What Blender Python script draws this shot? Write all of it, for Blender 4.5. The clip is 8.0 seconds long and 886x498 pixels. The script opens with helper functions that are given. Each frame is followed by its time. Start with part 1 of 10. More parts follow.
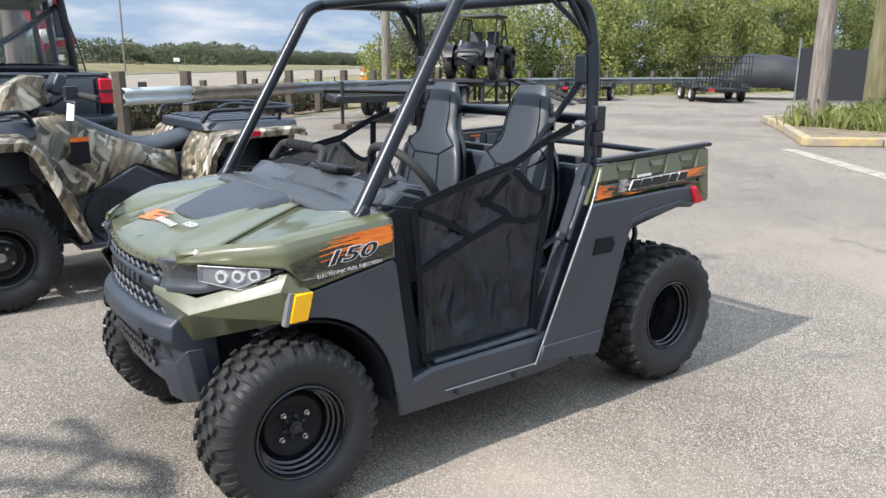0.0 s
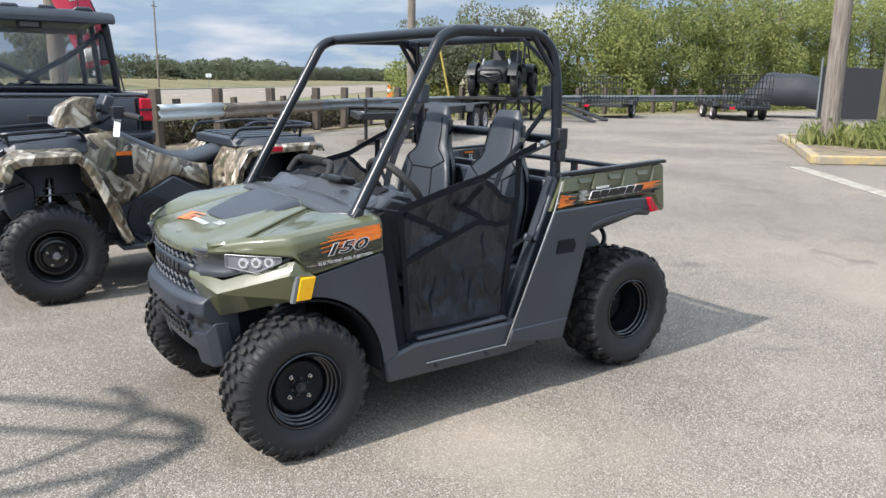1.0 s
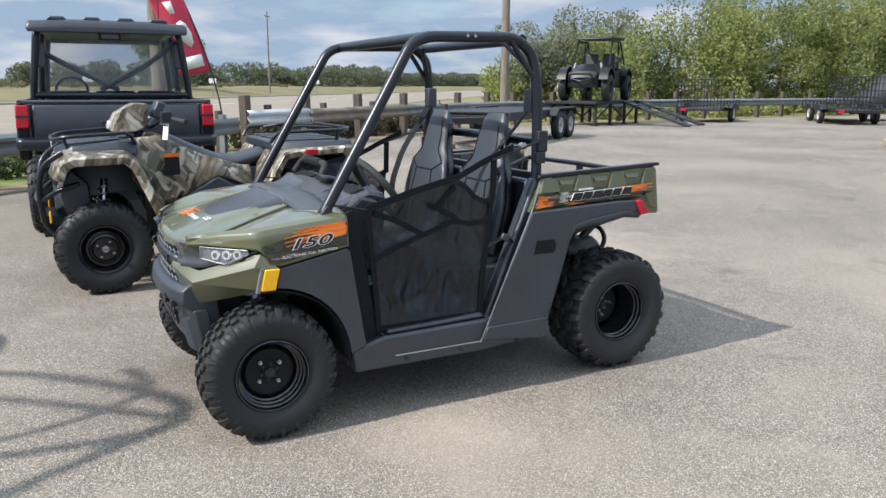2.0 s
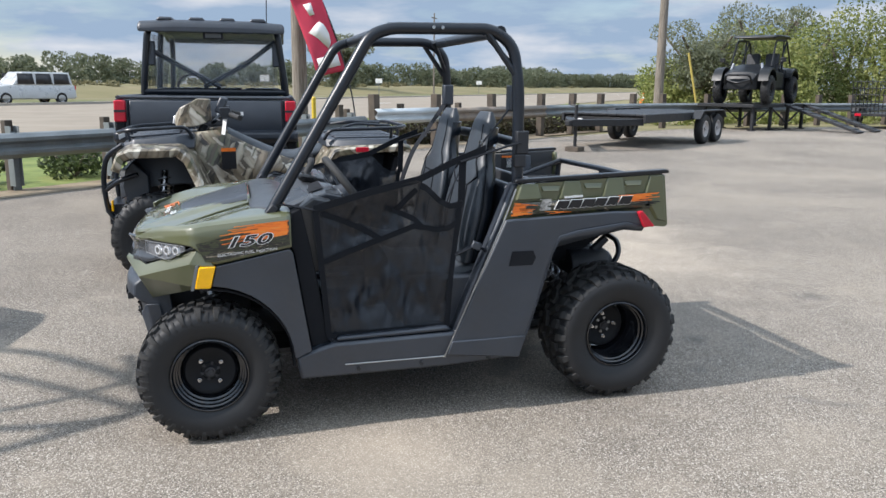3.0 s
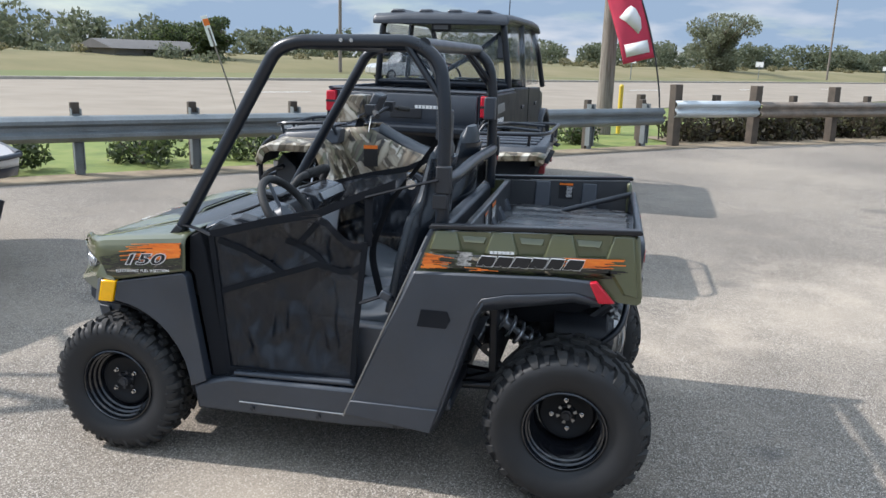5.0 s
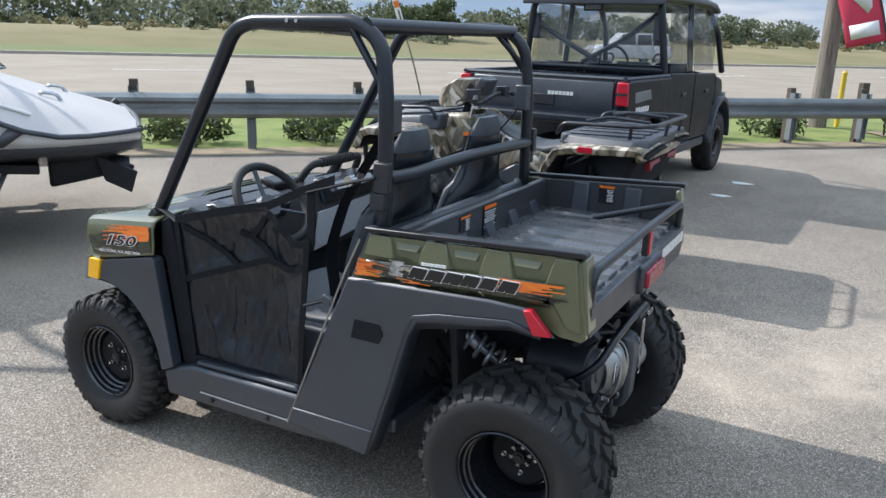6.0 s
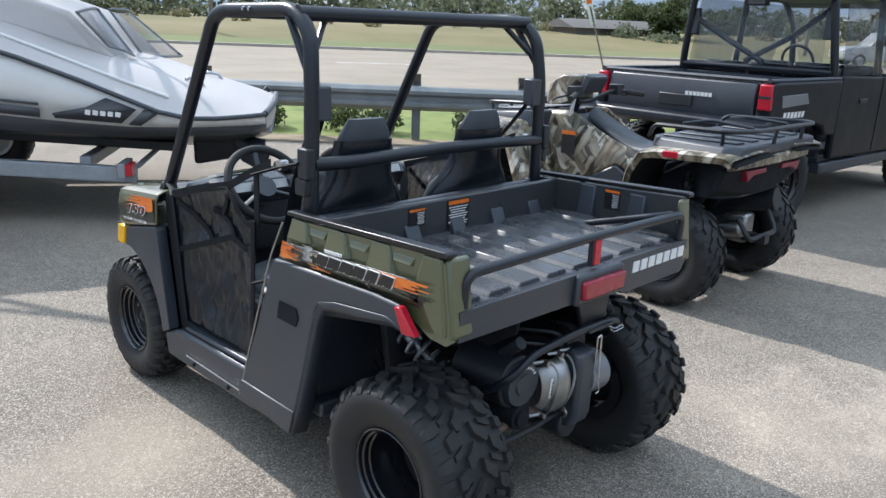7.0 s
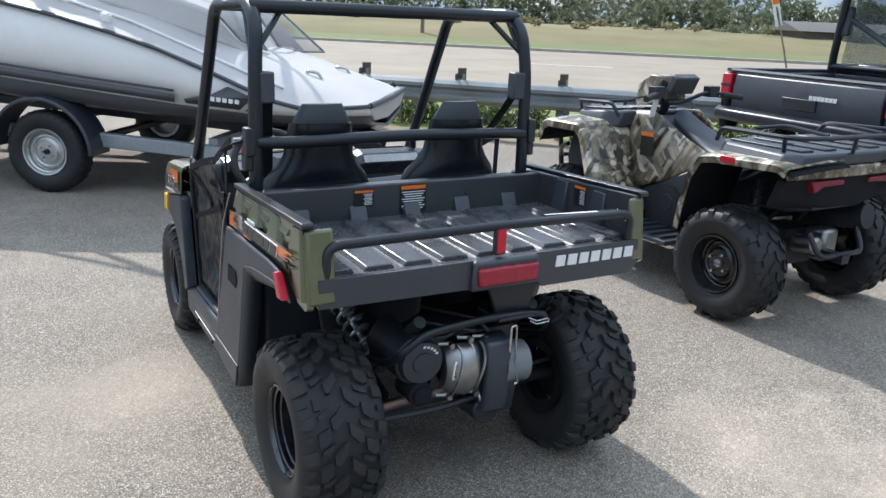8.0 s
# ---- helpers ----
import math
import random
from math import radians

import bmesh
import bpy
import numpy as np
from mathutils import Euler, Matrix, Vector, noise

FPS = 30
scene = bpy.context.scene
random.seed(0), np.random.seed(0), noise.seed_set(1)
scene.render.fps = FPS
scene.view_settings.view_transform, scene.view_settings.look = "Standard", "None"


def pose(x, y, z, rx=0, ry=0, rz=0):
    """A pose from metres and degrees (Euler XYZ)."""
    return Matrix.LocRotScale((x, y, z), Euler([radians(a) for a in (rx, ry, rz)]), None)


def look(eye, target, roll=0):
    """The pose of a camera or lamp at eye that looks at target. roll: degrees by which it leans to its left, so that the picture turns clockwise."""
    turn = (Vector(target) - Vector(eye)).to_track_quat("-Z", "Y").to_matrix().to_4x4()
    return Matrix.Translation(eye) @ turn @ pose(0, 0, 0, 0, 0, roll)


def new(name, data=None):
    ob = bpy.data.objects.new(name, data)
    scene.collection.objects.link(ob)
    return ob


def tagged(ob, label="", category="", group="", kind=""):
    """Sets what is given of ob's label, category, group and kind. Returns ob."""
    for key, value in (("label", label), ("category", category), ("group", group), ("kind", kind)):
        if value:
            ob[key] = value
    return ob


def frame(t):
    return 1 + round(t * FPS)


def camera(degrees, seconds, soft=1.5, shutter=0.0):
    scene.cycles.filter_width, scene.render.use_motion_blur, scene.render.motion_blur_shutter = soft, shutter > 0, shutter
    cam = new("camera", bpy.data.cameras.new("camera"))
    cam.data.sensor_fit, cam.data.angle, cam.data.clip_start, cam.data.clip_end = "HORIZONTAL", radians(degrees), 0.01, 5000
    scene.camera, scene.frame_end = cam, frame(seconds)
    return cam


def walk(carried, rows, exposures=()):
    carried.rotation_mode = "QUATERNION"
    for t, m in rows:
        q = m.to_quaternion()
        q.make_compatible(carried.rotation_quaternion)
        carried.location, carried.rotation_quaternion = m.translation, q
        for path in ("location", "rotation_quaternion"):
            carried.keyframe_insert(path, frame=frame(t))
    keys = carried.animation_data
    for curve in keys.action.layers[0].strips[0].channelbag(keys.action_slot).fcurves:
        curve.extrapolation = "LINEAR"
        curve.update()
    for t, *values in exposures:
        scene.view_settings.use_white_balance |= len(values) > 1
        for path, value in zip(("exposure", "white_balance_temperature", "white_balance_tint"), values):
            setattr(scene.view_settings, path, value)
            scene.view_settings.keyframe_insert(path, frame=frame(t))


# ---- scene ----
cam = camera(59.7, 8.0)
PATH = [
    (0, (-0.899, -2.428, 1.267), (0.272, -0.874, 0.806), 0.5),
    (0.5, (-1.082, -2.66, 1.315), (0.083, -1.095, 0.874), 0.8),
    (1, (-1.075, -2.944, 1.319), (0.046, -1.343, 0.896), 0.7),
    (1.5, (-0.965, -3.173, 1.325), (0.07, -1.513, 0.908), 0.4),
    (3, (0.115, -3.401, 1.304), (0.631, -1.514, 0.891), 0.6),
    (3.5, (0.543, -3.385, 1.365), (0.853, -1.456, 0.94), 1.2),
    (4, (0.982, -3.371, 1.41), (1.067, -1.421, 0.975), 1.5),
    (4.5, (1.35, -3.186, 1.44), (1.205, -1.245, 0.98), 1.7),
    (4.7, (1.5, -3.1, 1.454), (1.256, -1.17, 0.99), 1.6),
    (5.8, (2.261, -2.486, 1.492), (1.464, -0.732, 0.955), 2.1),
    (6, (2.401, -2.38, 1.497), (1.496, -0.68, 0.958), 1.9),
    (6.5, (2.771, -2.127, 1.501), (1.625, -0.584, 0.948), 2.0),
    (7, (3.066, -1.824, 1.5), (1.716, -0.46, 0.937), 2.3),
    (7.5, (3.381, -1.525, 1.509), (1.861, -0.359, 0.935), 2.5),
    (8, (3.679, -1.213, 1.504), (2.02, -0.258, 0.926), 2.5),
]
walk(cam, [(t, look(eye, target, roll)) for t, eye, target, roll in PATH], exposures=[(0.0, 0.76, 6520, 14), (1.2, 0.63, 6540, 14), (4.0, 0.53, 6420, 14), (8.0, 0.62, 6260, 13)])

# ---- sky and sun ----
SUN_ELEVATION, SUN_FROM = 41.0, Vector((-1.15, -0.05, 1.0)).normalized()

world = bpy.data.worlds.new("sky")
scene.world = world
world.use_nodes = True
wn, wl = world.node_tree.nodes, world.node_tree.links
wn.clear()
w_out = wn.new("ShaderNodeOutputWorld")
w_bg = wn.new("ShaderNodeBackground")
w_sky = wn.new("ShaderNodeTexSky")
w_sky.sky_type = "NISHITA"
w_sky.sun_disc = False
w_sky.sun_elevation = radians(SUN_ELEVATION)
w_sky.sun_rotation = math.atan2(SUN_FROM.x, SUN_FROM.y)
w_sky.altitude, w_sky.air_density, w_sky.dust_density, w_sky.ozone_density = 5, 1.0, 0.15, 1.6
w_co = wn.new("ShaderNodeTexCoord")
w_map = wn.new("ShaderNodeMapping")
w_map.inputs["Scale"].default_value = (1.0, 1.0, 4.2)
w_n1 = wn.new("ShaderNodeTexNoise")
w_n1.inputs["Scale"].default_value = 4.4
w_n1.inputs["Detail"].default_value = 7
w_n1.inputs["Roughness"].default_value = 0.55
w_r1 = wn.new("ShaderNodeValToRGB")
w_r1.color_ramp.elements[0].position, w_r1.color_ramp.elements[1].position = 0.30, 0.48
w_n2 = wn.new("ShaderNodeTexNoise")
w_n2.inputs["Scale"].default_value = 6.5
w_n2.inputs["Detail"].default_value = 5
w_r2 = wn.new("ShaderNodeValToRGB")
w_r2.color_ramp.elements[0].color, w_r2.color_ramp.elements[1].color = (3.7, 5.1, 6.8, 1), (7.8, 8.3, 8.8, 1)
w_r2.color_ramp.elements[0].position, w_r2.color_ramp.elements[1].position = 0.48, 0.72
w_mix = wn.new("ShaderNodeMix")
w_mix.data_type = "RGBA"
wl.new(w_co.outputs["Generated"], w_map.inputs["Vector"])
wl.new(w_map.outputs["Vector"], w_n1.inputs["Vector"])
wl.new(w_map.outputs["Vector"], w_n2.inputs["Vector"])
wl.new(w_n1.outputs["Fac"], w_r1.inputs["Fac"])
wl.new(w_n2.outputs["Fac"], w_r2.inputs["Fac"])
wl.new(w_r1.outputs["Color"], w_mix.inputs["Factor"])
wl.new(w_sky.outputs["Color"], w_mix.inputs["A"])
w_sep = wn.new("ShaderNodeSeparateXYZ")
wl.new(w_co.outputs["Generated"], w_sep.inputs["Vector"])
w_up = wn.new("ShaderNodeMapRange")
w_up.inputs["From Min"].default_value, w_up.inputs["From Max"].default_value = 0.12, 0.7
w_up.inputs["To Min"].default_value, w_up.inputs["To Max"].default_value = 0.80, 2.15
wl.new(w_sep.outputs["Z"], w_up.inputs["Value"])
w_mul = wn.new("ShaderNodeVectorMath")
w_mul.operation = "SCALE"
wl.new(w_r2.outputs["Color"], w_mul.inputs[0])
wl.new(w_up.outputs["Result"], w_mul.inputs["Scale"])
w_tint = wn.new("ShaderNodeMix")
w_tint.data_type = "RGBA"
w_tint.inputs["A"].default_value, w_tint.inputs["B"].default_value = (1, 1, 1, 1), (1.055, 1.0, 0.925, 1)
w_high = wn.new("ShaderNodeMapRange")
w_high.inputs["From Min"].default_value, w_high.inputs["From Max"].default_value = 0.2, 0.6
wl.new(w_sep.outputs["Z"], w_high.inputs["Value"])
wl.new(w_high.outputs["Result"], w_tint.inputs["Factor"])
w_warm = wn.new("ShaderNodeVectorMath")
w_warm.operation = "MULTIPLY"
wl.new(w_mul.outputs["Vector"], w_warm.inputs[0])
wl.new(w_tint.outputs["Result"], w_warm.inputs[1])
wl.new(w_warm.outputs["Vector"], w_mix.inputs["B"])
wl.new(w_mix.outputs["Result"], w_bg.inputs["Color"])
w_bg.inputs["Strength"].default_value = 0.08
wl.new(w_bg.outputs["Background"], w_out.inputs["Surface"])

sun = new("sun", bpy.data.lights.new("sun", "SUN"))
sun.data.energy, sun.data.angle, sun.data.color = 3.6, radians(0.9), (1.0, 0.975, 0.92)
sun.matrix_basis = look(SUN_FROM * 60, (0, 0, 0))

# ---- helpers of this scene ----
rnd = random.Random(7)


def nodes_of(name):
    m = bpy.data.materials.new(name)
    m.use_nodes = True
    return m, m.node_tree.nodes, m.node_tree.links, m.node_tree.nodes["Principled BSDF"]


def mat(name, color, rough=0.5, metal=0.0, vary=0.12, scale=9.0, bump=0.0, bump_scale=300.0, coat=0.0, dirt=0.0, dirt_color=(0.25, 0.23, 0.2), spec=0.5):
    """A surface with grain and stains at two scales."""
    m, n, l, b = nodes_of(name)
    co = n.new("ShaderNodeTexCoord")
    a = n.new("ShaderNodeTexNoise")
    a.inputs["Scale"].default_value, a.inputs["Detail"].default_value = scale, 6
    l.new(co.outputs["Object"], a.inputs["Vector"])
    f = n.new("ShaderNodeTexNoise")
    f.inputs["Scale"].default_value, f.inputs["Detail"].default_value = scale * 14, 3
    l.new(co.outputs["Object"], f.inputs["Vector"])
    add = n.new("ShaderNodeMath")
    add.operation = "MULTIPLY_ADD"
    add.inputs[1].default_value = 0.45
    l.new(f.outputs["Fac"], add.inputs[0])
    l.new(a.outputs["Fac"], add.inputs[2])
    ramp = n.new("ShaderNodeValToRGB")
    ramp.color_ramp.elements[0].position, ramp.color_ramp.elements[1].position = 0.45, 1.0
    ramp.color_ramp.elements[0].color = (*[c * (1 - vary) for c in color], 1)
    ramp.color_ramp.elements[1].color = (*[min(1, c * (1 + vary)) for c in color], 1)
    l.new(add.outputs[0], ramp.inputs["Fac"])
    out = ramp.outputs["Color"]
    rr = n.new("ShaderNodeMapRange")
    rr.inputs["From Min"].default_value, rr.inputs["From Max"].default_value = 0.4, 1.0
    rr.inputs["To Min"].default_value, rr.inputs["To Max"].default_value = max(0.02, rough * 0.85), min(1, rough * 1.2)
    l.new(add.outputs[0], rr.inputs["Value"])
    l.new(rr.outputs["Result"], b.inputs["Roughness"])
    if dirt:
        d = n.new("ShaderNodeTexNoise")
        d.inputs["Scale"].default_value, d.inputs["Detail"].default_value, d.inputs["Roughness"].default_value = scale * 0.6, 9, 0.7
        l.new(co.outputs["Object"], d.inputs["Vector"])
        dr = n.new("ShaderNodeMapRange")
        dr.inputs["From Min"].default_value, dr.inputs["From Max"].default_value, dr.inputs["To Max"].default_value = 0.45, 0.75, dirt
        l.new(d.outputs["Fac"], dr.inputs["Value"])
        mx = n.new("ShaderNodeMix")
        mx.data_type = "RGBA"
        mx.inputs["B"].default_value = (*dirt_color, 1)
        l.new(dr.outputs["Result"], mx.inputs["Factor"])
        l.new(out, mx.inputs["A"])
        out = mx.outputs["Result"]
    l.new(out, b.inputs["Base Color"])
    b.inputs["Metallic"].default_value = metal
    b.inputs["Specular IOR Level"].default_value = spec
    b.inputs["Coat Weight"].default_value = coat
    b.inputs["Coat Roughness"].default_value = 0.06
    if bump:
        g = n.new("ShaderNodeTexNoise")
        g.inputs["Scale"].default_value, g.inputs["Detail"].default_value = bump_scale, 4
        l.new(co.outputs["Object"], g.inputs["Vector"])
        bp = n.new("ShaderNodeBump")
        bp.inputs["Strength"].default_value, bp.inputs["Distance"].default_value = bump, 0.002
        l.new(g.outputs["Fac"], bp.inputs["Height"])
        l.new(bp.outputs["Normal"], b.inputs["Normal"])
    return m


def ramp_mat(name, stops, scale, stretch=(1, 1, 1), rough=0.6, detail=8, distort=0.0, coat=0.0, bump=0.0, noise_rough=0.6, hard=False, turn=(0, 0, 0)):
    """A surface coloured by a ramp over one noise: camouflage, bark, grass, printed film."""
    m, n, l, b = nodes_of(name)
    co, mp, t, r = (n.new(k) for k in ("ShaderNodeTexCoord", "ShaderNodeMapping", "ShaderNodeTexNoise", "ShaderNodeValToRGB"))
    mp.inputs["Scale"].default_value = stretch
    mp.inputs["Rotation"].default_value = [radians(a) for a in turn]
    t.inputs["Scale"].default_value, t.inputs["Detail"].default_value = scale, detail
    t.inputs["Roughness"].default_value, t.inputs["Distortion"].default_value = noise_rough, distort
    l.new(co.outputs["Object"], mp.inputs["Vector"])
    l.new(mp.outputs["Vector"], t.inputs["Vector"])
    l.new(t.outputs["Fac"], r.inputs["Fac"])
    r.color_ramp.interpolation = "CONSTANT" if hard else "LINEAR"
    while len(r.color_ramp.elements) < len(stops):
        r.color_ramp.elements.new(0.5)
    for e, (p, c) in zip(r.color_ramp.elements, stops):
        e.position, e.color = p, (*c, 1)
    l.new(r.outputs["Color"], b.inputs["Base Color"])
    b.inputs["Roughness"].default_value = rough
    b.inputs["Coat Weight"].default_value = coat
    if bump:
        bp = n.new("ShaderNodeBump")
        bp.inputs["Strength"].default_value, bp.inputs["Distance"].default_value = bump, 0.01
        l.new(t.outputs["Fac"], bp.inputs["Height"])
        l.new(bp.outputs["Normal"], b.inputs["Normal"])
    return m


def thing(name, label, category, m=None, group="", kind=""):
    ob = new(name)
    ob.empty_display_size = 0.2
    if m is not None:
        ob.matrix_basis = m
    return tagged(ob, label, category, group, kind)


def part(name, bm, material, parent=None, label="", loc=None, bevel=0.0, solid=0.0, angle=38, seg=2):
    """Links a bmesh as one mesh object under a thing or a part."""
    bmesh.ops.recalc_face_normals(bm, faces=bm.faces)
    me = bpy.data.meshes.new(name)
    bm.to_mesh(me)
    bm.free()
    me.polygons.foreach_set("use_smooth", [True] * len(me.polygons))
    me.set_sharp_from_angle(angle=radians(angle))
    me.materials.append(material)
    ob = new(name, me)
    ob.parent = parent
    if loc is not None:
        ob.matrix_basis = loc if isinstance(loc, Matrix) else Matrix.Translation(loc)
    if solid:
        s = ob.modifiers.new("thickness", "SOLIDIFY")
        s.thickness, s.offset = solid, -1
    if bevel:
        v = ob.modifiers.new("edges", "BEVEL")
        v.width, v.segments, v.limit_method, v.angle_limit = bevel, seg, "ANGLE", radians(32)
    if label:
        ob["label"] = label
    return ob


def box(bm, c, s, rot=None):
    m = Matrix.Translation(c) @ (rot or Matrix()) @ Matrix.Diagonal((*s, 1))
    return bmesh.ops.create_cube(bm, size=1.0, matrix=m)["verts"]


def cyl(bm, a, b, r, r2=None, seg=16):
    a, b = Vector(a), Vector(b)
    d = b - a
    m = Matrix.Translation((a + b) / 2) @ d.to_track_quat("Z", "Y").to_matrix().to_4x4()
    bmesh.ops.create_cone(bm, cap_ends=True, segments=seg, radius1=r, radius2=r if r2 is None else r2, depth=d.length, matrix=m)


def filleted(pts, f, n=5):
    pts = [Vector(p) for p in pts]
    out = [pts[0]]
    for a, b, c in zip(pts, pts[1:], pts[2:]):
        da, dc = (a - b), (c - b)
        k = min(f, da.length * 0.48, dc.length * 0.48)
        p, q = b + da.normalized() * k, b + dc.normalized() * k
        for i in range(n + 1):
            t = i / n
            out.append(p * (1 - t) ** 2 + b * 2 * t * (1 - t) + q * t * t)
    return out + [pts[-1]]


def tube(bm, pts, r, f=0.05, seg=10, closed=False, flat=1.0, n=5):
    """A round bar swept along a line with rounded corners."""
    path = filleted(pts, f, n) if f and len(pts) > 2 else [Vector(p) for p in pts]
    rings, side = [], None
    for i, p in enumerate(path):
        t = (path[min(i + 1, len(path) - 1)] - path[max(i - 1, 0)]) if not closed else (path[(i + 1) % len(path)] - path[i - 1])
        t.normalize()
        if side is None:
            side = t.orthogonal().normalized() if abs(t.z) > 0.9 else t.cross(Vector((0, 0, 1))).normalized()
        side = (side - t * side.dot(t)).normalized()
        up = t.cross(side)
        rings.append([bm.verts.new(p + side * math.cos(2 * math.pi * k / seg) * r + up * math.sin(2 * math.pi * k / seg) * r * flat) for k in range(seg)])
    pairs = list(zip(rings, rings[1:])) + ([(rings[-1], rings[0])] if closed else [])
    for a, b in pairs:
        for k in range(seg):
            bm.faces.new((a[k], a[(k + 1) % seg], b[(k + 1) % seg], b[k]))
    if not closed:
        bm.faces.new(rings[0][::-1])
        bm.faces.new(rings[-1])


def prism(bm, poly, axis, a, b):
    """A polygon drawn out along an axis. 'y': points are (x, z); 'x': (y, z); 'z': (x, y)."""
    put = {"y": lambda u, v, w: (u, w, v), "x": lambda u, v, w: (w, u, v), "z": lambda u, v, w: (u, v, w)}[axis]
    lo, hi = [bm.verts.new(put(u, v, a)) for u, v in poly], [bm.verts.new(put(u, v, b)) for u, v in poly]
    n = len(poly)
    for i in range(n):
        bm.faces.new((lo[i], lo[(i + 1) % n], hi[(i + 1) % n], hi[i]))
    bm.faces.new(lo[::-1])
    bm.faces.new(hi)


def grid(bm, f, nu, nv):
    """A sheet from f(u, v), u and v from 0 to 1."""
    v = [[bm.verts.new(f(i / nu, j / nv)) for j in range(nv + 1)] for i in range(nu + 1)]
    for i in range(nu):
        for j in range(nv):
            bm.faces.new((v[i][j], v[i + 1][j], v[i + 1][j + 1], v[i][j + 1]))


def loft(bm, rings, caps=True, closed=True):
    vs = [[bm.verts.new(p) for p in r] for r in rings]
    n = len(vs[0])
    for a, b in zip(vs, vs[1:]):
        for k in range(n if closed else n - 1):
            bm.faces.new((a[k], a[(k + 1) % n], b[(k + 1) % n], b[k]))
    if caps and closed:
        bm.faces.new(vs[0][::-1])
        bm.faces.new(vs[-1])


def revolve(bm, profile, n=48):
    """Spins (radius, along y) round the y axis."""
    rings = [[bm.verts.new((r * math.cos(2 * math.pi * i / n), y, r * math.sin(2 * math.pi * i / n))) for r, y in profile] for i in range(n)]
    for i in range(n):
        a, b = rings[i], rings[(i + 1) % n]
        for k in range(len(profile) - 1):
            bm.faces.new((a[k], a[k + 1], b[k + 1], b[k]))


def lerp(x, *pts):
    """Straight lines through (x, y) points."""
    if x <= pts[0][0]:
        return pts[0][1]
    for (a, p), (b, q) in zip(pts, pts[1:]):
        if x <= b:
            return p + (q - p) * (x - a) / (b - a)
    return pts[-1][1]


def words(text, size, depth, m, material, parent, name="lettering", shear=0.0, bold=0.0, wide=1.0, label=""):
    """Raised letters of the built-in font, centred, in the xy plane of m."""
    cu = bpy.data.curves.new(name, "FONT")
    cu.body, cu.size, cu.extrude, cu.shear, cu.offset = text, size, depth, shear, bold
    cu.align_x, cu.align_y, cu.resolution_u = "CENTER", "CENTER", 3
    tmp = bpy.data.objects.new(name, cu)
    me = bpy.data.meshes.new_from_object(tmp)
    bpy.data.objects.remove(tmp)
    me.materials.append(material)
    ob = new(name, me)
    ob.parent = parent
    ob.matrix_basis = m @ Matrix.Diagonal((wide, 1, 1, 1))
    if label:
        ob["label"] = label
    return ob


def facing(o, right, up):
    """A pose at o whose x runs to the right and y up along the given ways."""
    x = Vector(right).normalized()
    z = x.cross(Vector(up)).normalized()
    y = z.cross(x)
    return Matrix(((x.x, y.x, z.x, o[0]), (x.y, y.y, z.y, o[1]), (x.z, y.z, z.z, o[2]), (0, 0, 0, 1)))


# ---- materials ----
M_GREEN = mat("olive_plastic", (0.090, 0.096, 0.043), 0.42, vary=0.05, scale=4, coat=1.0, bump=0.012, bump_scale=220)
M_SHELL = mat("seat_shell_plastic", (0.009, 0.012, 0.017), 0.22, vary=0.2, scale=6, bump=0.03, bump_scale=300)
M_TRIM = mat("dark_rail_plastic", (0.008, 0.009, 0.012), 0.3, vary=0.2, scale=9, bump=0.05, bump_scale=500)
M_BLACK = mat("moulded_black_plastic", (0.0190, 0.0260, 0.0385), 0.44, spec=0.85, vary=0.2, scale=6, bump=0.12, bump_scale=900, dirt=0.1, dirt_color=(0.12, 0.11, 0.1))
M_TUBE = mat("satin_black_tube", (0.009, 0.0125, 0.019), 0.30, vary=0.15, scale=12, bump=0.05, bump_scale=500)
M_GLOSS = mat("gloss_black_steel", (0.012, 0.012, 0.013), 0.16, vary=0.2, scale=10)
M_DARK = mat("black_chassis", (0.017, 0.019, 0.024), 0.45, vary=0.3, scale=10, dirt=0.2, dirt_color=(0.05, 0.045, 0.04))
M_TYRE = mat("tyre_rubber", (0.0155, 0.0162, 0.0180), 0.55, spec=0.42, vary=0.25, scale=14, bump=0.08, bump_scale=160, dirt=0.25, dirt_color=(0.026, 0.025, 0.024))
M_SEAT = mat("grey_black_vinyl", (0.034, 0.041, 0.050), 0.42, vary=0.1, scale=8, bump=0.15, bump_scale=420)
M_WEB = mat("black_webbing", (0.007, 0.0085, 0.012), 0.7, spec=0.2, vary=0.2, scale=30, bump=0.2, bump_scale=800)
M_CHROME = mat("zinc_plated_steel", (0.5, 0.5, 0.5), 0.22, metal=1.0, vary=0.1, scale=40)
M_ALU = mat("cast_aluminium", (0.36, 0.36, 0.355), 0.38, metal=1.0, vary=0.18, scale=25, bump=0.15, bump_scale=200)
M_RED = mat("red_lens", (0.50, 0.008, 0.026), 0.3, vary=0.12, scale=60, coat=0.08)
M_PATCH = ramp_mat("mottled_print", [(0.35, (0.03, 0.03, 0.028)), (0.5, (0.30, 0.29, 0.27)), (0.65, (0.55, 0.53, 0.5))], 60, (1, 1, 1), 0.35, 10)
M_AMBER = mat("amber_reflector", (0.95, 0.48, 0.0), 0.2, vary=0.06, scale=60, coat=0.4)
M_ORANGE = mat("orange_film", (0.75, 0.17, 0.02), 0.3, vary=0.2, scale=30)
M_WHITE = mat("white_print", (0.75, 0.75, 0.74), 0.4, vary=0.05)
M_INK = mat("black_print", (0.012, 0.012, 0.014), 0.3, vary=0.1)
M_SATIN = mat("charcoal_film", (0.026, 0.029, 0.036), 0.3, vary=0.08, scale=5, bump=0.03, bump_scale=700)
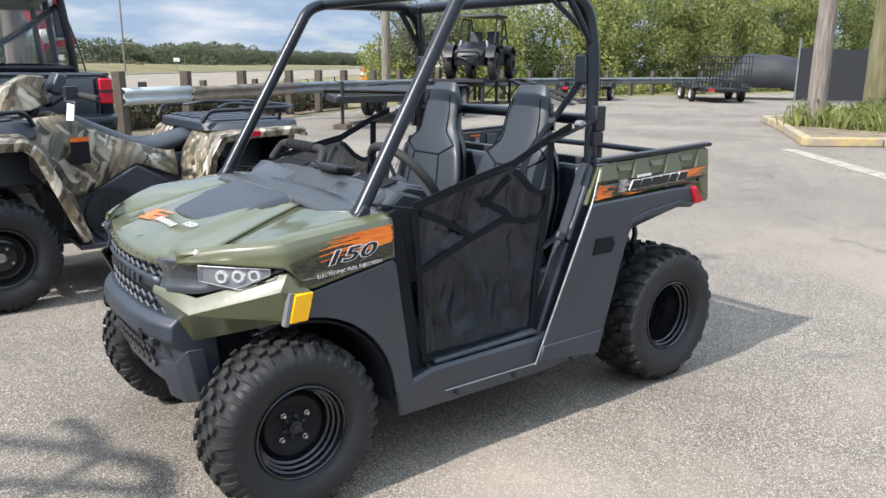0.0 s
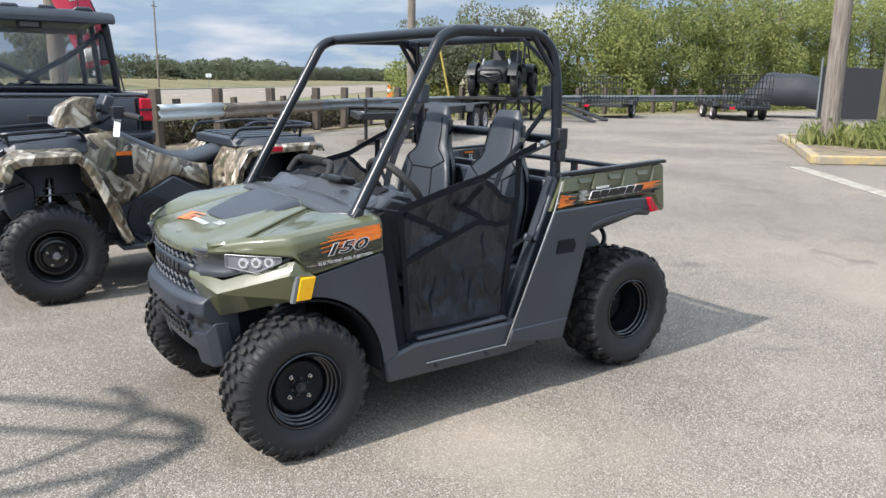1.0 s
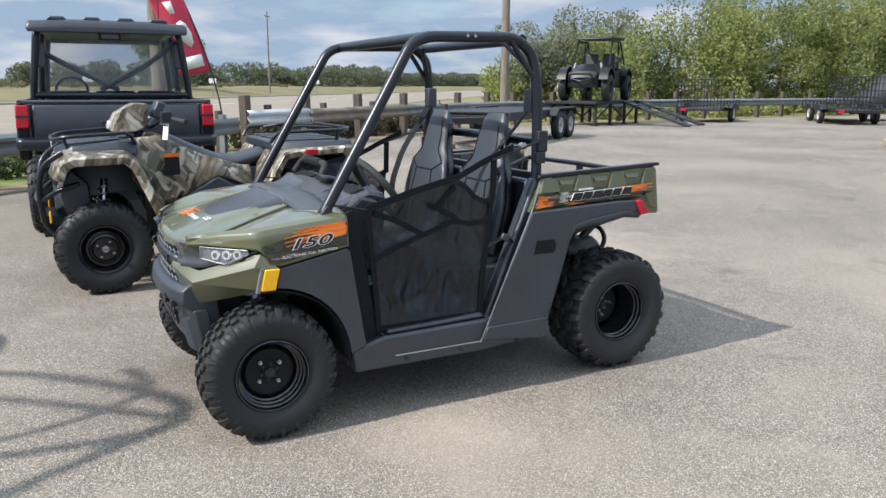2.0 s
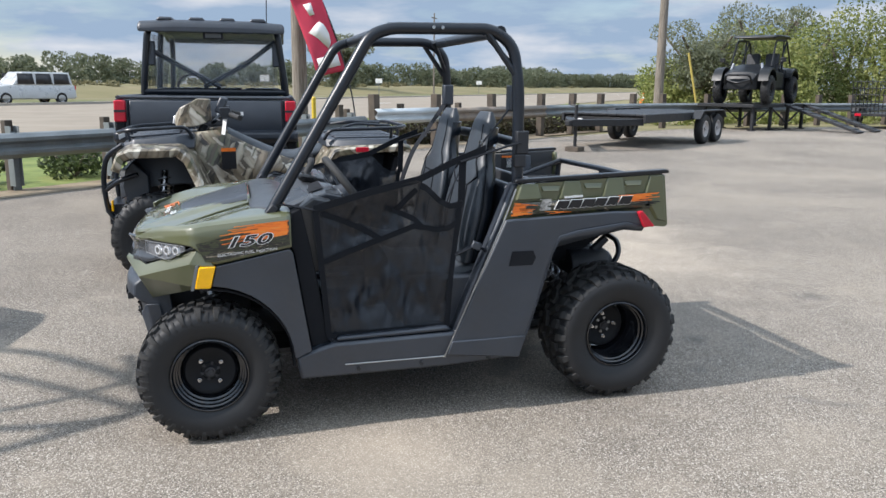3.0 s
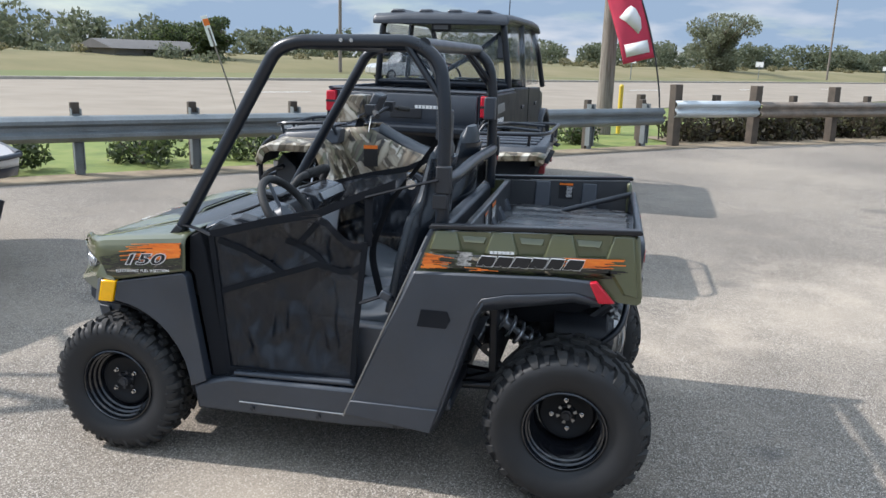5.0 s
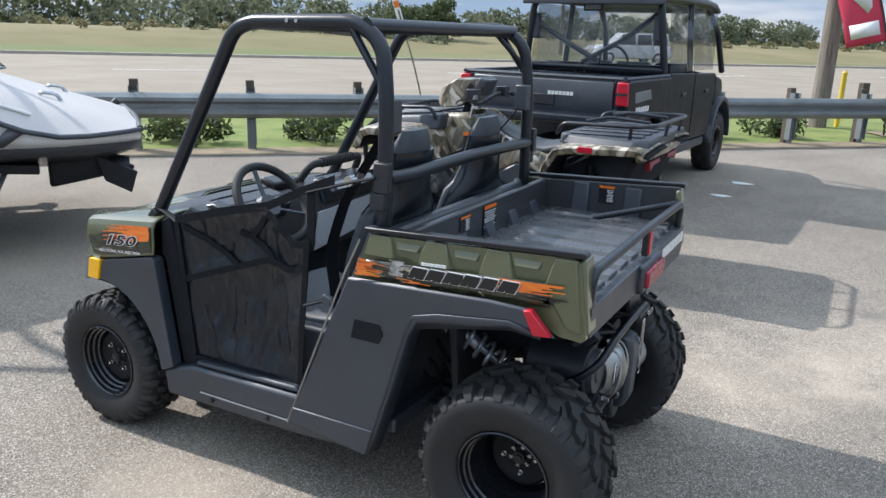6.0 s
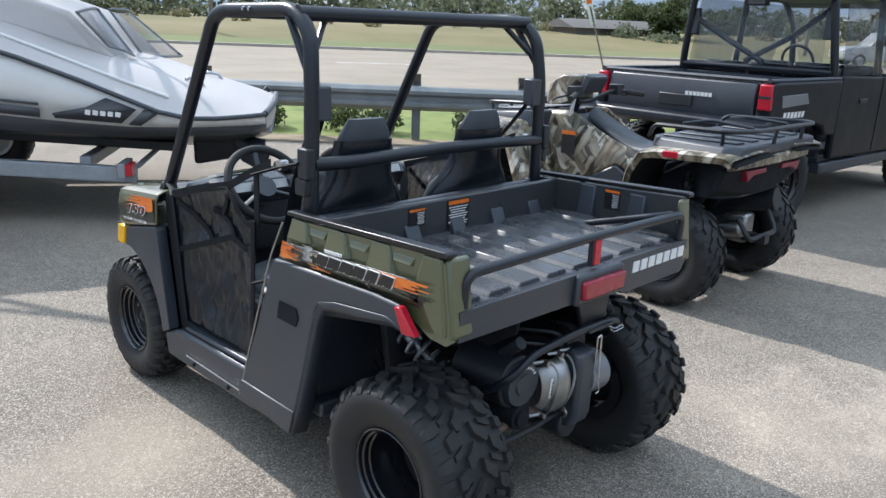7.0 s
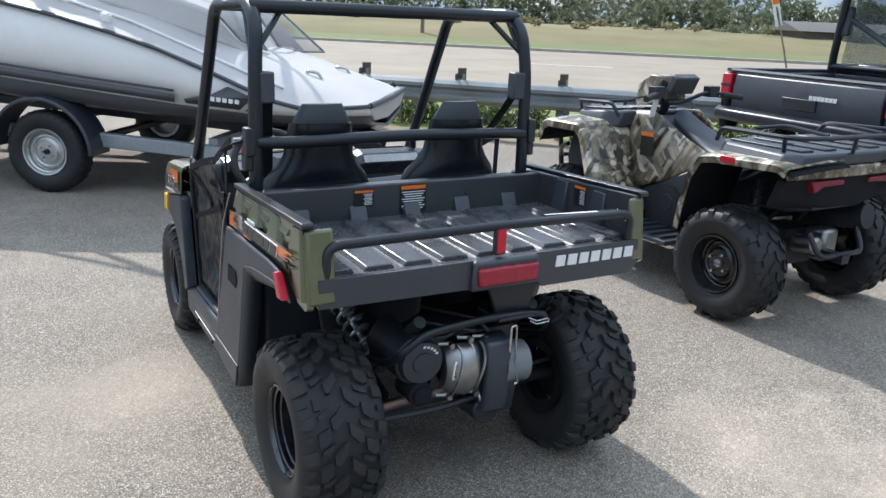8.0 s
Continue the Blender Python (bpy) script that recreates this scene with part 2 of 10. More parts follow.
M_DECAL = ramp_mat("splatter_film", [(0.0, (0.01, 0.01, 0.012)), (0.40, (0.015, 0.015, 0.014)), (0.46, (0.06, 0.07, 0.03)), (0.50, (0.012, 0.012, 0.012)), (0.57, (0.03, 0.028, 0.02)), (0.60, (0.42, 0.36, 0.26)), (0.64, (0.05, 0.045, 0.03)), (0.72, (0.6, 0.2, 0.05))], 18, (0.5, 1, 2.6), 0.28, 10, 0.6, 0.4, noise_rough=0.72)
M_BEDP = mat("glossy_black_bed_plastic", (0.04, 0.042, 0.046), 0.3, vary=0.15, scale=7, bump=0.06, bump_scale=500, spec=0.6)
M_BEDF = mat("bed_floor_plastic", (0.055, 0.058, 0.064), 0.27, vary=0.25, scale=9, bump=0.05, bump_scale=500, spec=0.8)
M_STREAK = ramp_mat("streaked_orange_film", [(0.0, (0.10, 0.05, 0.02)), (0.36, (0.45, 0.09, 0.01)), (0.45, (0.78, 0.16, 0.015)), (0.58, (0.85, 0.22, 0.02)), (0.66, (0.55, 0.30, 0.12))], 14, (0.5, 1, 3.5), 0.28, 9, 0.4, 0.4, noise_rough=0.7)
# Near-black: recess and gap shade put into colour; also serves rubber boots, hoses.
M_HOLE = mat("recess_shade_and_rubber", (0.013, 0.014, 0.017), 0.85, vary=0.1, spec=0.2)
M_GRIP = mat("rubber_grip", (0.02, 0.02, 0.02), 0.7, vary=0.1)
M_CHROMELAMP = mat("lamp_reflector", (0.8, 0.81, 0.83), 0.25, metal=0.5, vary=0.05)
M_GREY = mat("grey_lamp_bezel", (0.16, 0.17, 0.18), 0.3, vary=0.1, scale=20)
M_LAMPH = mat("smoked_lamp_housing", (0.05, 0.054, 0.06), 0.16, vary=0.1, scale=10, coat=0.4)
M_SPRING = mat("spring_steel", (0.34, 0.35, 0.37), 0.22, metal=0.6, vary=0.1)


def glass(name, tint=(0.9, 0.95, 1.0), rough=0.02, clear=0.75):
    m, n, l, b = nodes_of(name)
    b.inputs["Base Color"].default_value = (*tint, 1)
    b.inputs["Roughness"].default_value = rough
    b.inputs["Alpha"].default_value = 1 - clear
    b.inputs["Specular IOR Level"].default_value = 0.8
    return m


M_LENS = glass("clear_lens", (0.25, 0.27, 0.3), clear=0.9)


def ragged(bm, f, rows, seed, left=0.2, right=0.3, n=6):
    """A printed patch of f(u, v) whose ends break up into uneven brush strokes."""
    g = random.Random(seed)
    ends = [(g.uniform(0, left), 1 - g.uniform(0, right)) for _ in range(rows)]
    vs = []
    for j in range(rows * 2):
        a, b_ = ends[j // 2]
        v = (j // 2 + (0.02 if j % 2 == 0 else 0.98)) / rows
        vs.append([bm.verts.new(f(a + (b_ - a) * i / n, v)) for i in range(n + 1)])
    for p, q in zip(vs, vs[1:]):
        for i in range(n):
            bm.faces.new((p[i], p[i + 1], q[i + 1], q[i]))


def net_material():
    """Woven mesh: small square holes in a dark weave."""
    m, n, l, b = nodes_of("woven_net")
    co = n.new("ShaderNodeTexCoord")
    mp = n.new("ShaderNodeMapping")
    mp.inputs["Scale"].default_value = (260, 260, 260)
    w1, w2 = n.new("ShaderNodeTexWave"), n.new("ShaderNodeTexWave")
    w1.bands_direction, w2.bands_direction = "X", "Z"
    for w in (w1, w2):
        w.inputs["Scale"].default_value = 0.31
        l.new(mp.outputs["Vector"], w.inputs["Vector"])
    l.new(co.outputs["Object"], mp.inputs["Vector"])
    big = n.new("ShaderNodeTexNoise")
    big.inputs["Scale"].default_value, big.inputs["Detail"].default_value = 5, 3
    l.new(co.outputs["Object"], big.inputs["Vector"])
    mul = n.new("ShaderNodeMath")
    mul.operation = "MULTIPLY"
    l.new(w1.outputs["Fac"], mul.inputs[0])
    l.new(w2.outputs["Fac"], mul.inputs[1])
    r = n.new("ShaderNodeMapRange")
    r.inputs["From Min"].default_value, r.inputs["From Max"].default_value = 0.22, 0.42
    r.inputs["To Min"].default_value, r.inputs["To Max"].default_value = 1.0, 0.68
    l.new(mul.outputs[0], r.inputs["Value"])
    l.new(r.outputs["Result"], b.inputs["Alpha"])
    b.inputs["Base Color"].default_value = (0.0080, 0.0108, 0.0165, 1)
    b.inputs["Specular IOR Level"].default_value = 0.42
    b.inputs["Coat Weight"].default_value, b.inputs["Coat Roughness"].default_value = 0.08, 0.22
    rr = n.new("ShaderNodeMapRange")
    rr.inputs["To Min"].default_value, rr.inputs["To Max"].default_value = 0.22, 0.40
    l.new(big.outputs["Fac"], rr.inputs["Value"])
    l.new(rr.outputs["Result"], b.inputs["Roughness"])
    drape = n.new("ShaderNodeMapping")
    drape.inputs["Scale"].default_value = (1.0, 1.0, 0.75)
    drape.inputs["Rotation"].default_value = (0, radians(-18), 0)
    l.new(co.outputs["Object"], drape.inputs["Vector"])
    warp = n.new("ShaderNodeTexNoise")
    warp.inputs["Scale"].default_value, warp.inputs["Detail"].default_value = 4, 2
    l.new(drape.outputs["Vector"], warp.inputs["Vector"])
    bent = n.new("ShaderNodeMix")
    bent.data_type = "RGBA"
    bent.inputs["Factor"].default_value = 0.12
    l.new(drape.outputs["Vector"], bent.inputs["A"])
    l.new(warp.outputs["Color"], bent.inputs["B"])
    last = None
    for sc_, far_, st_ in ((9, 0.034, 0.55), (24, 0.011, 0.5)):
        crease = n.new("ShaderNodeTexVoronoi")
        crease.inputs["Scale"].default_value = sc_
        l.new(bent.outputs["Result"], crease.inputs["Vector"])
        bq = n.new("ShaderNodeBump")
        bq.inputs["Strength"].default_value, bq.inputs["Distance"].default_value = st_, far_
        l.new(crease.outputs["Distance"], bq.inputs["Height"])
        if last:
            l.new(last.outputs["Normal"], bq.inputs["Normal"])
        last = bq
    l.new(last.outputs["Normal"], b.inputs["Normal"])
    l.new(last.outputs["Normal"], b.inputs["Coat Normal"])
    return m


M_NET = net_material()


def wheel(parent, at, R, w, rim_r, s, lugs=18, lug_h=0.014, lug_w=0.055, style=0, rim_m=None, hub_m=None, face=0.035):
    """A wheel under a vehicle: hub plate, with tyre, rim and nuts. s: the side its face looks to (-1: towards -y)."""
    rim_m, hub_m = rim_m or M_GLOSS, hub_m or M_GLOSS
    bm = bmesh.new()
    h = w / 2
    revolve(bm, [(0.0, s * (h - face - 0.008)), (rim_r * 0.46, s * (h - face - 0.010)), (rim_r * 0.52, s * (h - face - 0.022)), (rim_r * 0.60, s * (h - face - 0.026)), (rim_r * 0.66, s * (h - face - 0.016)), (rim_r * 0.74, s * (h - face - 0.018)), (rim_r * 0.8, s * (h - face - 0.032)), (rim_r * 0.84, s * (h - face - 0.05)), (rim_r * 0.5, s * (h - face - 0.06)), (0.0, s * (h - face - 0.06))], 32)
    whl = part("wheel", bm, rim_m, parent, loc=at)
    bm = bmesh.new()
    body, rr = R - lug_h, rim_r * 0.98
    prof = [(rr, -h * 0.72), (rr + 0.015, -h * 0.86), ((rr + body) * 0.5, -h * 0.99), (body - 0.05, -h * 0.97), (body - 0.022, -h * 0.86), (body - 0.006, -h * 0.62), (body, -h * 0.3), (body + 0.001, 0)]
    prof = prof + [(r, -y) for r, y in prof[-2::-1]]
    revolve(bm, prof, 72)
    part("tyre", bm, M_TYRE, whl)
    joined = bmesh.new()

    def lug(stations, half):
        rings = []
        for y, r, a, k in stations:
            ring = []
            for da, dr in ((-half, -0.012), (half, -0.012), (half * 0.82, lug_h * k), (-half * 0.82, lug_h * k)):
                q = a + da / R
                ring.append(((r + dr) * math.cos(q), y, (r + dr) * math.sin(q)))
            rings.append(ring)
        loft(joined, rings)
    step = 2 * math.pi / lugs
    for i in range(lugs):
        for sd in (-1, 1):
            a = i * step + (step / 2 if sd > 0 else 0)
            sl = 0.35 * step
            if style == 0:  # angled bars that run over the shoulder
                lug([(sd * h * 0.08, body - 0.001, a + sl * 1.5, 1), (sd * h * 0.4, body - 0.002, a + sl * 0.7, 1), (sd * h * 0.72, body - 0.012, a + sl * 0.1, 1)], lug_w / 2)
                lug([(sd * h * 0.62, body - 0.008, a - sl * 0.15 + step * 0.46, 1.0), (sd * h * 0.88, body - 0.026, a - sl * 0.2 + step * 0.46, 1.0), (sd * h * 0.965, body - 0.042, a - sl * 0.22 + step * 0.46, 0.15)], lug_w * 0.42)
                lug([(sd * h * 0.78, body - 0.017, a + sl * 0.05, 1.0), (sd * h * 0.93, body - 0.034, a, 0.9), (sd * h * 0.975, body - 0.046, a, 0.12)], lug_w * 0.4)
            else:  # separate blocks
                for y0, y1, off in ((0.05, 0.34, 0.3), (0.42, 0.68, -0.2)):
                    lug([(sd * h * y0, body - 0.003, a + step * (off + 0.3), 1), (sd * h * y1, body - 0.008, a + step * off, 1)], lug_w * 0.5)
                lug([(sd * h * 0.7, body - 0.012, a + step * 0.1, 1), (sd * h * 0.9, body - 0.028, a + step * 0.08, 1), (sd * h * 0.965, body - 0.044, a + step * 0.08, 0.15)], lug_w * 0.45)
    tagged(part("tread", joined, M_TYRE, whl), kind="stuff")
    bm = bmesh.new()
    d = h * 0.82
    revolve(bm, [(rim_r * 1.02, s * d), (rim_r * 1.0, s * (d + 0.006)), (rim_r * 0.94, s * (d + 0.002)), (rim_r * 0.92, s * (d - 0.02)), (rim_r * 0.86, s * (d - 0.03)), (rim_r * 0.845, s * (d - 0.055)), (rim_r * 0.8, s * (d - 0.06)), (rim_r * 0.8, -s * d * 0.9), (rim_r * 0.95, -s * d)], 48)
    part("rim", bm, rim_m, whl)
    bm = bmesh.new()
    cyl(bm, (0, s * (h - face - 0.03), 0), (0, s * (h - face + 0.006), 0), 0.026, 0.022, 20)
    cyl(bm, (0, s * (h - face), 0), (0, s * (h - face + 0.0), 0), 0.04, 0.034, 20)
    part("hub_cap", bm, hub_m, whl)
    for i in range(4):
        bm = bmesh.new()
        q = math.pi / 4 + i * math.pi / 2 + 0.25
        c = Vector((0.056 * math.cos(q), 0, 0.056 * math.sin(q)))
        cyl(bm, c + Vector((0, s * (h - face - 0.01), 0)), c + Vector((0, s * (h - face + 0.012), 0)), 0.0085, seg=6)
        cyl(bm, c + Vector((0, s * (h - face), 0)), c + Vector((0, s * (h - face + 0.02), 0)), 0.005, seg=8)
        part("lug_nut", bm, M_CHROME, whl, "zinc plated nut")
    return whl

# ---- ground, road, rails, trees ----
def asphalt_material():
    m, n, l, b = nodes_of("worn_asphalt")
    co = n.new("ShaderNodeTexCoord")

    def tex(kind, scale, **kw):
        t = n.new(kind)
        t.inputs["Scale"].default_value = scale
        for k, v in kw.items():
            t.inputs[k].default_value = v
        l.new(co.outputs["Object"], t.inputs["Vector"])
        return t

    def mixed(f, a, b_):
        x = n.new("ShaderNodeMix")
        x.data_type = "RGBA"
        for sock, val in (("Factor", f), ("A", a), ("B", b_)):
            if isinstance(val, tuple):
                x.inputs[sock].default_value = val
            elif isinstance(val, float):
                x.inputs[sock].default_value = val
            else:
                l.new(val, x.inputs[sock])
        return x.outputs["Result"]

    def span(sock, a, b_, lo=0.0, hi=1.0):
        r = n.new("ShaderNodeMapRange")
        for k, v in (("From Min", a), ("From Max", b_), ("To Min", lo), ("To Max", hi)):
            r.inputs[k].default_value = v
        l.new(sock, r.inputs["Value"])
        return r.outputs["Result"]
    chips = tex("ShaderNodeTexVoronoi", 250.0)
    tone = n.new("ShaderNodeRGBToBW")
    l.new(chips.outputs["Color"], tone.inputs["Color"])
    grit = tex("ShaderNodeTexNoise", 150.0, Detail=4.0, Roughness=0.75)
    mid = tex("ShaderNodeTexNoise", 2.2, Detail=8.0, Roughness=0.65)
    big = tex("ShaderNodeTexNoise", 0.35, Detail=6.0, Roughness=0.6, Distortion=0.5)
    base = mixed(span(tone.outputs["Val"], 0.25, 0.75), (0.142, 0.125, 0.106, 1), (0.335, 0.289, 0.238, 1))
    base = mixed(span(tone.outputs["Val"], 0.73, 0.79, 0.0, 0.8), base, (0.66, 0.595, 0.53, 1))
    base = mixed(span(tone.outputs["Val"], 0.26, 0.20, 0.0, 0.7), base, (0.045, 0.041, 0.038, 1))
    pits = tex("ShaderNodeTexVoronoi", 38.0)
    base = mixed(span(pits.outputs["Distance"], 0.10, 0.06, 0.0, 0.55), base, (0.06, 0.055, 0.05, 1))
    base = mixed(span(grit.outputs["Fac"], 0.4, 0.62, 0.0, 0.35), base, (0.190, 0.164, 0.132, 1))
    base = mixed(span(mid.outputs["Fac"], 0.52, 0.72, 0.0, 0.45), base, (0.372, 0.318, 0.254, 1))
    base = mixed(span(big.outputs["Fac"], 0.5, 0.68, 0.0, 0.5), base, (0.372, 0.318, 0.254, 1))
    base = mixed(span(big.outputs["Fac"], 0.5, 0.36, 0.0, 0.35), base, (0.128, 0.112, 0.097, 1))
    stain = tex("ShaderNodeTexNoise", 1.1, Detail=4.0, Roughness=0.5, Distortion=1.0)
    base = mixed(span(stain.outputs["Fac"], 0.66, 0.74, 0.0, 0.5), base, (0.12, 0.113, 0.11, 1))

    def spot(x, y, r, amount, color, base):
        """A worn or stained spot with a ragged edge."""
        d = n.new("ShaderNodeVectorMath")
        d.operation = "DISTANCE"
        d.inputs[1].default_value = (x, y, 0)
        l.new(co.outputs["Object"], d.inputs[0])
        a = n.new("ShaderNodeMath")
        a.operation = "MULTIPLY_ADD"
        a.inputs[1].default_value = r * 2.6
        l.new(mid.outputs["Fac"], a.inputs[0])
        l.new(d.outputs["Value"], a.inputs[2])
        return mixed(span(a.outputs[0], r * 2.25, r * 1.25, 0.0, amount), base, color)
    pale, oil = (0.58, 0.487, 0.385, 1), (0.10, 0.095, 0.093, 1)
    for x, y, r in ((0.65, -0.82, 0.45), (3.0, 1.9, 1.25), (2.15, 1.15, 0.7), (3.7, 2.9, 0.9)):
        base = spot(x, y, r, 0.36, pale, base)
    for x, y, r in ((4.67, 6.06, 0.22), (5.48, 5.6, 0.3), (3.69, 0.62, 0.16), (2.6, 2.5, 0.18), (2.45, 0.0, 0.1), (-1.2, 1.1, 0.3)):
        base = spot(x, y, r, 0.6, oil, base)
    l.new(base, b.inputs["Base Color"])
    b.inputs["Roughness"].default_value = 0.92
    b.inputs["Specular IOR Level"].default_value = 0.2
    bp = n.new("ShaderNodeBump")
    bp.inputs["Strength"].default_value, bp.inputs["Distance"].default_value = 0.6, 0.004
    l.new(tone.outputs["Val"], bp.inputs["Height"])
    bp2 = n.new("ShaderNodeBump")
    bp2.inputs["Strength"].default_value, bp2.inputs["Distance"].default_value = 0.3, 0.008
    l.new(grit.outputs["Fac"], bp2.inputs["Height"])
    l.new(bp.outputs["Normal"], bp2.inputs["Normal"])
    l.new(bp2.outputs["Normal"], b.inputs["Normal"])
    return m


M_ASPHALT = asphalt_material()
M_GRASS = ramp_mat("dry_grass", [(0.3, (0.129, 0.120, 0.047)), (0.45, (0.224, 0.185, 0.090)), (0.55, (0.172, 0.155, 0.065)), (0.7, (0.267, 0.224, 0.129))], 0.25, (1, 1, 1), 0.9, 10, 0.4)
M_LAWN = ramp_mat("green_grass", [(0.3, (0.085, 0.12, 0.026)), (0.5, (0.15, 0.19, 0.042)), (0.7, (0.215, 0.225, 0.065))], 1.6, (1, 1, 1), 0.9, 10)
M_VERGE = ramp_mat("olive_verge_grass", [(0.3, (0.085, 0.092, 0.026)), (0.45, (0.125, 0.122, 0.040)), (0.55, (0.165, 0.140, 0.062)), (0.7, (0.20, 0.165, 0.085))], 0.06, (1, 1, 1), 0.9, 10)
vn, vl = M_VERGE.node_tree.nodes, M_VERGE.node_tree.links
v_bsdf = next(k for k in vn if k.type == "BSDF_PRINCIPLED")
v_old = v_bsdf.inputs["Base Color"].links[0].from_socket
v_co, v_dot, v_span, v_mix, v_pat = (vn.new(k) for k in ("ShaderNodeTexCoord", "ShaderNodeVectorMath", "ShaderNodeMapRange", "ShaderNodeMix", "ShaderNodeTexNoise"))
v_dot.operation, v_mix.data_type = "DOT_PRODUCT", "RGBA"
v_dot.inputs[1].default_value = (0.616, 0.788, 0)
v_pat.inputs["Scale"].default_value = 0.15
v_add = vn.new("ShaderNodeMath")
v_add.operation = "MULTIPLY_ADD"
v_add.inputs[1].default_value = 60
vl.new(v_co.outputs["Object"], v_dot.inputs[0])
vl.new(v_co.outputs["Object"], v_pat.inputs["Vector"])
vl.new(v_pat.outputs["Fac"], v_add.inputs[0])
vl.new(v_dot.outputs["Value"], v_add.inputs[2])
for k, v in (("From Min", 30), ("From Max", 75), ("To Min", 0.0), ("To Max", 1.0)):
    v_span.inputs[k].default_value = v
vl.new(v_add.outputs[0], v_span.inputs["Value"])
vl.new(v_span.outputs["Result"], v_mix.inputs["Factor"])
v_mix.inputs["A"].default_value = (0.115, 0.135, 0.036, 1)
vl.new(v_old, v_mix.inputs["B"])
vl.new(v_mix.outputs["Result"], v_bsdf.inputs["Base Color"])
M_ROAD = ramp_mat("concrete_road", [(0.3, (0.215, 0.178, 0.134)), (0.5, (0.255, 0.212, 0.162)), (0.7, (0.295, 0.248, 0.192))], 0.5, (1, 1, 1), 0.85, 10)
M_DIRT = ramp_mat("brown_dirt", [(0.3, (0.12, 0.09, 0.06)), (0.5, (0.22, 0.17, 0.11)), (0.7, (0.3, 0.24, 0.16))], 3, (1, 1, 1), 0.95, 10, bump=0.5)
# Base darkened: shade on the rail's near face is put into the colour.
M_GALV = mat("galvanised_steel", (0.19, 0.212, 0.222), 0.5, metal=0.35, vary=0.25, scale=3, dirt=0.35, dirt_color=(0.2, 0.19, 0.17))
M_RUST = mat("brown_weathered_steel", (0.21, 0.17, 0.135), 0.7, vary=0.35, scale=4, dirt=0.5, dirt_color=(0.30, 0.29, 0.27))
M_PALE = mat("pale_new_steel", (0.5, 0.54, 0.56), 0.45, metal=0.3, vary=0.12, scale=3)
M_TIMBER = mat("weathered_timber", (0.085, 0.068, 0.053), 0.85, vary=0.4, scale=6, bump=0.5, bump_scale=60)
M_POLE = ramp_mat("utility_pole_wood", [(0.3, (0.10, 0.085, 0.07)), (0.5, (0.20, 0.17, 0.145)), (0.7, (0.28, 0.245, 0.21))], 5, (6, 6, 0.4), 0.9, 8, bump=0.4)
M_KERB = ramp_mat("worn_yellow_paint", [(0.35, (0.30, 0.255, 0.195)), (0.48, (0.36, 0.30, 0.21)), (0.56, (0.50, 0.37, 0.15)), (0.66, (0.30, 0.26, 0.20))], 1.6, (1, 1, 1), 0.85, 9)
M_FLAG = mat("red_flag_cloth", (0.56, 0.04, 0.085), 0.7, vary=0.12, scale=3)
M_STEELB = mat("black_painted_steel", (0.013, 0.014, 0.017), 0.5, vary=0.3, scale=8, dirt=0.12, dirt_color=(0.1, 0.09, 0.08))
M_BARK = ramp_mat("tree_bark", [(0.3, (0.07, 0.055, 0.04)), (0.6, (0.17, 0.14, 0.11))], 4, (4, 4, 0.6), 0.95, 8, bump=0.6)


def leaf_material(name, a, b_, c):
    m, n, l, b = nodes_of(name)
    geo = n.new("ShaderNodeNewGeometry")
    r = n.new("ShaderNodeValToRGB")
    r.color_ramp.elements.new(0.5)
    for e, (p, col) in zip(r.color_ramp.elements, ((0.0, a), (0.55, b_), (1.0, c))):
        e.position, e.color = p, (*col, 1)
    l.new(geo.outputs["Random Per Island"], r.inputs["Fac"])
    l.new(r.outputs["Color"], b.inputs["Base Color"])
    b.inputs["Roughness"].default_value = 0.6
    tr = n.new("ShaderNodeBsdfTranslucent")
    l.new(r.outputs["Color"], tr.inputs["Color"])
    mx = n.new("ShaderNodeMixShader")
    mx.inputs["Fac"].default_value = 0.5
    l.new(b.outputs["BSDF"], mx.inputs[1])
    l.new(tr.outputs["BSDF"], mx.inputs[2])
    l.new(mx.outputs["Shader"], n["Material Output"].inputs["Surface"])
    return m


M_LEAF = leaf_material("leaf_green", (0.16, 0.195, 0.060), (0.275, 0.305, 0.095), (0.42, 0.42, 0.16))
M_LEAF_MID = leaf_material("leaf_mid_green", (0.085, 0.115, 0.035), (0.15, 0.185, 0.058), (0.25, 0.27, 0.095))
# Next two are greyed and lightened: distance haze put into the leaf colour.
M_LEAF_FAR = leaf_material("leaf_far_hazed", (0.110, 0.128, 0.076), (0.145, 0.165, 0.100), (0.185, 0.200, 0.128))
M_LEAF_PALE = leaf_material("leaf_hazed_pale", (0.15, 0.165, 0.10), (0.19, 0.205, 0.13), (0.24, 0.25, 0.165))
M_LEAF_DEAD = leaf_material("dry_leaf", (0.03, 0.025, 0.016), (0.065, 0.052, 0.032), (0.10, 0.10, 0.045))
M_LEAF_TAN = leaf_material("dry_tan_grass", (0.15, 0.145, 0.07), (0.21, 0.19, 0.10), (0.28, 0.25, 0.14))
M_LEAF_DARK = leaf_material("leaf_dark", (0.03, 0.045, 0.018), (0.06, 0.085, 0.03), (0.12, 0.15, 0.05))


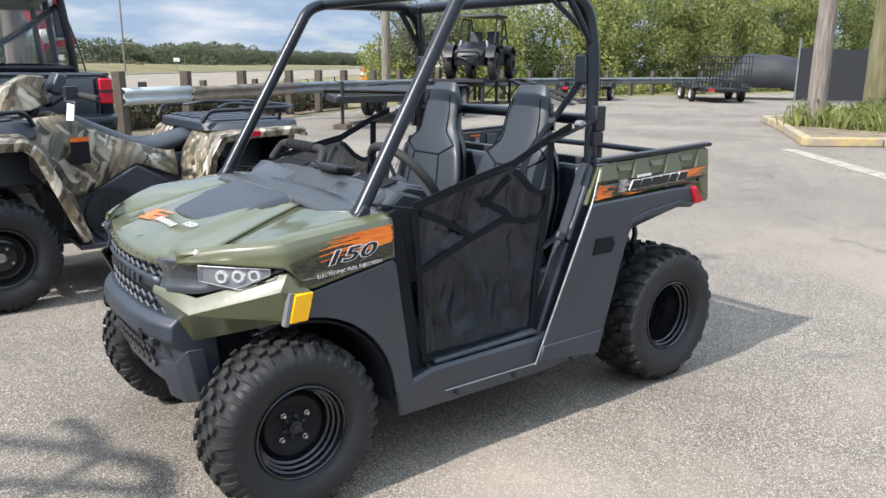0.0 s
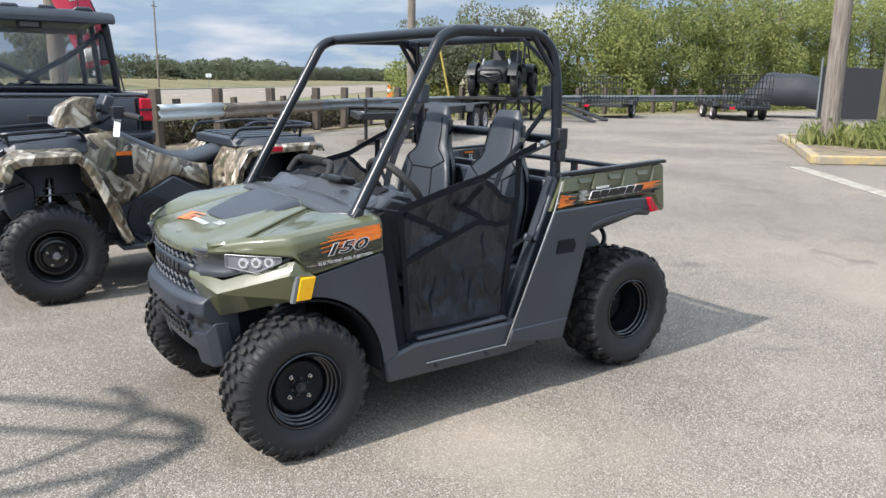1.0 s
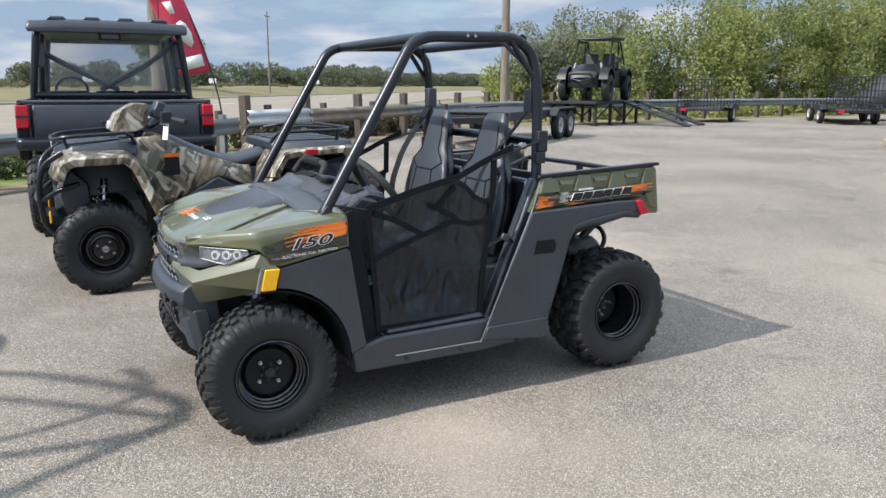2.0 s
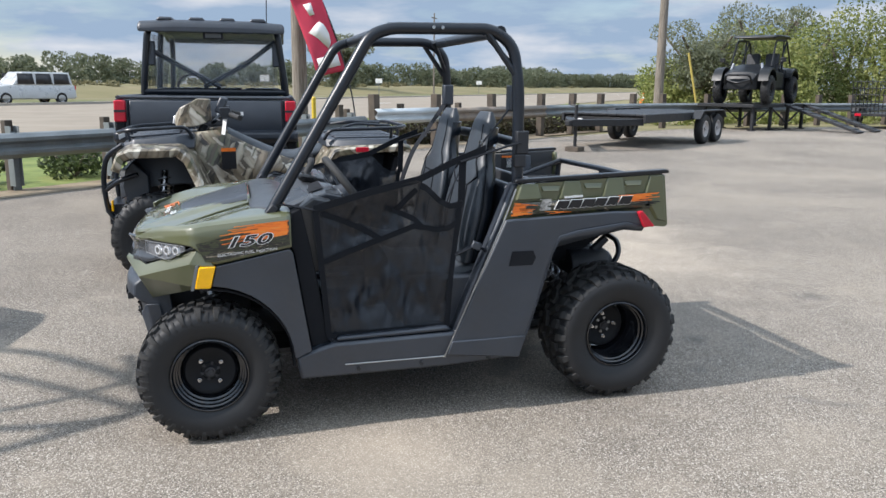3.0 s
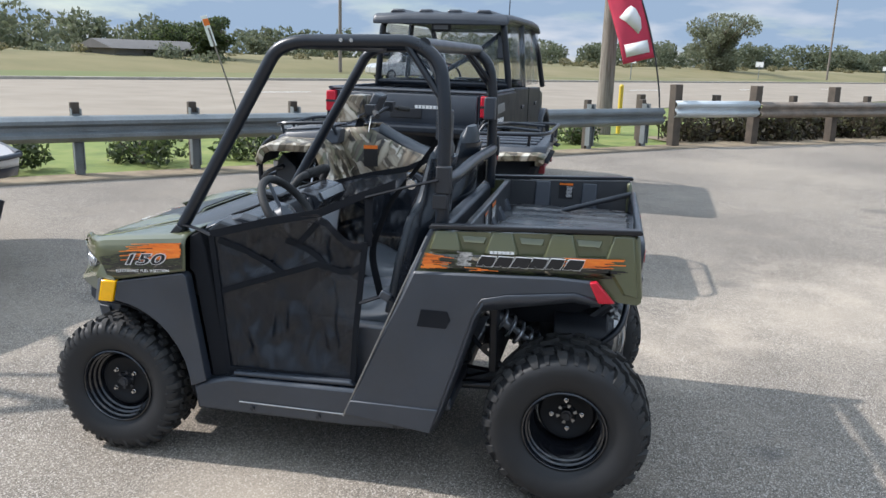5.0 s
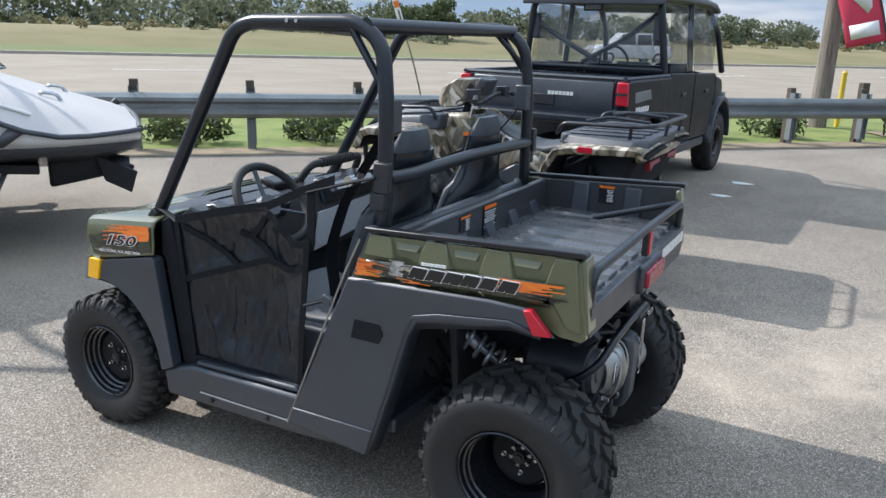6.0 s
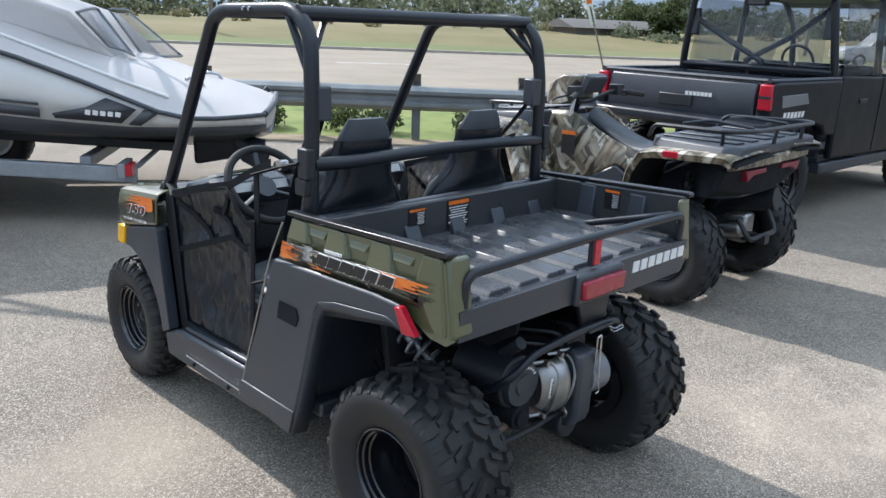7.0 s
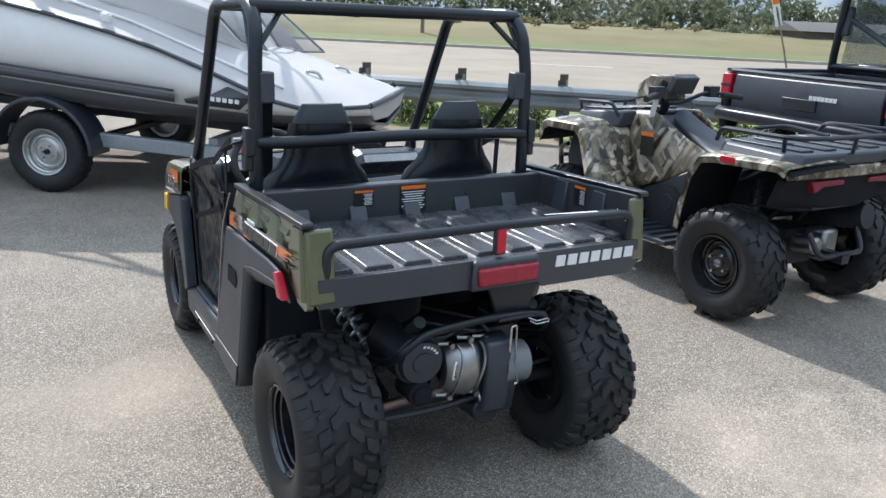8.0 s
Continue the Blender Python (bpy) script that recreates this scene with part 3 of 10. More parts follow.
def leaves(name, clumps, count, size, material, parent=None, seed=1, flat=0.8):
    """Many small leaf quads scattered through clumps (x, y, z, radius)."""
    g = np.random.default_rng(seed)
    c = np.array(clumps, float)
    wt = c[:, 3] ** 2
    pick = g.choice(len(c), count, p=wt / wt.sum())
    d = g.normal(size=(count, 3))
    d /= np.linalg.norm(d, axis=1)[:, None]
    rad = c[pick, 3] * g.uniform(0.45, 1.08, count) ** 0.6
    p = c[pick, :3] + d * rad[:, None] * np.array([1, 1, flat])
    a = g.normal(size=(count, 3))
    a /= np.linalg.norm(a, axis=1)[:, None]
    b_ = np.cross(a, d + g.normal(size=(count, 3)) * 0.7)
    b_ /= np.linalg.norm(b_, axis=1)[:, None] + 1e-9
    sz = size * g.uniform(0.55, 1.35, count)[:, None]
    quad = np.stack([p - a * sz, p + b_ * sz * 0.5, p + a * sz, p - b_ * sz * 0.5], 1).reshape(-1, 3)
    me = bpy.data.meshes.new(name)
    me.from_pydata(quad.tolist(), [], np.arange(count * 4).reshape(-1, 4).tolist())
    me.materials.append(material)
    ob = new(name, me)
    ob.parent = parent
    return ob


def sheet(name, poly, z, material, label, category="ground", thick=0.0, parent=None):
    bm = bmesh.new()
    if thick:
        prism(bm, poly, "z", z - thick, z)
    else:
        f = bm.faces.new([bm.verts.new((x, y, z)) for x, y in poly])
        bmesh.ops.triangulate(bm, faces=[f])
    ob = part(name, bm, material, parent)
    return tagged(ob, label, category, kind="structure")


RAIL = Vector((1, 1, 0)).normalized()          # along the guard rail
RAIL_OUT = Vector((-1, 1, 0)).normalized()     # from the lot towards the road
ROAD = Vector((0.616, 0.788, 0))               # along the road
ROAD_OUT = Vector((-0.788, 0.616, 0))


def road_pt(d, a):
    p = ROAD_OUT * d + ROAD * a
    return (p.x, p.y)


def rail_pt(d, a):
    p = RAIL_OUT * d + RAIL * a
    return (p.x, p.y)


sheet("ground", [(-2500, -2500), (2500, -2500), (2500, 2500), (-2500, 2500)], -0.03, M_GRASS, "dry yellow-green roadside grass reaching to the horizon")
LOT = [(-70, -60), rail_pt(6.3, -72), rail_pt(6.3, 11.2), (8.4, 15.9), (14, 19.2), (22, 20.3), (36, 20.9), (70, 19), (70, -60)]


def lot_z(x, y):
    """A slight dip in the lot near the small vehicle, shaped to fit the camera's view."""
    k = lerp(y, (-4.0, 0.0), (-2.0, 1.0), (3.6, 1.0), (4.4, 0.0))
    return k * lerp(x, (-3.2, 0.0), (-1.6, -0.017), (0.1, -0.017), (1.65, 0.006), (2.8, 0.006), (4.2, 0.0))


bm = bmesh.new()
cols, rows_ = [-3.2, -2.4, -1.6, -0.7, 0.1, 0.5, 0.9, 1.3, 1.65, 2.2, 2.8, 3.5, 4.2], [-4.0, -3.0, -2.0, 0.0, 2.0, 3.6, 4.4]
gv = [[bm.verts.new((x, y, lot_z(x, y))) for y in rows_] for x in cols]
for a_, b_ in zip(gv, gv[1:]):
    for k in range(len(rows_) - 1):
        bm.faces.new((a_[k], b_[k], b_[k + 1], a_[k + 1]))
ov = [bm.verts.new((x, y, 0.0)) for x, y in LOT]
rim_edge = [g_[0] for g_ in gv] + gv[-1][1:] + [g_[-1] for g_ in reversed(gv[:-1])] + list(reversed(gv[0][1:-1]))
loops = [ov, rim_edge]
edges_ = [bm.edges.get(p) or bm.edges.new(p) for lp in loops for p in zip(lp, lp[1:] + lp[:1])]
bmesh.ops.triangle_fill(bm, edges=edges_, use_beauty=True, use_dissolve=False)
tagged(part("parking_lot", bm, M_ASPHALT), "sunlit worn grey asphalt of the sales lot", "asphalt", kind="structure")
sheet("grass_verge", [rail_pt(6.32, -72), rail_pt(6.32, 11.0), rail_pt(6.32, 30), road_pt(13.2, 60), road_pt(13.2, -120)], -0.015, M_LAWN, "bright green grass strip behind the guard rail", "grass")
sheet("dirt_edge", [rail_pt(6.15, -72), rail_pt(6.15, 11.0), (8.3, 15.8), (8.1, 16.4), rail_pt(6.75, 11.0), rail_pt(6.75, -72)], 0.006, M_DIRT, "brown dirt along the edge of the asphalt", "dirt")
sheet("road", [road_pt(13.0, -300), road_pt(13.0, 500), road_pt(36.5, 500), road_pt(36.5, -300)], 0.01, M_ROAD, "pale concrete highway beyond the guard rail", "road")
bm = bmesh.new()
a_, b_, c_, d_ = road_pt(36.5, -300), road_pt(36.5, 500), road_pt(37.0, 500), road_pt(37.0, -300)
prism(bm, [a_, b_, c_, d_], "z", -0.03, 0.14)
tagged(part("road_kerb", bm, mat("kerb_concrete", (0.36, 0.325, 0.28), 0.85, vary=0.2, scale=2)), "pale concrete kerb along the far side of the road", "kerb", kind="structure")
bm = bmesh.new()
for k in range(-12, 26):
    p, q = road_pt(24.5, k * 12), road_pt(24.65, k * 12 + 3)
    prism(bm, [road_pt(24.5, k * 12), road_pt(24.5, k * 12 + 3), road_pt(24.65, k * 12 + 3), road_pt(24.65, k * 12)], "z", 0.012, 0.016)
tagged(part("lane_marks", bm, M_WHITE), "broken white lane line on the road", "road marking", kind="structure")
sheet("far_verge", [road_pt(37.0, -300), road_pt(37.0, 500), road_pt(52, 500), road_pt(52, -300)], 0.005, M_VERGE, "olive grass strip across the road", "grass")

# guard rail of steel beam on steel posts
W_BEAM = [(0.0, 0.40), (0.025, 0.42), (0.07, 0.455), (0.07, 0.49), (0.02, 0.525), (0.02, 0.575), (0.07, 0.61), (0.07, 0.645), (0.025, 0.68), (0.0, 0.70)]


def beam(parent, line, z_up, material, name="beam", label=""):
    bm = bmesh.new()
    rings = []
    for i, p in enumerate(line):
        t = (Vector(line[min(i + 1, len(line) - 1)]) - Vector(line[max(i - 1, 0)])).normalized()
        out = Vector((t.y, -t.x))
        rings.append([(p[0] + out.x * o, p[1] + out.y * o, z + z_up) for o, z in W_BEAM])
    loft(bm, rings, caps=False, closed=False)
    return part(name, bm, material, parent, label, solid=0.006)


rail = thing("guard_rail", "weathered galvanised steel guard rail on steel posts along the lot", "guard rail", kind="structure")
beam(rail, [rail_pt(6.6, a) for a in (-40, -20, -10, -5, 0, 5, 10.4)], 0.0, M_GALV)
for k in range(-24, 9):
    a = -0.85 + k * 1.36
    p = Vector((*rail_pt(6.66, a), 0))
    turn = pose(0, 0, 0, 0, 0, 45)
    bm = bmesh.new()
    box(bm, p + Vector((0, 0, 0.36)), (0.1, 0.012, 0.72), turn)
    for e in (-0.05, 0.05):
        box(bm, p + RAIL * e + Vector((0, 0, 0.42)), (0.01, 0.11, 0.72), turn)
    post = part("post", bm, M_GALV, rail)
    bm = bmesh.new()
    box(bm, p + RAIL_OUT * 0.1 + Vector((0, 0, 0.42)), (0.1, 0.09, 0.86), turn)
    part("block", bm, M_TIMBER, post, "brown timber block", bevel=0.008)

wood = thing("timber_rail", "steel guard rail on weathered brown timber posts at the lot edge", "guard rail", kind="structure")
WLINE = [(3.0, 12.15), (4.6, 13.35), (6.4, 14.8), (8.3, 16.3), (11, 18.2), (14, 19.7), (18, 20.7), (23, 21.3), (30, 21.8), (38, 22.0)]
beam(wood, WLINE[1:4], 0.12, M_RUST, label="brown weathered beam section")
beam(wood, WLINE[3:], 0.12, M_GALV)
beam(wood, [(2.9, 12.05), (3.7, 12.6), (4.55, 13.3)], 0.14, M_PALE, "end_beam", "paler end section")
for i, (a, b) in enumerate(zip(WLINE, WLINE[1:])):
    n_ = max(1, round((Vector(b) - Vector(a)).length / 1.9))
    for k in range(n_):
        p = Vector(a).lerp(Vector(b), k / n_)
        t = (Vector(b) - Vector(a)).normalized()
        q = p + Vector((-t.y, t.x)) * 0.12
        for off, h, w_ in ((0.0, 1.13, 0.17), (1.0, 0.9, 0.13)):
            if off and i > 3:
                continue
            bm = bmesh.new()
            box(bm, (q.x - t.y * off, q.y + t.x * off, h / 2), (w_, w_, h), pose(0, 0, 0, rnd.uniform(-2, 2), rnd.uniform(-2, 2), math.degrees(math.atan2(t.y, t.x))))
            part("timber_post", bm, M_TIMBER, wood, bevel=0.01)

# shrubs under the rail
for k, (d, a, r) in enumerate(((7.5, 1.4, 0.55), (7.4, -0.3, 0.5), (7.6, 3.0, 0.6), (7.5, -1.9, 0.5), (7.5, 4.6, 0.6), (7.6, 6.1, 0.55), (7.7, 9.2, 0.6), (7.5, -3.6, 0.55), (7.6, 7.6, 0.5))):
    x, y = rail_pt(d, a)
    sh = thing("shrub", "low dark green shrub growing in grass under the guard rail", "shrub", Matrix.Translation((x, y, -0.02)), group="shrubs along the rail")
    bm = bmesh.new()
    for j in range(5):
        q = j * 1.3 + k
        tube(bm, [(0, 0, 0), (0.12 * math.cos(q), 0.12 * math.sin(q), 0.16), (0.3 * math.cos(q), 0.3 * math.sin(q), 0.32)], 0.012, 0.05, 6)
    part("stem", bm, M_BARK, sh)
    cl = [(rnd.uniform(-r, r) * 0.7, rnd.uniform(-r, r) * 0.7, rnd.uniform(0.12, 0.3), rnd.uniform(0.14, 0.26)) for _ in range(12)]
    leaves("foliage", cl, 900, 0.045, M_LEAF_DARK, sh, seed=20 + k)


def tree(x, y, h, spread, seed, material, label, count=2600, leaf=0.12, lean=0.0, low=0.5):
    g = random.Random(seed)
    t = thing("tree", label, "tree", Matrix.Translation((x, y, -0.03)))
    bm = bmesh.new()
    tops = []
    fork = h * 0.32
    rings = [[(lean * u * h + 0.06 * h * (1 - 0.55 * u) * 0.35 * math.cos(a), 0.06 * h * (1 - 0.55 * u) * 0.35 * math.sin(a), fork * u) for a in [2 * math.pi * k / 9 for k in range(9)]] for u in (0, 0.08, 0.4, 0.7, 1)]
    loft(bm, rings)
    for k in range(7):
        q = k * 2.4 + g.uniform(-0.4, 0.4)
        r1, r2 = spread * g.uniform(0.2, 0.4), spread * g.uniform(0.55, 0.95)
        z1, z2 = h * g.uniform(0.45, 0.6), h * g.uniform(0.55, 0.92)
        tube(bm, [(lean * h, 0, fork * 0.9), (lean * h + r1 * math.cos(q), r1 * math.sin(q), z1), (lean * h + r2 * math.cos(q), r2 * math.sin(q), z2)], 0.012 * h, 0.3 * spread, 6)
        tops.append((lean * h + r2 * math.cos(q), r2 * math.sin(q), z2, spread * g.uniform(0.25, 0.42)))
        tops.append((lean * h + r1 * math.cos(q), r1 * math.sin(q), z1 + 0.12 * h, spread * g.uniform(0.25, 0.4)))
    for _ in range(10):
        q, r = g.uniform(0, 6.28), spread * g.uniform(0, 0.8)
        tops.append((lean * h + r * math.cos(q), r * math.sin(q), h * g.uniform(low, 0.97), spread * g.uniform(0.16, 0.32)))
    if low < 0.5:
        for _ in range(22):
            q, r = g.uniform(0, 6.28), spread * g.uniform(0.2, 0.75)
            tops.append((r * math.cos(q), r * math.sin(q), h * g.uniform(low, 0.6), spread * g.uniform(0.22, 0.36)))
    part("trunk", bm, M_BARK, t)
    leaves("crown", tops, count, leaf, material, t, seed)
    return t


# woods on the far side of the lot: dense, uneven, in several depths
g_ = random.Random(5)
cl = []
for i in range(150):
    u = i / 149
    x, y = 20 + 60 * u, 25.5 - 5.0 * u + g_.uniform(0, 5)
    top = lerp(x, (20, 1.8), (22, 2.8), (27, 4.4), (36, 6.6), (80, 9.5)) * g_.uniform(0.75, 1.12)
    for k in range(6):
        cl.append((x + g_.uniform(-1, 1), y + g_.uniform(-0.8, 0.8) + 1.2 * k / 6, max(0.4, top * (k + 0.5) / 6), g_.uniform(0.6, 1.25)))
# Darker inner clumps paint the shaded gaps of the woods in leaf colour.
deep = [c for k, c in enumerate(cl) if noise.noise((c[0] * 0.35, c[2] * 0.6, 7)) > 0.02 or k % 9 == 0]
tagged(leaves("woods_shade", [(x, y + 0.5, z * 0.92, r) for x, y, z, r in deep], 120000, 0.085, M_LEAF_MID, seed=13, flat=0.9), "darker leaf clumps inside the brush, shade put into leaf colour", "woods", kind="stuff")
tagged(leaves("woods", [c for c in cl if noise.noise((c[0] * 0.35, c[2] * 0.6, 7)) < 0.10], 230000, 0.085, M_LEAF, seed=3, flat=0.9), "dense green subtropical brush and small trees behind the lot", "woods", kind="stuff")
bm = bmesh.new()
for i in range(70):
    x, y = 21 + 58 * i / 70 + g_.uniform(-0.4, 0.4), 28 - 4.5 * i / 70 + g_.uniform(-0.5, 3)
    hh = lerp(x, (20, 2.2), (27, 4.4), (36, 6.0), (80, 8)) * g_.uniform(0.6, 0.95)
    tube(bm, [(x, y, -0.03), (x + g_.uniform(-0.3, 0.3), y, hh * 0.5), (x + g_.uniform(-0.8, 0.8), y, hh)], g_.uniform(0.05, 0.11), 0.5, 6)
tagged(part("woods_trunks", bm, M_BARK), "thin trunks among the brush", "woods", kind="stuff")
cl = []
for i in range(90):
    u = i / 89
    x, y = 12 + 42 * u, 21.6 + 1.6 * u + g_.uniform(0.2, 2.0)
    cl.append((x, y, g_.uniform(0.05, 0.35), g_.uniform(0.3, 0.6)))
tagged(leaves("undergrowth", cl, 16000, 0.09, M_LEAF, seed=9, flat=0.7), "low green undergrowth behind the timber rail", "undergrowth", kind="stuff")

# low bank of dry grass across the road
bm = bmesh.new()
bank = [(51.0, -0.05), (56.0, 0.5), (62.0, 0.95), (70.0, 1.15), (95.0, 1.2), (130.0, 0.4)]
rings = []
for i in range(53):
    a = -260 + 15 * i
    rings.append([(*road_pt(d, a), z * (1 + 0.25 * noise.noise((a * 0.02, d * 0.05, 0)))) for d, z in bank])
loft(bm, rings, caps=False, closed=False)
tagged(part("far_bank", bm, ramp_mat("dry_bank_grass", [(0.3, (0.11, 0.105, 0.038)), (0.5, (0.17, 0.145, 0.062)), (0.7, (0.215, 0.175, 0.09))], 0.08, (1, 1, 1), 0.95, 10)), "low bank of dry tan grass across the road", "bank", kind="structure")

# far tree line across the road
cl = []
for i in range(700):
    a = -170 + 820 * (i / 699) ** 1.15
    d = 88 + g_.uniform(-6, 14) + 18 * math.sin(a * 0.021)
    x, y = road_pt(d, a)
    top = 3.3 + 1.8 * noise.noise((a * 0.035, 0, 2)) + 2.6 * max(0, noise.noise((a * 0.13, 3, 0))) + lerp(a, (-60, 2.0), (40, 1.2), (90, 0.8), (180, 1.9), (350, 3.6), (650, 5.5)) + g_.uniform(-0.6, 0.6)
    for k in range(4):
        cl.append((x + g_.uniform(-2, 2), y + g_.uniform(-2, 2), 0.9 + max(0.3, (top - 0.6) * (k + 0.3) / 4), g_.uniform(0.9, 1.7) * lerp(a, (100, 1.0), (400, 1.7))))
tagged(leaves("far_trees", cl, 360000, 0.36, M_LEAF_FAR, seed=4, flat=0.8), "olive green tree line across the road, haze put into its leaf colour", "tree line", kind="stuff")
cl = []
for i in range(260):
    a = -170 + 470 * i / 259
    x, y = road_pt(72 + g_.uniform(-10, 8), a)
    cl.append((x, y, g_.uniform(0.9, 1.5), g_.uniform(0.4, 0.9)))
tagged(leaves("far_brush", cl, 22000, 0.2, M_LEAF_TAN, seed=6, flat=0.6), "low dry brush before the tree line", "brush", kind="stuff")
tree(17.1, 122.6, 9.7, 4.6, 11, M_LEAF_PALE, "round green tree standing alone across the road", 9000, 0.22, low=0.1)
tree(-31.9, 59.5, 4.4, 2.0, 12, M_LEAF_DARK, "dense dark green tree beside far houses", 6000, 0.16, low=0.12)
tree(-39.8, 66, 4.0, 2.6, 13, M_LEAF_DARK, "dense dark green tree beside far houses", 6000, 0.16, low=0.12)
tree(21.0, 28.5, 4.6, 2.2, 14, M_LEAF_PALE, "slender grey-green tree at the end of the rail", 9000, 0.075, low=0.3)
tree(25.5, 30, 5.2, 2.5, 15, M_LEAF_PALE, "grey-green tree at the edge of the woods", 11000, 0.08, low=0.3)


def pole(x, y, h, r, label, material=None, lean=(0, 0), arm=False):
    t = thing("utility_pole", label, "utility pole", Matrix.Translation((x, y, -0.03)))
    bm = bmesh.new()
    loft(bm, [[(lean[0] * u * h + r * (1 - 0.3 * u) * math.cos(a), lean[1] * u * h + r * (1 - 0.3 * u) * math.sin(a), h * u) for a in [2 * math.pi * k / 14 for k in range(14)]] for u in (0, 0.1, 0.4, 0.7, 1)])
    part("shaft", bm, material or M_POLE, t)
    if arm:
        bm = bmesh.new()
        box(bm, (0, 0, h * 0.94), (2.2, 0.12, 0.12), pose(0, 0, 0, 0, 0, 52))
        part("cross_arm", bm, M_POLE, t)
    return t


pole(1.62, 14.2, 9.0, 0.17, "dark brown wooden utility pole behind the guard rail")
pole(17.6, 26.3, 9.0, 0.2, "grey wooden utility pole at the lot corner")
pole(15.3, 6.05, 8.5, 0.2, "weathered grey wooden pole in a planted kerb island")
pole(17.1, 5.68, 8.0, 0.27, "thick brown mossy wooden pole in a planted kerb island", material=ramp_mat("mossy_pole_wood", [(0.3, (0.09, 0.075, 0.05)), (0.5, (0.15, 0.14, 0.07)), (0.7, (0.22, 0.18, 0.12))], 3, (5, 5, 0.5), 0.9, 8, bump=0.4))
for x, y, h in ((-20.3, 59.5, 11.5), (32.8, 123, 12.9), (-48, 26, 11)):
    pole(x, y, h, 0.15, "thin wooden utility pole across the road", arm=True)

# yellow marker post and small signs
bm = bmesh.new()
cyl(bm, (1.95, 14.55, -0.02), (1.95, 14.55, 1.0), 0.05, seg=14)
cyl(bm, (1.95, 14.55, 1.0), (1.95, 14.55, 1.04), 0.055, 0.03, seg=14)
tagged(part("marker_post", bm, mat("yellow_paint", (0.7, 0.5, 0.05), 0.5)), "short yellow marker post behind the rail", "post")
mk = thing("roadside_marker", "leaning grey post with a faded white and orange plate", "marker", Matrix.Translation((-4.95, 10.5, -0.02)))
bm = bmesh.new()
tube(bm, [(0, 0, 0), (-0.18, -0.05, 0.8), (-0.5, -0.2, 1.9)], 0.016, 0.4, 8)
part("stake", bm, M_POLE, mk)
bm = bmesh.new()
box(bm, (-0.5, -0.19, 1.85), (0.11, 0.015, 0.55), pose(0, 0, 0, 0, -17, 30))
part("plate", bm, M_WHITE, mk, "faded white plate", bevel=0.004)
bm = bmesh.new()
box(bm, (-0.53, -0.215, 2.0), (0.10, 0.015, 0.12), pose(0, 0, 0, 0, -17, 30))
part("plate_band", bm, M_ORANGE, mk, "faded orange band")
for d, a in ((44, 62), (46, 90), (43, 120)):
    x, y = road_pt(d, a)
    sg = thing("road_sign", "small pale road sign on a post across the road", "sign", Matrix.Translation((x, y, -0.02)), group="far road signs")
    bm = bmesh.new()
    cyl(bm, (0, 0, 0), (0, 0, 1.8), 0.04, seg=8)
    part("sign_post", bm, M_GALV, sg)
    bm = bmesh.new()
    box(bm, (0, 0, 1.9), (0.9, 0.03, 0.6), pose(0, 0, 0, 0, 0, -20))
    part("sign_plate", bm, M_WHITE, sg)

# feather flag
fl = thing("feather_flag", "red feather flag with white marks leaning in the wind", "flag", Matrix.Translation((2.75, 13.4, 0)))
pole_pts = [Vector((0, 0, -0.02)), Vector((-0.05, 0.0, 0.9)), Vector((-0.3, 0.05, 2.0)), Vector((-0.75, 0.1, 3.2)), Vector((-1.25, 0.12, 3.9)), Vector((-1.75, 0.12, 4.1))]
bm = bmesh.new()
tube(bm, pole_pts, 0.016, 0.5, 8)
part("flag_pole", bm, M_STEELB, fl)


def flag_at(u, v):
    z = 1.62 + 2.35 * u
    xr = lerp(z, (1.5, -0.17), (2.0, -0.31), (3.2, -0.75), (3.97, -1.32))
    wdt = lerp(u, (0, 0.62), (0.7, 0.6), (1.0, 0.25))
    return (xr - wdt * v, 0.07 + 0.05 * math.sin(u * 7 + v * 4) * v, z - 0.16 * v)


bm = bmesh.new()
grid(bm, flag_at, 24, 10)
part("flag_cloth", bm, M_FLAG, fl, solid=0.003)
for shape in ([(0.05, 0.14), (0.05, 0.86), (0.15, 0.86), (0.15, 0.14)], [(0.21, 0.36), (0.25, 0.22), (0.33, 0.17), (0.41, 0.24), (0.44, 0.36), (0.42, 0.52), (0.37, 0.80), (0.32, 0.62)], [(0.50, 0.42), (0.50, 0.58), (0.60, 0.66), (0.60, 0.40)], [(0.66, 0.30), (0.66, 0.60), (0.72, 0.60), (0.72, 0.30)]):
    bm = bmesh.new()
    bm.faces.new([bm.verts.new(tuple(Vector(flag_at(u, v)) + Vector((0, -0.014, 0)))) for u, v in shape])
    bmesh.ops.triangulate(bm, faces=bm.faces)
    part("flag_mark", bm, M_WHITE, fl, "white plain mark", solid=0.002)

# planted kerb island
isl = thing("kerb_island", "planted island with a worn yellow concrete kerb", "kerb", kind="structure")
ring = [(11.9, 4.35), (12.9, 3.6), (15.5, 2.6), (22, 1.2), (23, 4.5), (19.5, 7.4), (17.0, 8.2), (15.0, 6.6)]
for i, (a, b) in enumerate(zip(ring, ring[1:] + ring[:1])):
    n_ = max(1, round((Vector(b) - Vector(a)).length / 1.2))
    for k in range(n_):
        p, q = Vector(a).lerp(Vector(b), k / n_), Vector(a).lerp(Vector(b), (k + 1) / n_)
        c = (p + q) / 2
        bm = bmesh.new()
        box(bm, (c.x, c.y, 0.075), ((q - p).length - 0.015, 0.17, 0.15), pose(0, 0, 0, 0, 0, math.degrees(math.atan2((q - p).y, (q - p).x))))
        part("kerb_stone", bm, M_KERB, isl, bevel=0.02)
sheet("island_soil", [(x, y) for x, y in ring], 0.1, M_DIRT, "brown soil inside the kerb island", "soil")
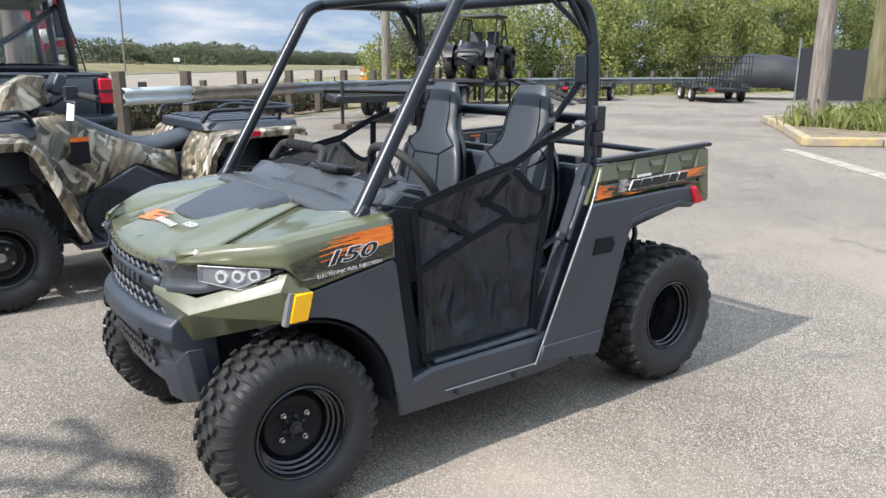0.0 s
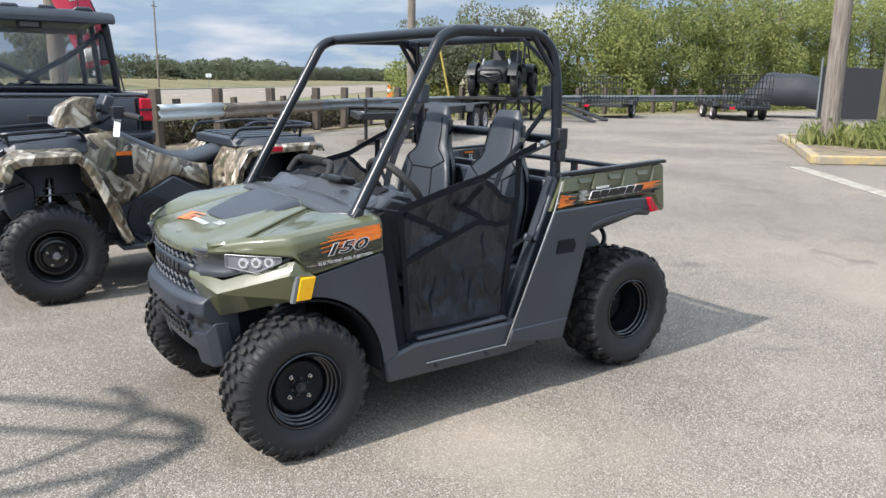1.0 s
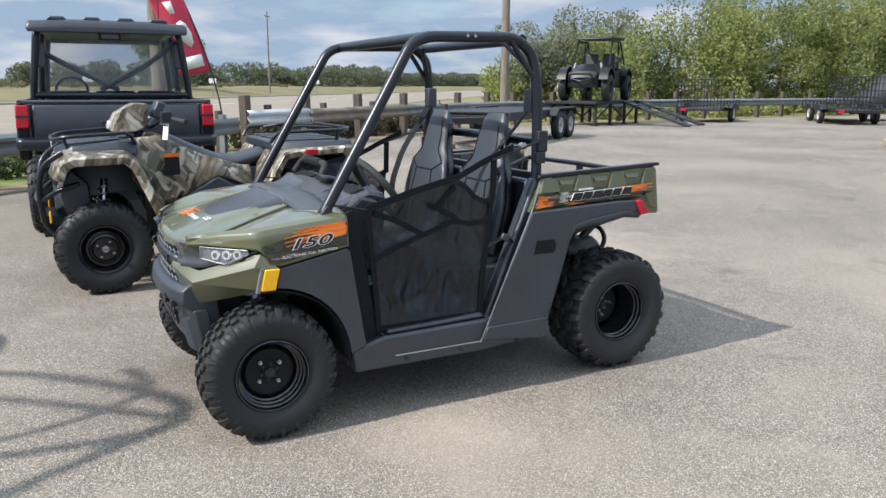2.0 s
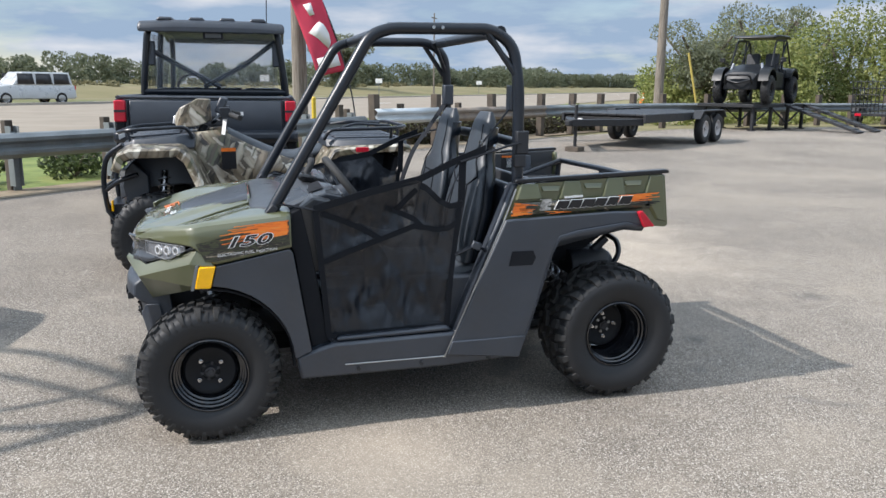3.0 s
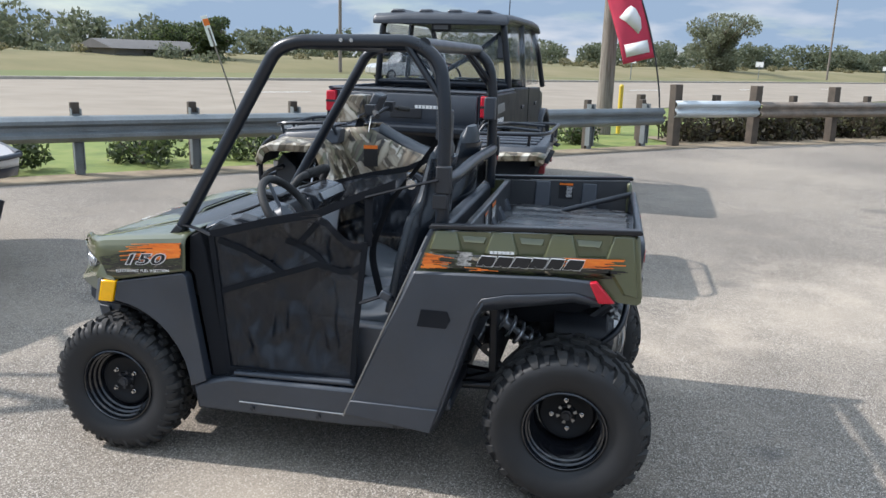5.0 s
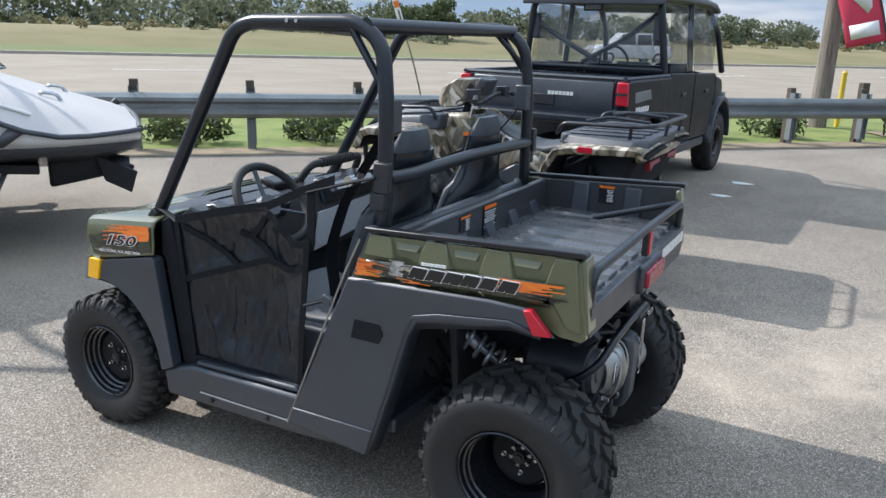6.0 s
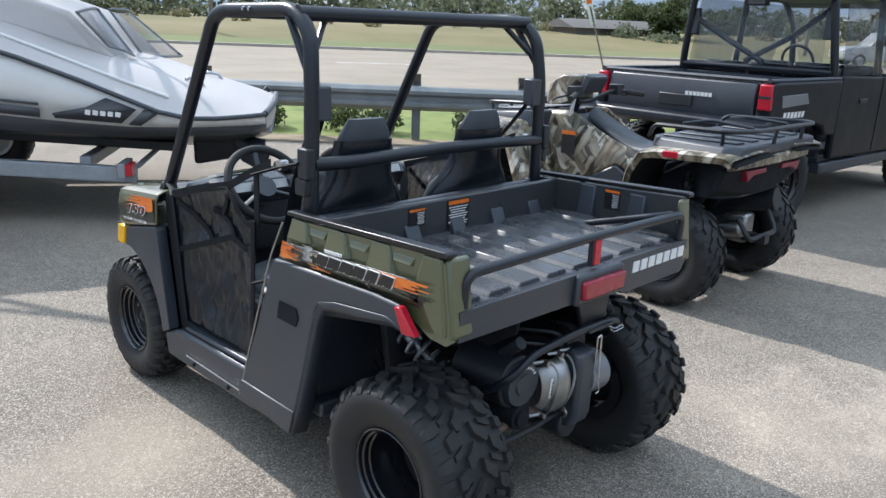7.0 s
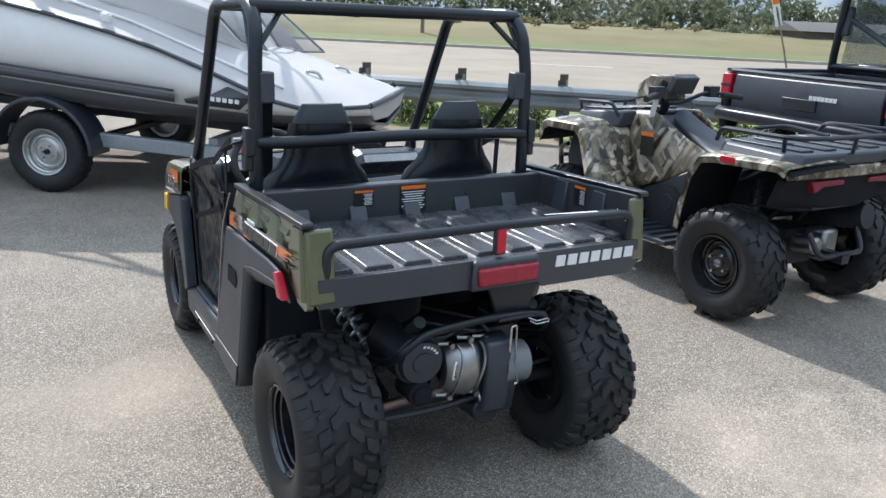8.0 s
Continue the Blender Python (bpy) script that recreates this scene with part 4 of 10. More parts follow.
cl = [(rnd.uniform(15.2, 20.5), 0, rnd.uniform(0.15, 0.5), rnd.uniform(0.25, 0.5)) for _ in range(60)]
cl = [(x, 5.2 - (x - 14) * 0.25 + rnd.uniform(-1.0, 1.5), z, r) for x, y, z, r in cl]
g5 = np.random.default_rng(8)
pick = np.array(cl)[g5.integers(0, len(cl), 9000)]
root = np.stack([pick[:, 0] + g5.normal(0, 0.22, 9000), pick[:, 1] + g5.normal(0, 0.22, 9000), np.full(9000, 0.09)], 1)
tall = g5.uniform(0.16, 0.55, 9000)[:, None] * (0.6 + pick[:, 2:3])
bend = g5.normal(0, 0.28, (9000, 3)) * tall * np.array([1, 1, 0])
wide = g5.normal(0, 0.013, (9000, 3)) * np.array([1, 1, 0])
up_ = np.array([0, 0, 1.0]) * tall
quad = np.stack([root - wide, root + wide, root + up_ * 0.6 + bend * 0.4 + wide, root + up_ + bend], 1).reshape(-1, 3)
me = bpy.data.meshes.new("island_grass")
me.from_pydata(quad.tolist(), [], np.arange(36000).reshape(-1, 4).tolist())
me.materials.append(M_LEAF)
tagged(new("island_grass", me), "tall green grass filling the kerb island", "grass", kind="stuff")
tagged(leaves("island_plants", cl, 5000, 0.05, M_LEAF_MID, seed=8, flat=0.6), "low green weeds in the kerb island", "plants", kind="stuff")
bm = bmesh.new()
prism(bm, [(7.95, 0.74), (11.0, 4.32), (11.22, 4.17), (8.17, 0.59)], "z", 0.003, 0.007)
tagged(part("parking_line", bm, ramp_mat("faded_line_paint", [(0.35, (0.24, 0.21, 0.165)), (0.5, (0.36, 0.325, 0.265)), (0.65, (0.47, 0.43, 0.36))], 7, (1, 1, 1), 0.8, 9)), "faded white painted line on the asphalt", "road marking", kind="structure")

# dark scrub and soil under the timber rail
sheet("rail_soil", [(3.2, 12.5), (8.4, 16.4), (12.5, 19.3), (11.8, 20.4), (7.3, 17.6), (2.4, 13.8)], 0.004, M_DIRT, "dark brown soil under the timber rail", "soil")
g2 = random.Random(21)
cl = []
for i in range(70):
    u = i / 69
    x, y = 3.3 + 8.2 * u, 12.9 + 6.2 * u + g2.uniform(0.0, 0.9)
    cl.append((x - 0.25, y, g2.uniform(0.05, 0.4), g2.uniform(0.22, 0.42)))
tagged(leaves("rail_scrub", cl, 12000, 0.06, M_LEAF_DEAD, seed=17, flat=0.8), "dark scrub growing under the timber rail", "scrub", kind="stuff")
bm = bmesh.new()
for k, (x, y, r) in enumerate(((1.25, 5.71, 0.09), (1.32, 6.6, 0.11))):
    loft(bm, [[(x + r * (1 + 0.3 * math.sin(3 * a + k)) * math.cos(a), y + 0.6 * r * math.sin(a), z) for a in [2 * math.pi * i / 16 for i in range(16)]] for z in (0.002, 0.005)])
tagged(part("paint_dabs", bm, M_WHITE), "small white paint dabs on the asphalt", "paint", kind="structure")

# ---- the small green side-by-side ----
utv = thing("utility_vehicle", "small olive green two-seat utility vehicle parked on asphalt", "utility vehicle", Matrix.Translation((0, 0.0175, 0)) @ Matrix.Diagonal((1, 1.03, 1, 1)))

M_TREAD = mat("dusty_tread_rubber", (0.026, 0.0262, 0.0268), 0.7, spec=0.3, vary=0.3, scale=22, bump=0.2, bump_scale=140, dirt=0.42, dirt_color=(0.075, 0.069, 0.060))
M_DISC = mat("satin_black_wheel_disc", (0.006, 0.0072, 0.0095), 0.5, vary=0.2, scale=12, spec=0.25)
M_RIM = mat("gloss_black_rim_paint", (0.009, 0.010, 0.013), 0.13, vary=0.2, scale=10, coat=0.6)


def utv_wheel(parent, at, R, w, rim_r, s, rear):
    """A soft balloon tyre with low lugs on a stepped steel rim. s: the side its face looks to."""
    h = w / 2
    dish = 0.135 if rear else 0.052
    lip = h * 0.80
    prof = [(rim_r * 0.97, 0.70), (rim_r + 0.004, 0.80), (rim_r + 0.018, 0.90), (R - 0.078, 0.995), (R - 0.058, 1.0), (R - 0.040, 0.975), (R - 0.028, 0.90), (R - 0.020, 0.78), (R - 0.0165, 0.60), (R - 0.015, 0.35), (R - 0.0145, 0.0)]

    def crown(k):
        return lerp(1 - abs(k), *[(1 - q, r) for r, q in prof[4:]])
    bm = bmesh.new()
    n_ = 34
    f = lip - dish
    revolve(bm, [(0.0, s * f), (0.030, s * f), (0.034, s * (f - 0.004)), (0.062, s * (f - 0.004)), (0.068, s * f), (rim_r * 0.66, s * (f + 0.001)), (rim_r * 0.70, s * (f - 0.004)), (rim_r * 0.73, s * (f - 0.016)), (rim_r * 0.70, s * (f - 0.024)), (0.0, s * (f - 0.024))], n_)
    whl = part("wheel", bm, M_DISC, parent, loc=at)
    bm = bmesh.new()
    full = [(r, -q * h) for r, q in prof] + [(r, q * h) for r, q in prof[-2::-1]]
    revolve(bm, full, 84)
    part("tyre", bm, M_TYRE, whl)
    # low lugs, each a part of its own on the side that is seen
    lugs = 17 if rear else 24
    step = 2 * math.pi / lugs
    kinds = []

    def lug(stations, half, tall):
        bm = bmesh.new()
        rings = []
        for k, a, g, m_ in stations:
            r = crown(k)
            rings.append([((r + dr) * math.cos(a + da / R), k * h + dy * (1 if k > 0 else -1), (r + dr) * math.sin(a + da / R)) for da, dr, dy in ((-half * m_, -0.008, 0), (half * m_, -0.008, 0), (half * 0.84 * m_, tall * g, 0.003 * (1 - g)), (-half * 0.84 * m_, tall * g, 0.003 * (1 - g)))])
        loft(bm, rings)
        kinds.append(bm)
    for sd in (-1, 1):
        o = step * 0.5 if sd > 0 else 0.0
        if rear:
            lug([(sd * 0.04, o + step * 0.62, 1, 1.0), (sd * 0.24, o + step * 0.36, 1, 1.15), (sd * 0.33, o + step * 0.34, 0.9, 0.9)], 0.020, 0.016)
            lug([(sd * 0.38, o + step * 0.10, 1, 0.9), (sd * 0.52, o - step * 0.02, 1, 1.2), (sd * 0.64, o - step * 0.06, 0.9, 1.0)], 0.021, 0.016)
            lug([(sd * 0.30, o + step * 0.74, 0.9, 0.8), (sd * 0.46, o + step * 0.62, 0.95, 1.0), (sd * 0.58, o + step * 0.56, 0.8, 0.8)], 0.011, 0.010)
            lug([(sd * 0.68, o + step * 0.50, 1, 1.0), (sd * 0.82, o + step * 0.46, 1, 1.0), (sd * 0.90, o + step * 0.45, 0.8, 0.9), (sd * 0.955, o + step * 0.44, 0.10, 0.7)], 0.019, 0.016)
            lug([(sd * 0.74, o + step * 0.02, 0.9, 0.9), (sd * 0.86, o + step * 0.0, 0.9, 0.9), (sd * 0.94, o, 0.10, 0.7)], 0.011, 0.009)
        else:
            lug([(sd * 0.05, o + step * 0.40, 1, 1.0), (sd * 0.22, o + step * 0.30, 1, 1.2), (sd * 0.34, o + step * 0.36, 0.9, 0.9)], 0.013, 0.013)
            lug([(sd * 0.36, o - step * 0.08, 1, 0.9), (sd * 0.50, o - step * 0.02, 1, 1.2), (sd * 0.60, o + step * 0.04, 0.9, 0.9)], 0.014, 0.013)
            lug([(sd * 0.66, o + step * 0.50, 1, 1.1), (sd * 0.80, o + step * 0.48, 1, 1.1), (sd * 0.88, o + step * 0.47, 0.9, 1.0), (sd * 0.945, o + step * 0.46, 0.4, 0.8), (sd * 0.98, o + step * 0.46, 0.12, 0.7)], 0.012, 0.014)
            lug([(sd * 0.80, o + step * 0.0, 0.7, 0.8), (sd * 0.92, o, 0.8, 0.8), (sd * 0.99, o, 0.12, 0.6)], 0.007, 0.007)
    if s < 0:
        for bm in kinds:
            first = part("tread_block", bm, M_TREAD, whl)
            for i in range(1, lugs):
                ob = new("tread_block", first.data)
                ob.parent = whl
                ob.matrix_basis = Matrix.Rotation(-i * step, 4, "Y")
    else:
        allv = bmesh.new()
        for bm in kinds:
            me = bpy.data.meshes.new("lug")
            bm.to_mesh(me)
            bm.free()
            for i in range(lugs):
                k0 = len(allv.verts)
                allv.from_mesh(me)
                allv.verts.ensure_lookup_table()
                bmesh.ops.rotate(allv, verts=allv.verts[k0:], cent=(0, 0, 0), matrix=Matrix.Rotation(-i * step, 3, "Y"))
            bpy.data.meshes.remove(me)
        tagged(part("tread", allv, M_TREAD, whl), kind="stuff")
    # stepped barrel of the rim, from the lip inwards
    bm = bmesh.new()
    steps = [(rim_r * 1.02, lip - 0.004), (rim_r * 1.02, lip + 0.004), (rim_r * 0.985, lip + 0.006), (rim_r * 0.955, lip + 0.001), (rim_r * 0.945, lip - 0.012), (rim_r * 0.905, lip - 0.016), (rim_r * 0.895, lip - 0.030)]
    if rear:
        steps += [(rim_r * 0.86, lip - 0.034), (rim_r * 0.85, lip - 0.075), (rim_r * 0.80, lip - 0.085), (rim_r * 0.79, lip - 0.125), (rim_r * 0.74, lip - 0.150)]
    else:
        steps += [(rim_r * 0.85, lip - 0.034), (rim_r * 0.835, lip - 0.046), (rim_r * 0.79, lip - 0.050), (rim_r * 0.77, lip - 0.062), (rim_r * 0.72, lip - 0.068)]
    revolve(bm, [(r, s * y) for r, y in steps] + [(rim_r * 0.72, -s * lip), (rim_r * 1.0, -s * lip)], 56)
    part("rim", bm, M_RIM, whl)
    bm = bmesh.new()
    cyl(bm, (0, s * (f - 0.01), 0), (0, s * (f + 0.016), 0), 0.0215, 0.019, 20)
    cyl(bm, (0, s * (f + 0.014), 0), (0, s * (f + 0.021), 0), 0.013, 0.011, 16)
    part("hub_cap", bm, M_DARK, whl)
    for i in range(6):
        bm = bmesh.new()
        q = i * math.pi / 3 + 0.3
        d, e = Vector((math.cos(q), 0, math.sin(q))), Vector((-math.sin(q), 0, math.cos(q)))
        loft(bm, [[d * a + e * b + Vector((0, s * (f + y), 0)) for a, b in ((0.024, -0.003), (0.024, 0.003), (0.036, 0.0062), (0.036, -0.0062))] for y in (0.0, 0.004)])
        part("hub_rib", bm, M_ALU if rear else M_DARK, whl, "bright wedge round the hub" if rear else "")
    for i in range(4):
        bm = bmesh.new()
        q = (0.08 if rear else math.pi / 4 - 0.1) + i * math.pi / 2
        c = Vector((0.052 * math.cos(q), 0, 0.052 * math.sin(q)))
        cyl(bm, c + Vector((0, s * (f - 0.004), 0)), c + Vector((0, s * (f + 0.004), 0)), 0.0095, 0.008, seg=10)
        cyl(bm, c + Vector((0, s * (f + 0.002), 0)), c + Vector((0, s * (f + 0.014), 0)), 0.0062, 0.0056, seg=6)
        part("lug_nut", bm, M_CHROME, whl, "zinc plated nut")
    return whl


for sx in (-1, 1):
    utv_wheel(utv, (0.0, -0.495 if sx < 0 else 0.47, 0.247), 0.264, 0.20, 0.1375, sx, False)
    utv_wheel(utv, (1.655, -0.475 if sx < 0 else 0.445, 0.284), 0.280, 0.26, 0.138, sx, True)


def y_out(x):
    """Half width of the front body along its length."""
    k = min(1, max(0, (x + 0.285) / 0.25))
    return 0.28 + 0.305 * k ** 0.72


def y_seam(x):
    return lerp(x, (-0.29, 0.30), (-0.2, 0.375), (0.16, 0.272))


def z_hood(x, y):
    a = abs(y)
    base = lerp(x, (-0.29, 0.722), (-0.25, 0.742), (-0.1, 0.782), (0.05, 0.822), (0.18, 0.852))
    rise = 0.014 * min(1, max(0, (0.225 - a) / 0.03))
    return base + rise * min(1, max(0.15, (x + 0.28) / 0.2)) - 0.10 * max(0, a - 0.1) ** 1.7


def front_x(y):
    return -0.292 + 0.55 * max(0, abs(y) - 0.05) ** 2


bm = bmesh.new()


def hood_at(u, v):
    y = (v - 0.5) * 2
    x0 = front_x(y * 0.33)
    x = x0 + (0.175 - x0) * u
    yy = y * y_seam(x)
    z = z_hood(x, yy)
    if u == 0:
        z -= 0.018
    return (x, yy, z)


grid(bm, hood_at, 22, 36)
hood = part("hood", bm, M_GREEN, utv, solid=0.006)

bm = bmesh.new()


def inset_at(u, v):
    x = -0.105 + 0.27 * u
    half = 0.228 - 0.03 * (1 - u)
    y = (v - 0.5) * 2 * half
    return (x + 0.04 * (1 - u) * (abs(v - 0.5) * 2) ** 2, y, z_hood(x, y) + 0.004)


grid(bm, inset_at, 10, 24)
part("hood_film", bm, M_SATIN, hood, "satin charcoal film panel")



def hood_print(y, x):
    return (x, y, z_hood(x, y) + 0.0042)


bm = bmesh.new()
ragged(bm, lambda u, v: hood_print(0.225 - 0.18 * u, -0.192 + 0.062 * v + 0.02 * u), 20, 3, 0.3, 0.6)
part("hood_splash", bm, M_STREAK, hood, "orange brushed splash print")
for i in range(6):
    bm = bmesh.new()
    y = 0.075 - i * 0.026
    grid(bm, lambda u, v: tuple(Vector(hood_print(y - 0.013 * v - 0.006 * u, -0.166 + 0.02 * u)) + Vector((0, 0, 0.0015))), 2, 2)
    part("hood_mark", bm, M_WHITE, hood, "white plain mark")
hood_num = facing((-0.128, -0.13, z_hood(-0.128, -0.13) + 0.006), (0.05, -1, 0.0), (1, 0, 0.24))
words("150", 0.036, 0.0006, hood_num, M_WHITE, hood, shear=0.2, wide=1.3)
bm = bmesh.new()
revolve(bm, [(0.0, 0.004), (0.016, 0.004), (0.018, 0.0)], 18)
part("round_badge", bm, M_CHROME, hood, "small round metal badge", loc=facing((-0.232, 0.0, z_hood(-0.232, 0) + 0.001), (0, -1, 0), (0.25, 0, -1)) @ pose(0, 0, 0, 0, 0, 0))

for s in (-1, 1):
    bm = bmesh.new()

    def fender_at(u, v):
        x = -0.245 + 0.555 * u
        yo = y_out(x)
        ys = y_seam(x) + 0.006
        zt = lerp(x, (-0.25, 0.757), (-0.15, 0.786), (0.0, 0.812), (0.31, 0.842))
        zb = lerp(x, (-0.245, 0.742), (-0.035, 0.738), (0.035, 0.668), (0.31, 0.722))
        if x > 0.17:
            ys = 0.31
        zs = z_hood(min(x, 0.17), min(ys, y_seam(min(x, 0.17)))) - 0.004
        if x > 0.17:
            zs = zt + 0.012
        pts = [(ys, zs), (ys + (yo - ys) * 0.5, zs * 0.45 + zt * 0.55 + 0.008), (yo - 0.035, zt + 0.004), (yo - 0.012, zt - 0.006), (yo - 0.002, zt - 0.028), (yo, zb + (zt - zb) * 0.3), (yo + 0.004, zb)]
        k = v * (len(pts) - 1)
        i = min(int(k), len(pts) - 2)
        f = k - i
        return (x, s * (pts[i][0] * (1 - f) + pts[i + 1][0] * f), pts[i][1] * (1 - f) + pts[i + 1][1] * f)
    grid(bm, fender_at, 30, 18)
    fender = part("fender", bm, M_GREEN, utv, solid=0.006)
    # printed band with the number on the fender's side
    bm = bmesh.new()

    def band_at(u, v):
        x = 0.005 + 0.298 * u
        zt = lerp(x, (-0.25, 0.757), (0.0, 0.800), (0.31, 0.828))
        zb = lerp(x, (-0.01, 0.682), (0.035, 0.678), (0.31, 0.73))
        lo, hi = zb + 0.002, zb + (zt - zb) * (0.55 + 0.4 * u)
        return (x - 0.03 * v * (1 - u), s * (y_out(x) + 0.0075 - 0.003 * v), lo + (hi - lo) * v)
    grid(bm, band_at, 14, 5)
    part("printed_band", bm, M_DECAL, fender, "orange and black splatter print")
    bm = bmesh.new()

    def band_pt(u, v):
        x = 0.06 + 0.243 * u
        zb = lerp(x, (-0.01, 0.682), (0.035, 0.678), (0.31, 0.73))
        zt = lerp(x, (-0.25, 0.757), (0.0, 0.800), (0.31, 0.828))
        return (x, s * (y_out(x) + 0.0088 - 0.003 * v), zb + 0.03 + (zt - zb - 0.035) * (0.2 + 0.8 * v))
    ragged(bm, band_pt, 22, 5, 0.55, 0.03, 8)
    part("orange_band", bm, M_STREAK, fender, "bright orange brushed print")
    m150 = facing((0.15, s * 0.5985, 0.752), (-s, 0, -s * 0.085), (0, -s * 0.03, 1))
    words("150", 0.052, 0.0006, m150 @ Matrix.Translation((0, 0, 0)), M_WHITE, fender, shear=0.32, bold=0.0026, wide=2.1)
    words("150", 0.052, 0.0006, m150 @ Matrix.Translation((0, 0, 0.0016)), M_INK, fender, shear=0.32, bold=0.0006, wide=2.1)
    words("ELECTRONIC FUEL INJECTION", 0.014, 0.0004, m150 @ Matrix.Translation((0.0, -0.04, 0.001)), M_WHITE, fender, wide=1.1)
    # headlight
    bm = bmesh.new()

    def lamp_at(u, v):
        x = -0.276 + 0.242 * u
        yo = y_out(x) - 0.022
        top = 0.742
        low = lerp(x, (-0.28, 0.64), (-0.2, 0.645), (-0.03, 0.724))
        return (x + 0.02 * math.sin(v * math.pi), s * (yo - 0.012 * math.sin(v * math.pi)), low + (top - low) * v)
    grid(bm, lamp_at, 14, 6)
    lampu = part("headlight", bm, M_LAMPH, utv, "angular headlight in a dark housing", solid=0.01)
    bm = bmesh.new()

    def bowl_at(u, v):
        x = -0.200 + 0.142 * u
        yo = y_out(x) - 0.014
        low = lerp(x, (-0.2, 0.690), (-0.155, 0.671), (-0.115, 0.676), (-0.058, 0.716))
        return (x - 0.004, s * yo, low + (0.733 - low) * v)
    grid(bm, bowl_at, 10, 4)
    part("reflector_bowl", bm, mat("lamp_bowl", (0.30, 0.31, 0.33), 0.22, metal=0.5, vary=0.1, scale=20), lampu, "pale glossy lamp bowl")
    for i in range(3):
        x = -0.158 + 0.033 * i
        c = Vector((x - 0.004, s * (y_out(x) - 0.012), 0.705 + 0.004 * i))
        nrm = Vector((-0.75, s * 0.65, 0.08)).normalized()
        bm = bmesh.new()
        cyl(bm, c - nrm * 0.004, c + nrm * 0.004, 0.0205, 0.017, 20)
        part("projector", bm, M_CHROMELAMP, lampu, "round bright lamp projector")
        bm = bmesh.new()
        cyl(bm, c + nrm * 0.003, c + nrm * 0.0055, 0.011, 0.009, 16)
        part("lamp_glass", bm, M_ALU, lampu)
    bm = bmesh.new()
    grid(bm, lambda u, v: tuple(Vector(bowl_at(u, v)) + Vector((-0.008, s * 0.008, 0))), 10, 4)
    lens = part("lens", bm, M_LENS, lampu, "clear plastic lens")
    lens.visible_shadow = False
    bm = bmesh.new()
    tube(bm, [Vector(bowl_at(u, v)) + Vector((-0.005, s * 0.005, 0)) for u, v in ((0, 1), (0.5, 1), (1, 1), (1, 0), (0.5, 0), (0, 0), (0, 1))], 0.0018, 0.004, 6)
    part("lamp_rim", bm, M_GREY, lampu, "thin pale lamp rim")
    # green cheek under the lamp
    bm = bmesh.new()
    top_e = [(-0.288, 0.272, 0.660), (-0.215, 0.400, 0.640), (-0.022, 0.574, 0.724), (0.034, 0.590, 0.667)]
    ridge = [(-0.297, 0.280, 0.646), (-0.243, 0.408, 0.597), (-0.05, 0.580, 0.672), (0.034, 0.594, 0.6655)]
    low_e = [(-0.252, 0.284, 0.545), (-0.206, 0.332, 0.492), (-0.020, 0.560, 0.577), (0.028, 0.580, 0.59)]
    inn_e = [(-0.215, 0.276, 0.549), (-0.172, 0.318, 0.498), (-0.005, 0.536, 0.582), (0.028, 0.55, 0.594)]
    loft(bm, [[(x, s * y, z) for x, y, z in row] for row in (top_e, ridge, low_e, inn_e)], caps=False, closed=False)
    bmesh.ops.triangulate(bm, faces=bm.faces)
    part("lower_fender", bm, M_GREEN, utv, "olive green angular lower fender", angle=9, solid=0.006, bevel=0.0035)
    # amber reflector
    bm = bmesh.new()
    prism(bm, [(-0.036, 0.584), (-0.018, 0.663), (0.04, 0.664), (0.02, 0.584)], "y", s * 0.575, s * 0.599)
    part("side_reflector", bm, M_AMBER, utv, "amber side reflector", bevel=0.004)
    bm = bmesh.new()
    prism(bm, [(-0.05, 0.578), (-0.03, 0.667), (-0.02, 0.668), (-0.038, 0.578)], "y", s * 0.575, s * 0.596)
    part("reflector_bezel", bm, M_GREY, utv)
    # black lower fender panel with wheel arch
    bm = bmesh.new()
    arch = [(0.275 * math.cos(a) * 1.14, 0.272 + 0.318 * math.sin(a)) for a in [radians(d) for d in range(4, 92, 8)]]
    prism(bm, [(0.024, 0.588), (0.042, 0.662), (0.300, 0.714), (0.314, 0.70), (0.374, 0.318), (0.318, 0.292)] + arch, "y", s * 0.55, s * 0.592)
    part("fender_panel", bm, M_BLACK, utv, "matte black plastic wheel arch panel", bevel=0.006)
    # Near-black liner: the wheel arch's shade is put into its colour.
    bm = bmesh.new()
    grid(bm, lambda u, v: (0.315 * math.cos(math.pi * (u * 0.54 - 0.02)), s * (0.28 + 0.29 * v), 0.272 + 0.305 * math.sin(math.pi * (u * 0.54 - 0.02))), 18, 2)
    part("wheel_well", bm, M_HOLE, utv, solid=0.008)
    # fender edge in front of the door and its post, near-black to paint the gap's shade
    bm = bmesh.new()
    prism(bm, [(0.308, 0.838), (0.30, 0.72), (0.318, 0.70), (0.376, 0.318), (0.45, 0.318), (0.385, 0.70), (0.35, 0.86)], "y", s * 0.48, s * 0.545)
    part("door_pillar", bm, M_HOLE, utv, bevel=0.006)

# cowl and dash
bm = bmesh.new()


def cowl_at(u, v):
    y = (v - 0.5) * 2
    x = 0.17 + 0.19 * u
    half = lerp(x, (0.17, 0.40), (0.25, 0.5), (0.36, 0.52))
    return (x, y * half, 0.852 + 0.02 * math.sin(u * math.pi) - 0.03 * u * abs(y) ** 2 - 0.012 * abs(y) ** 3)


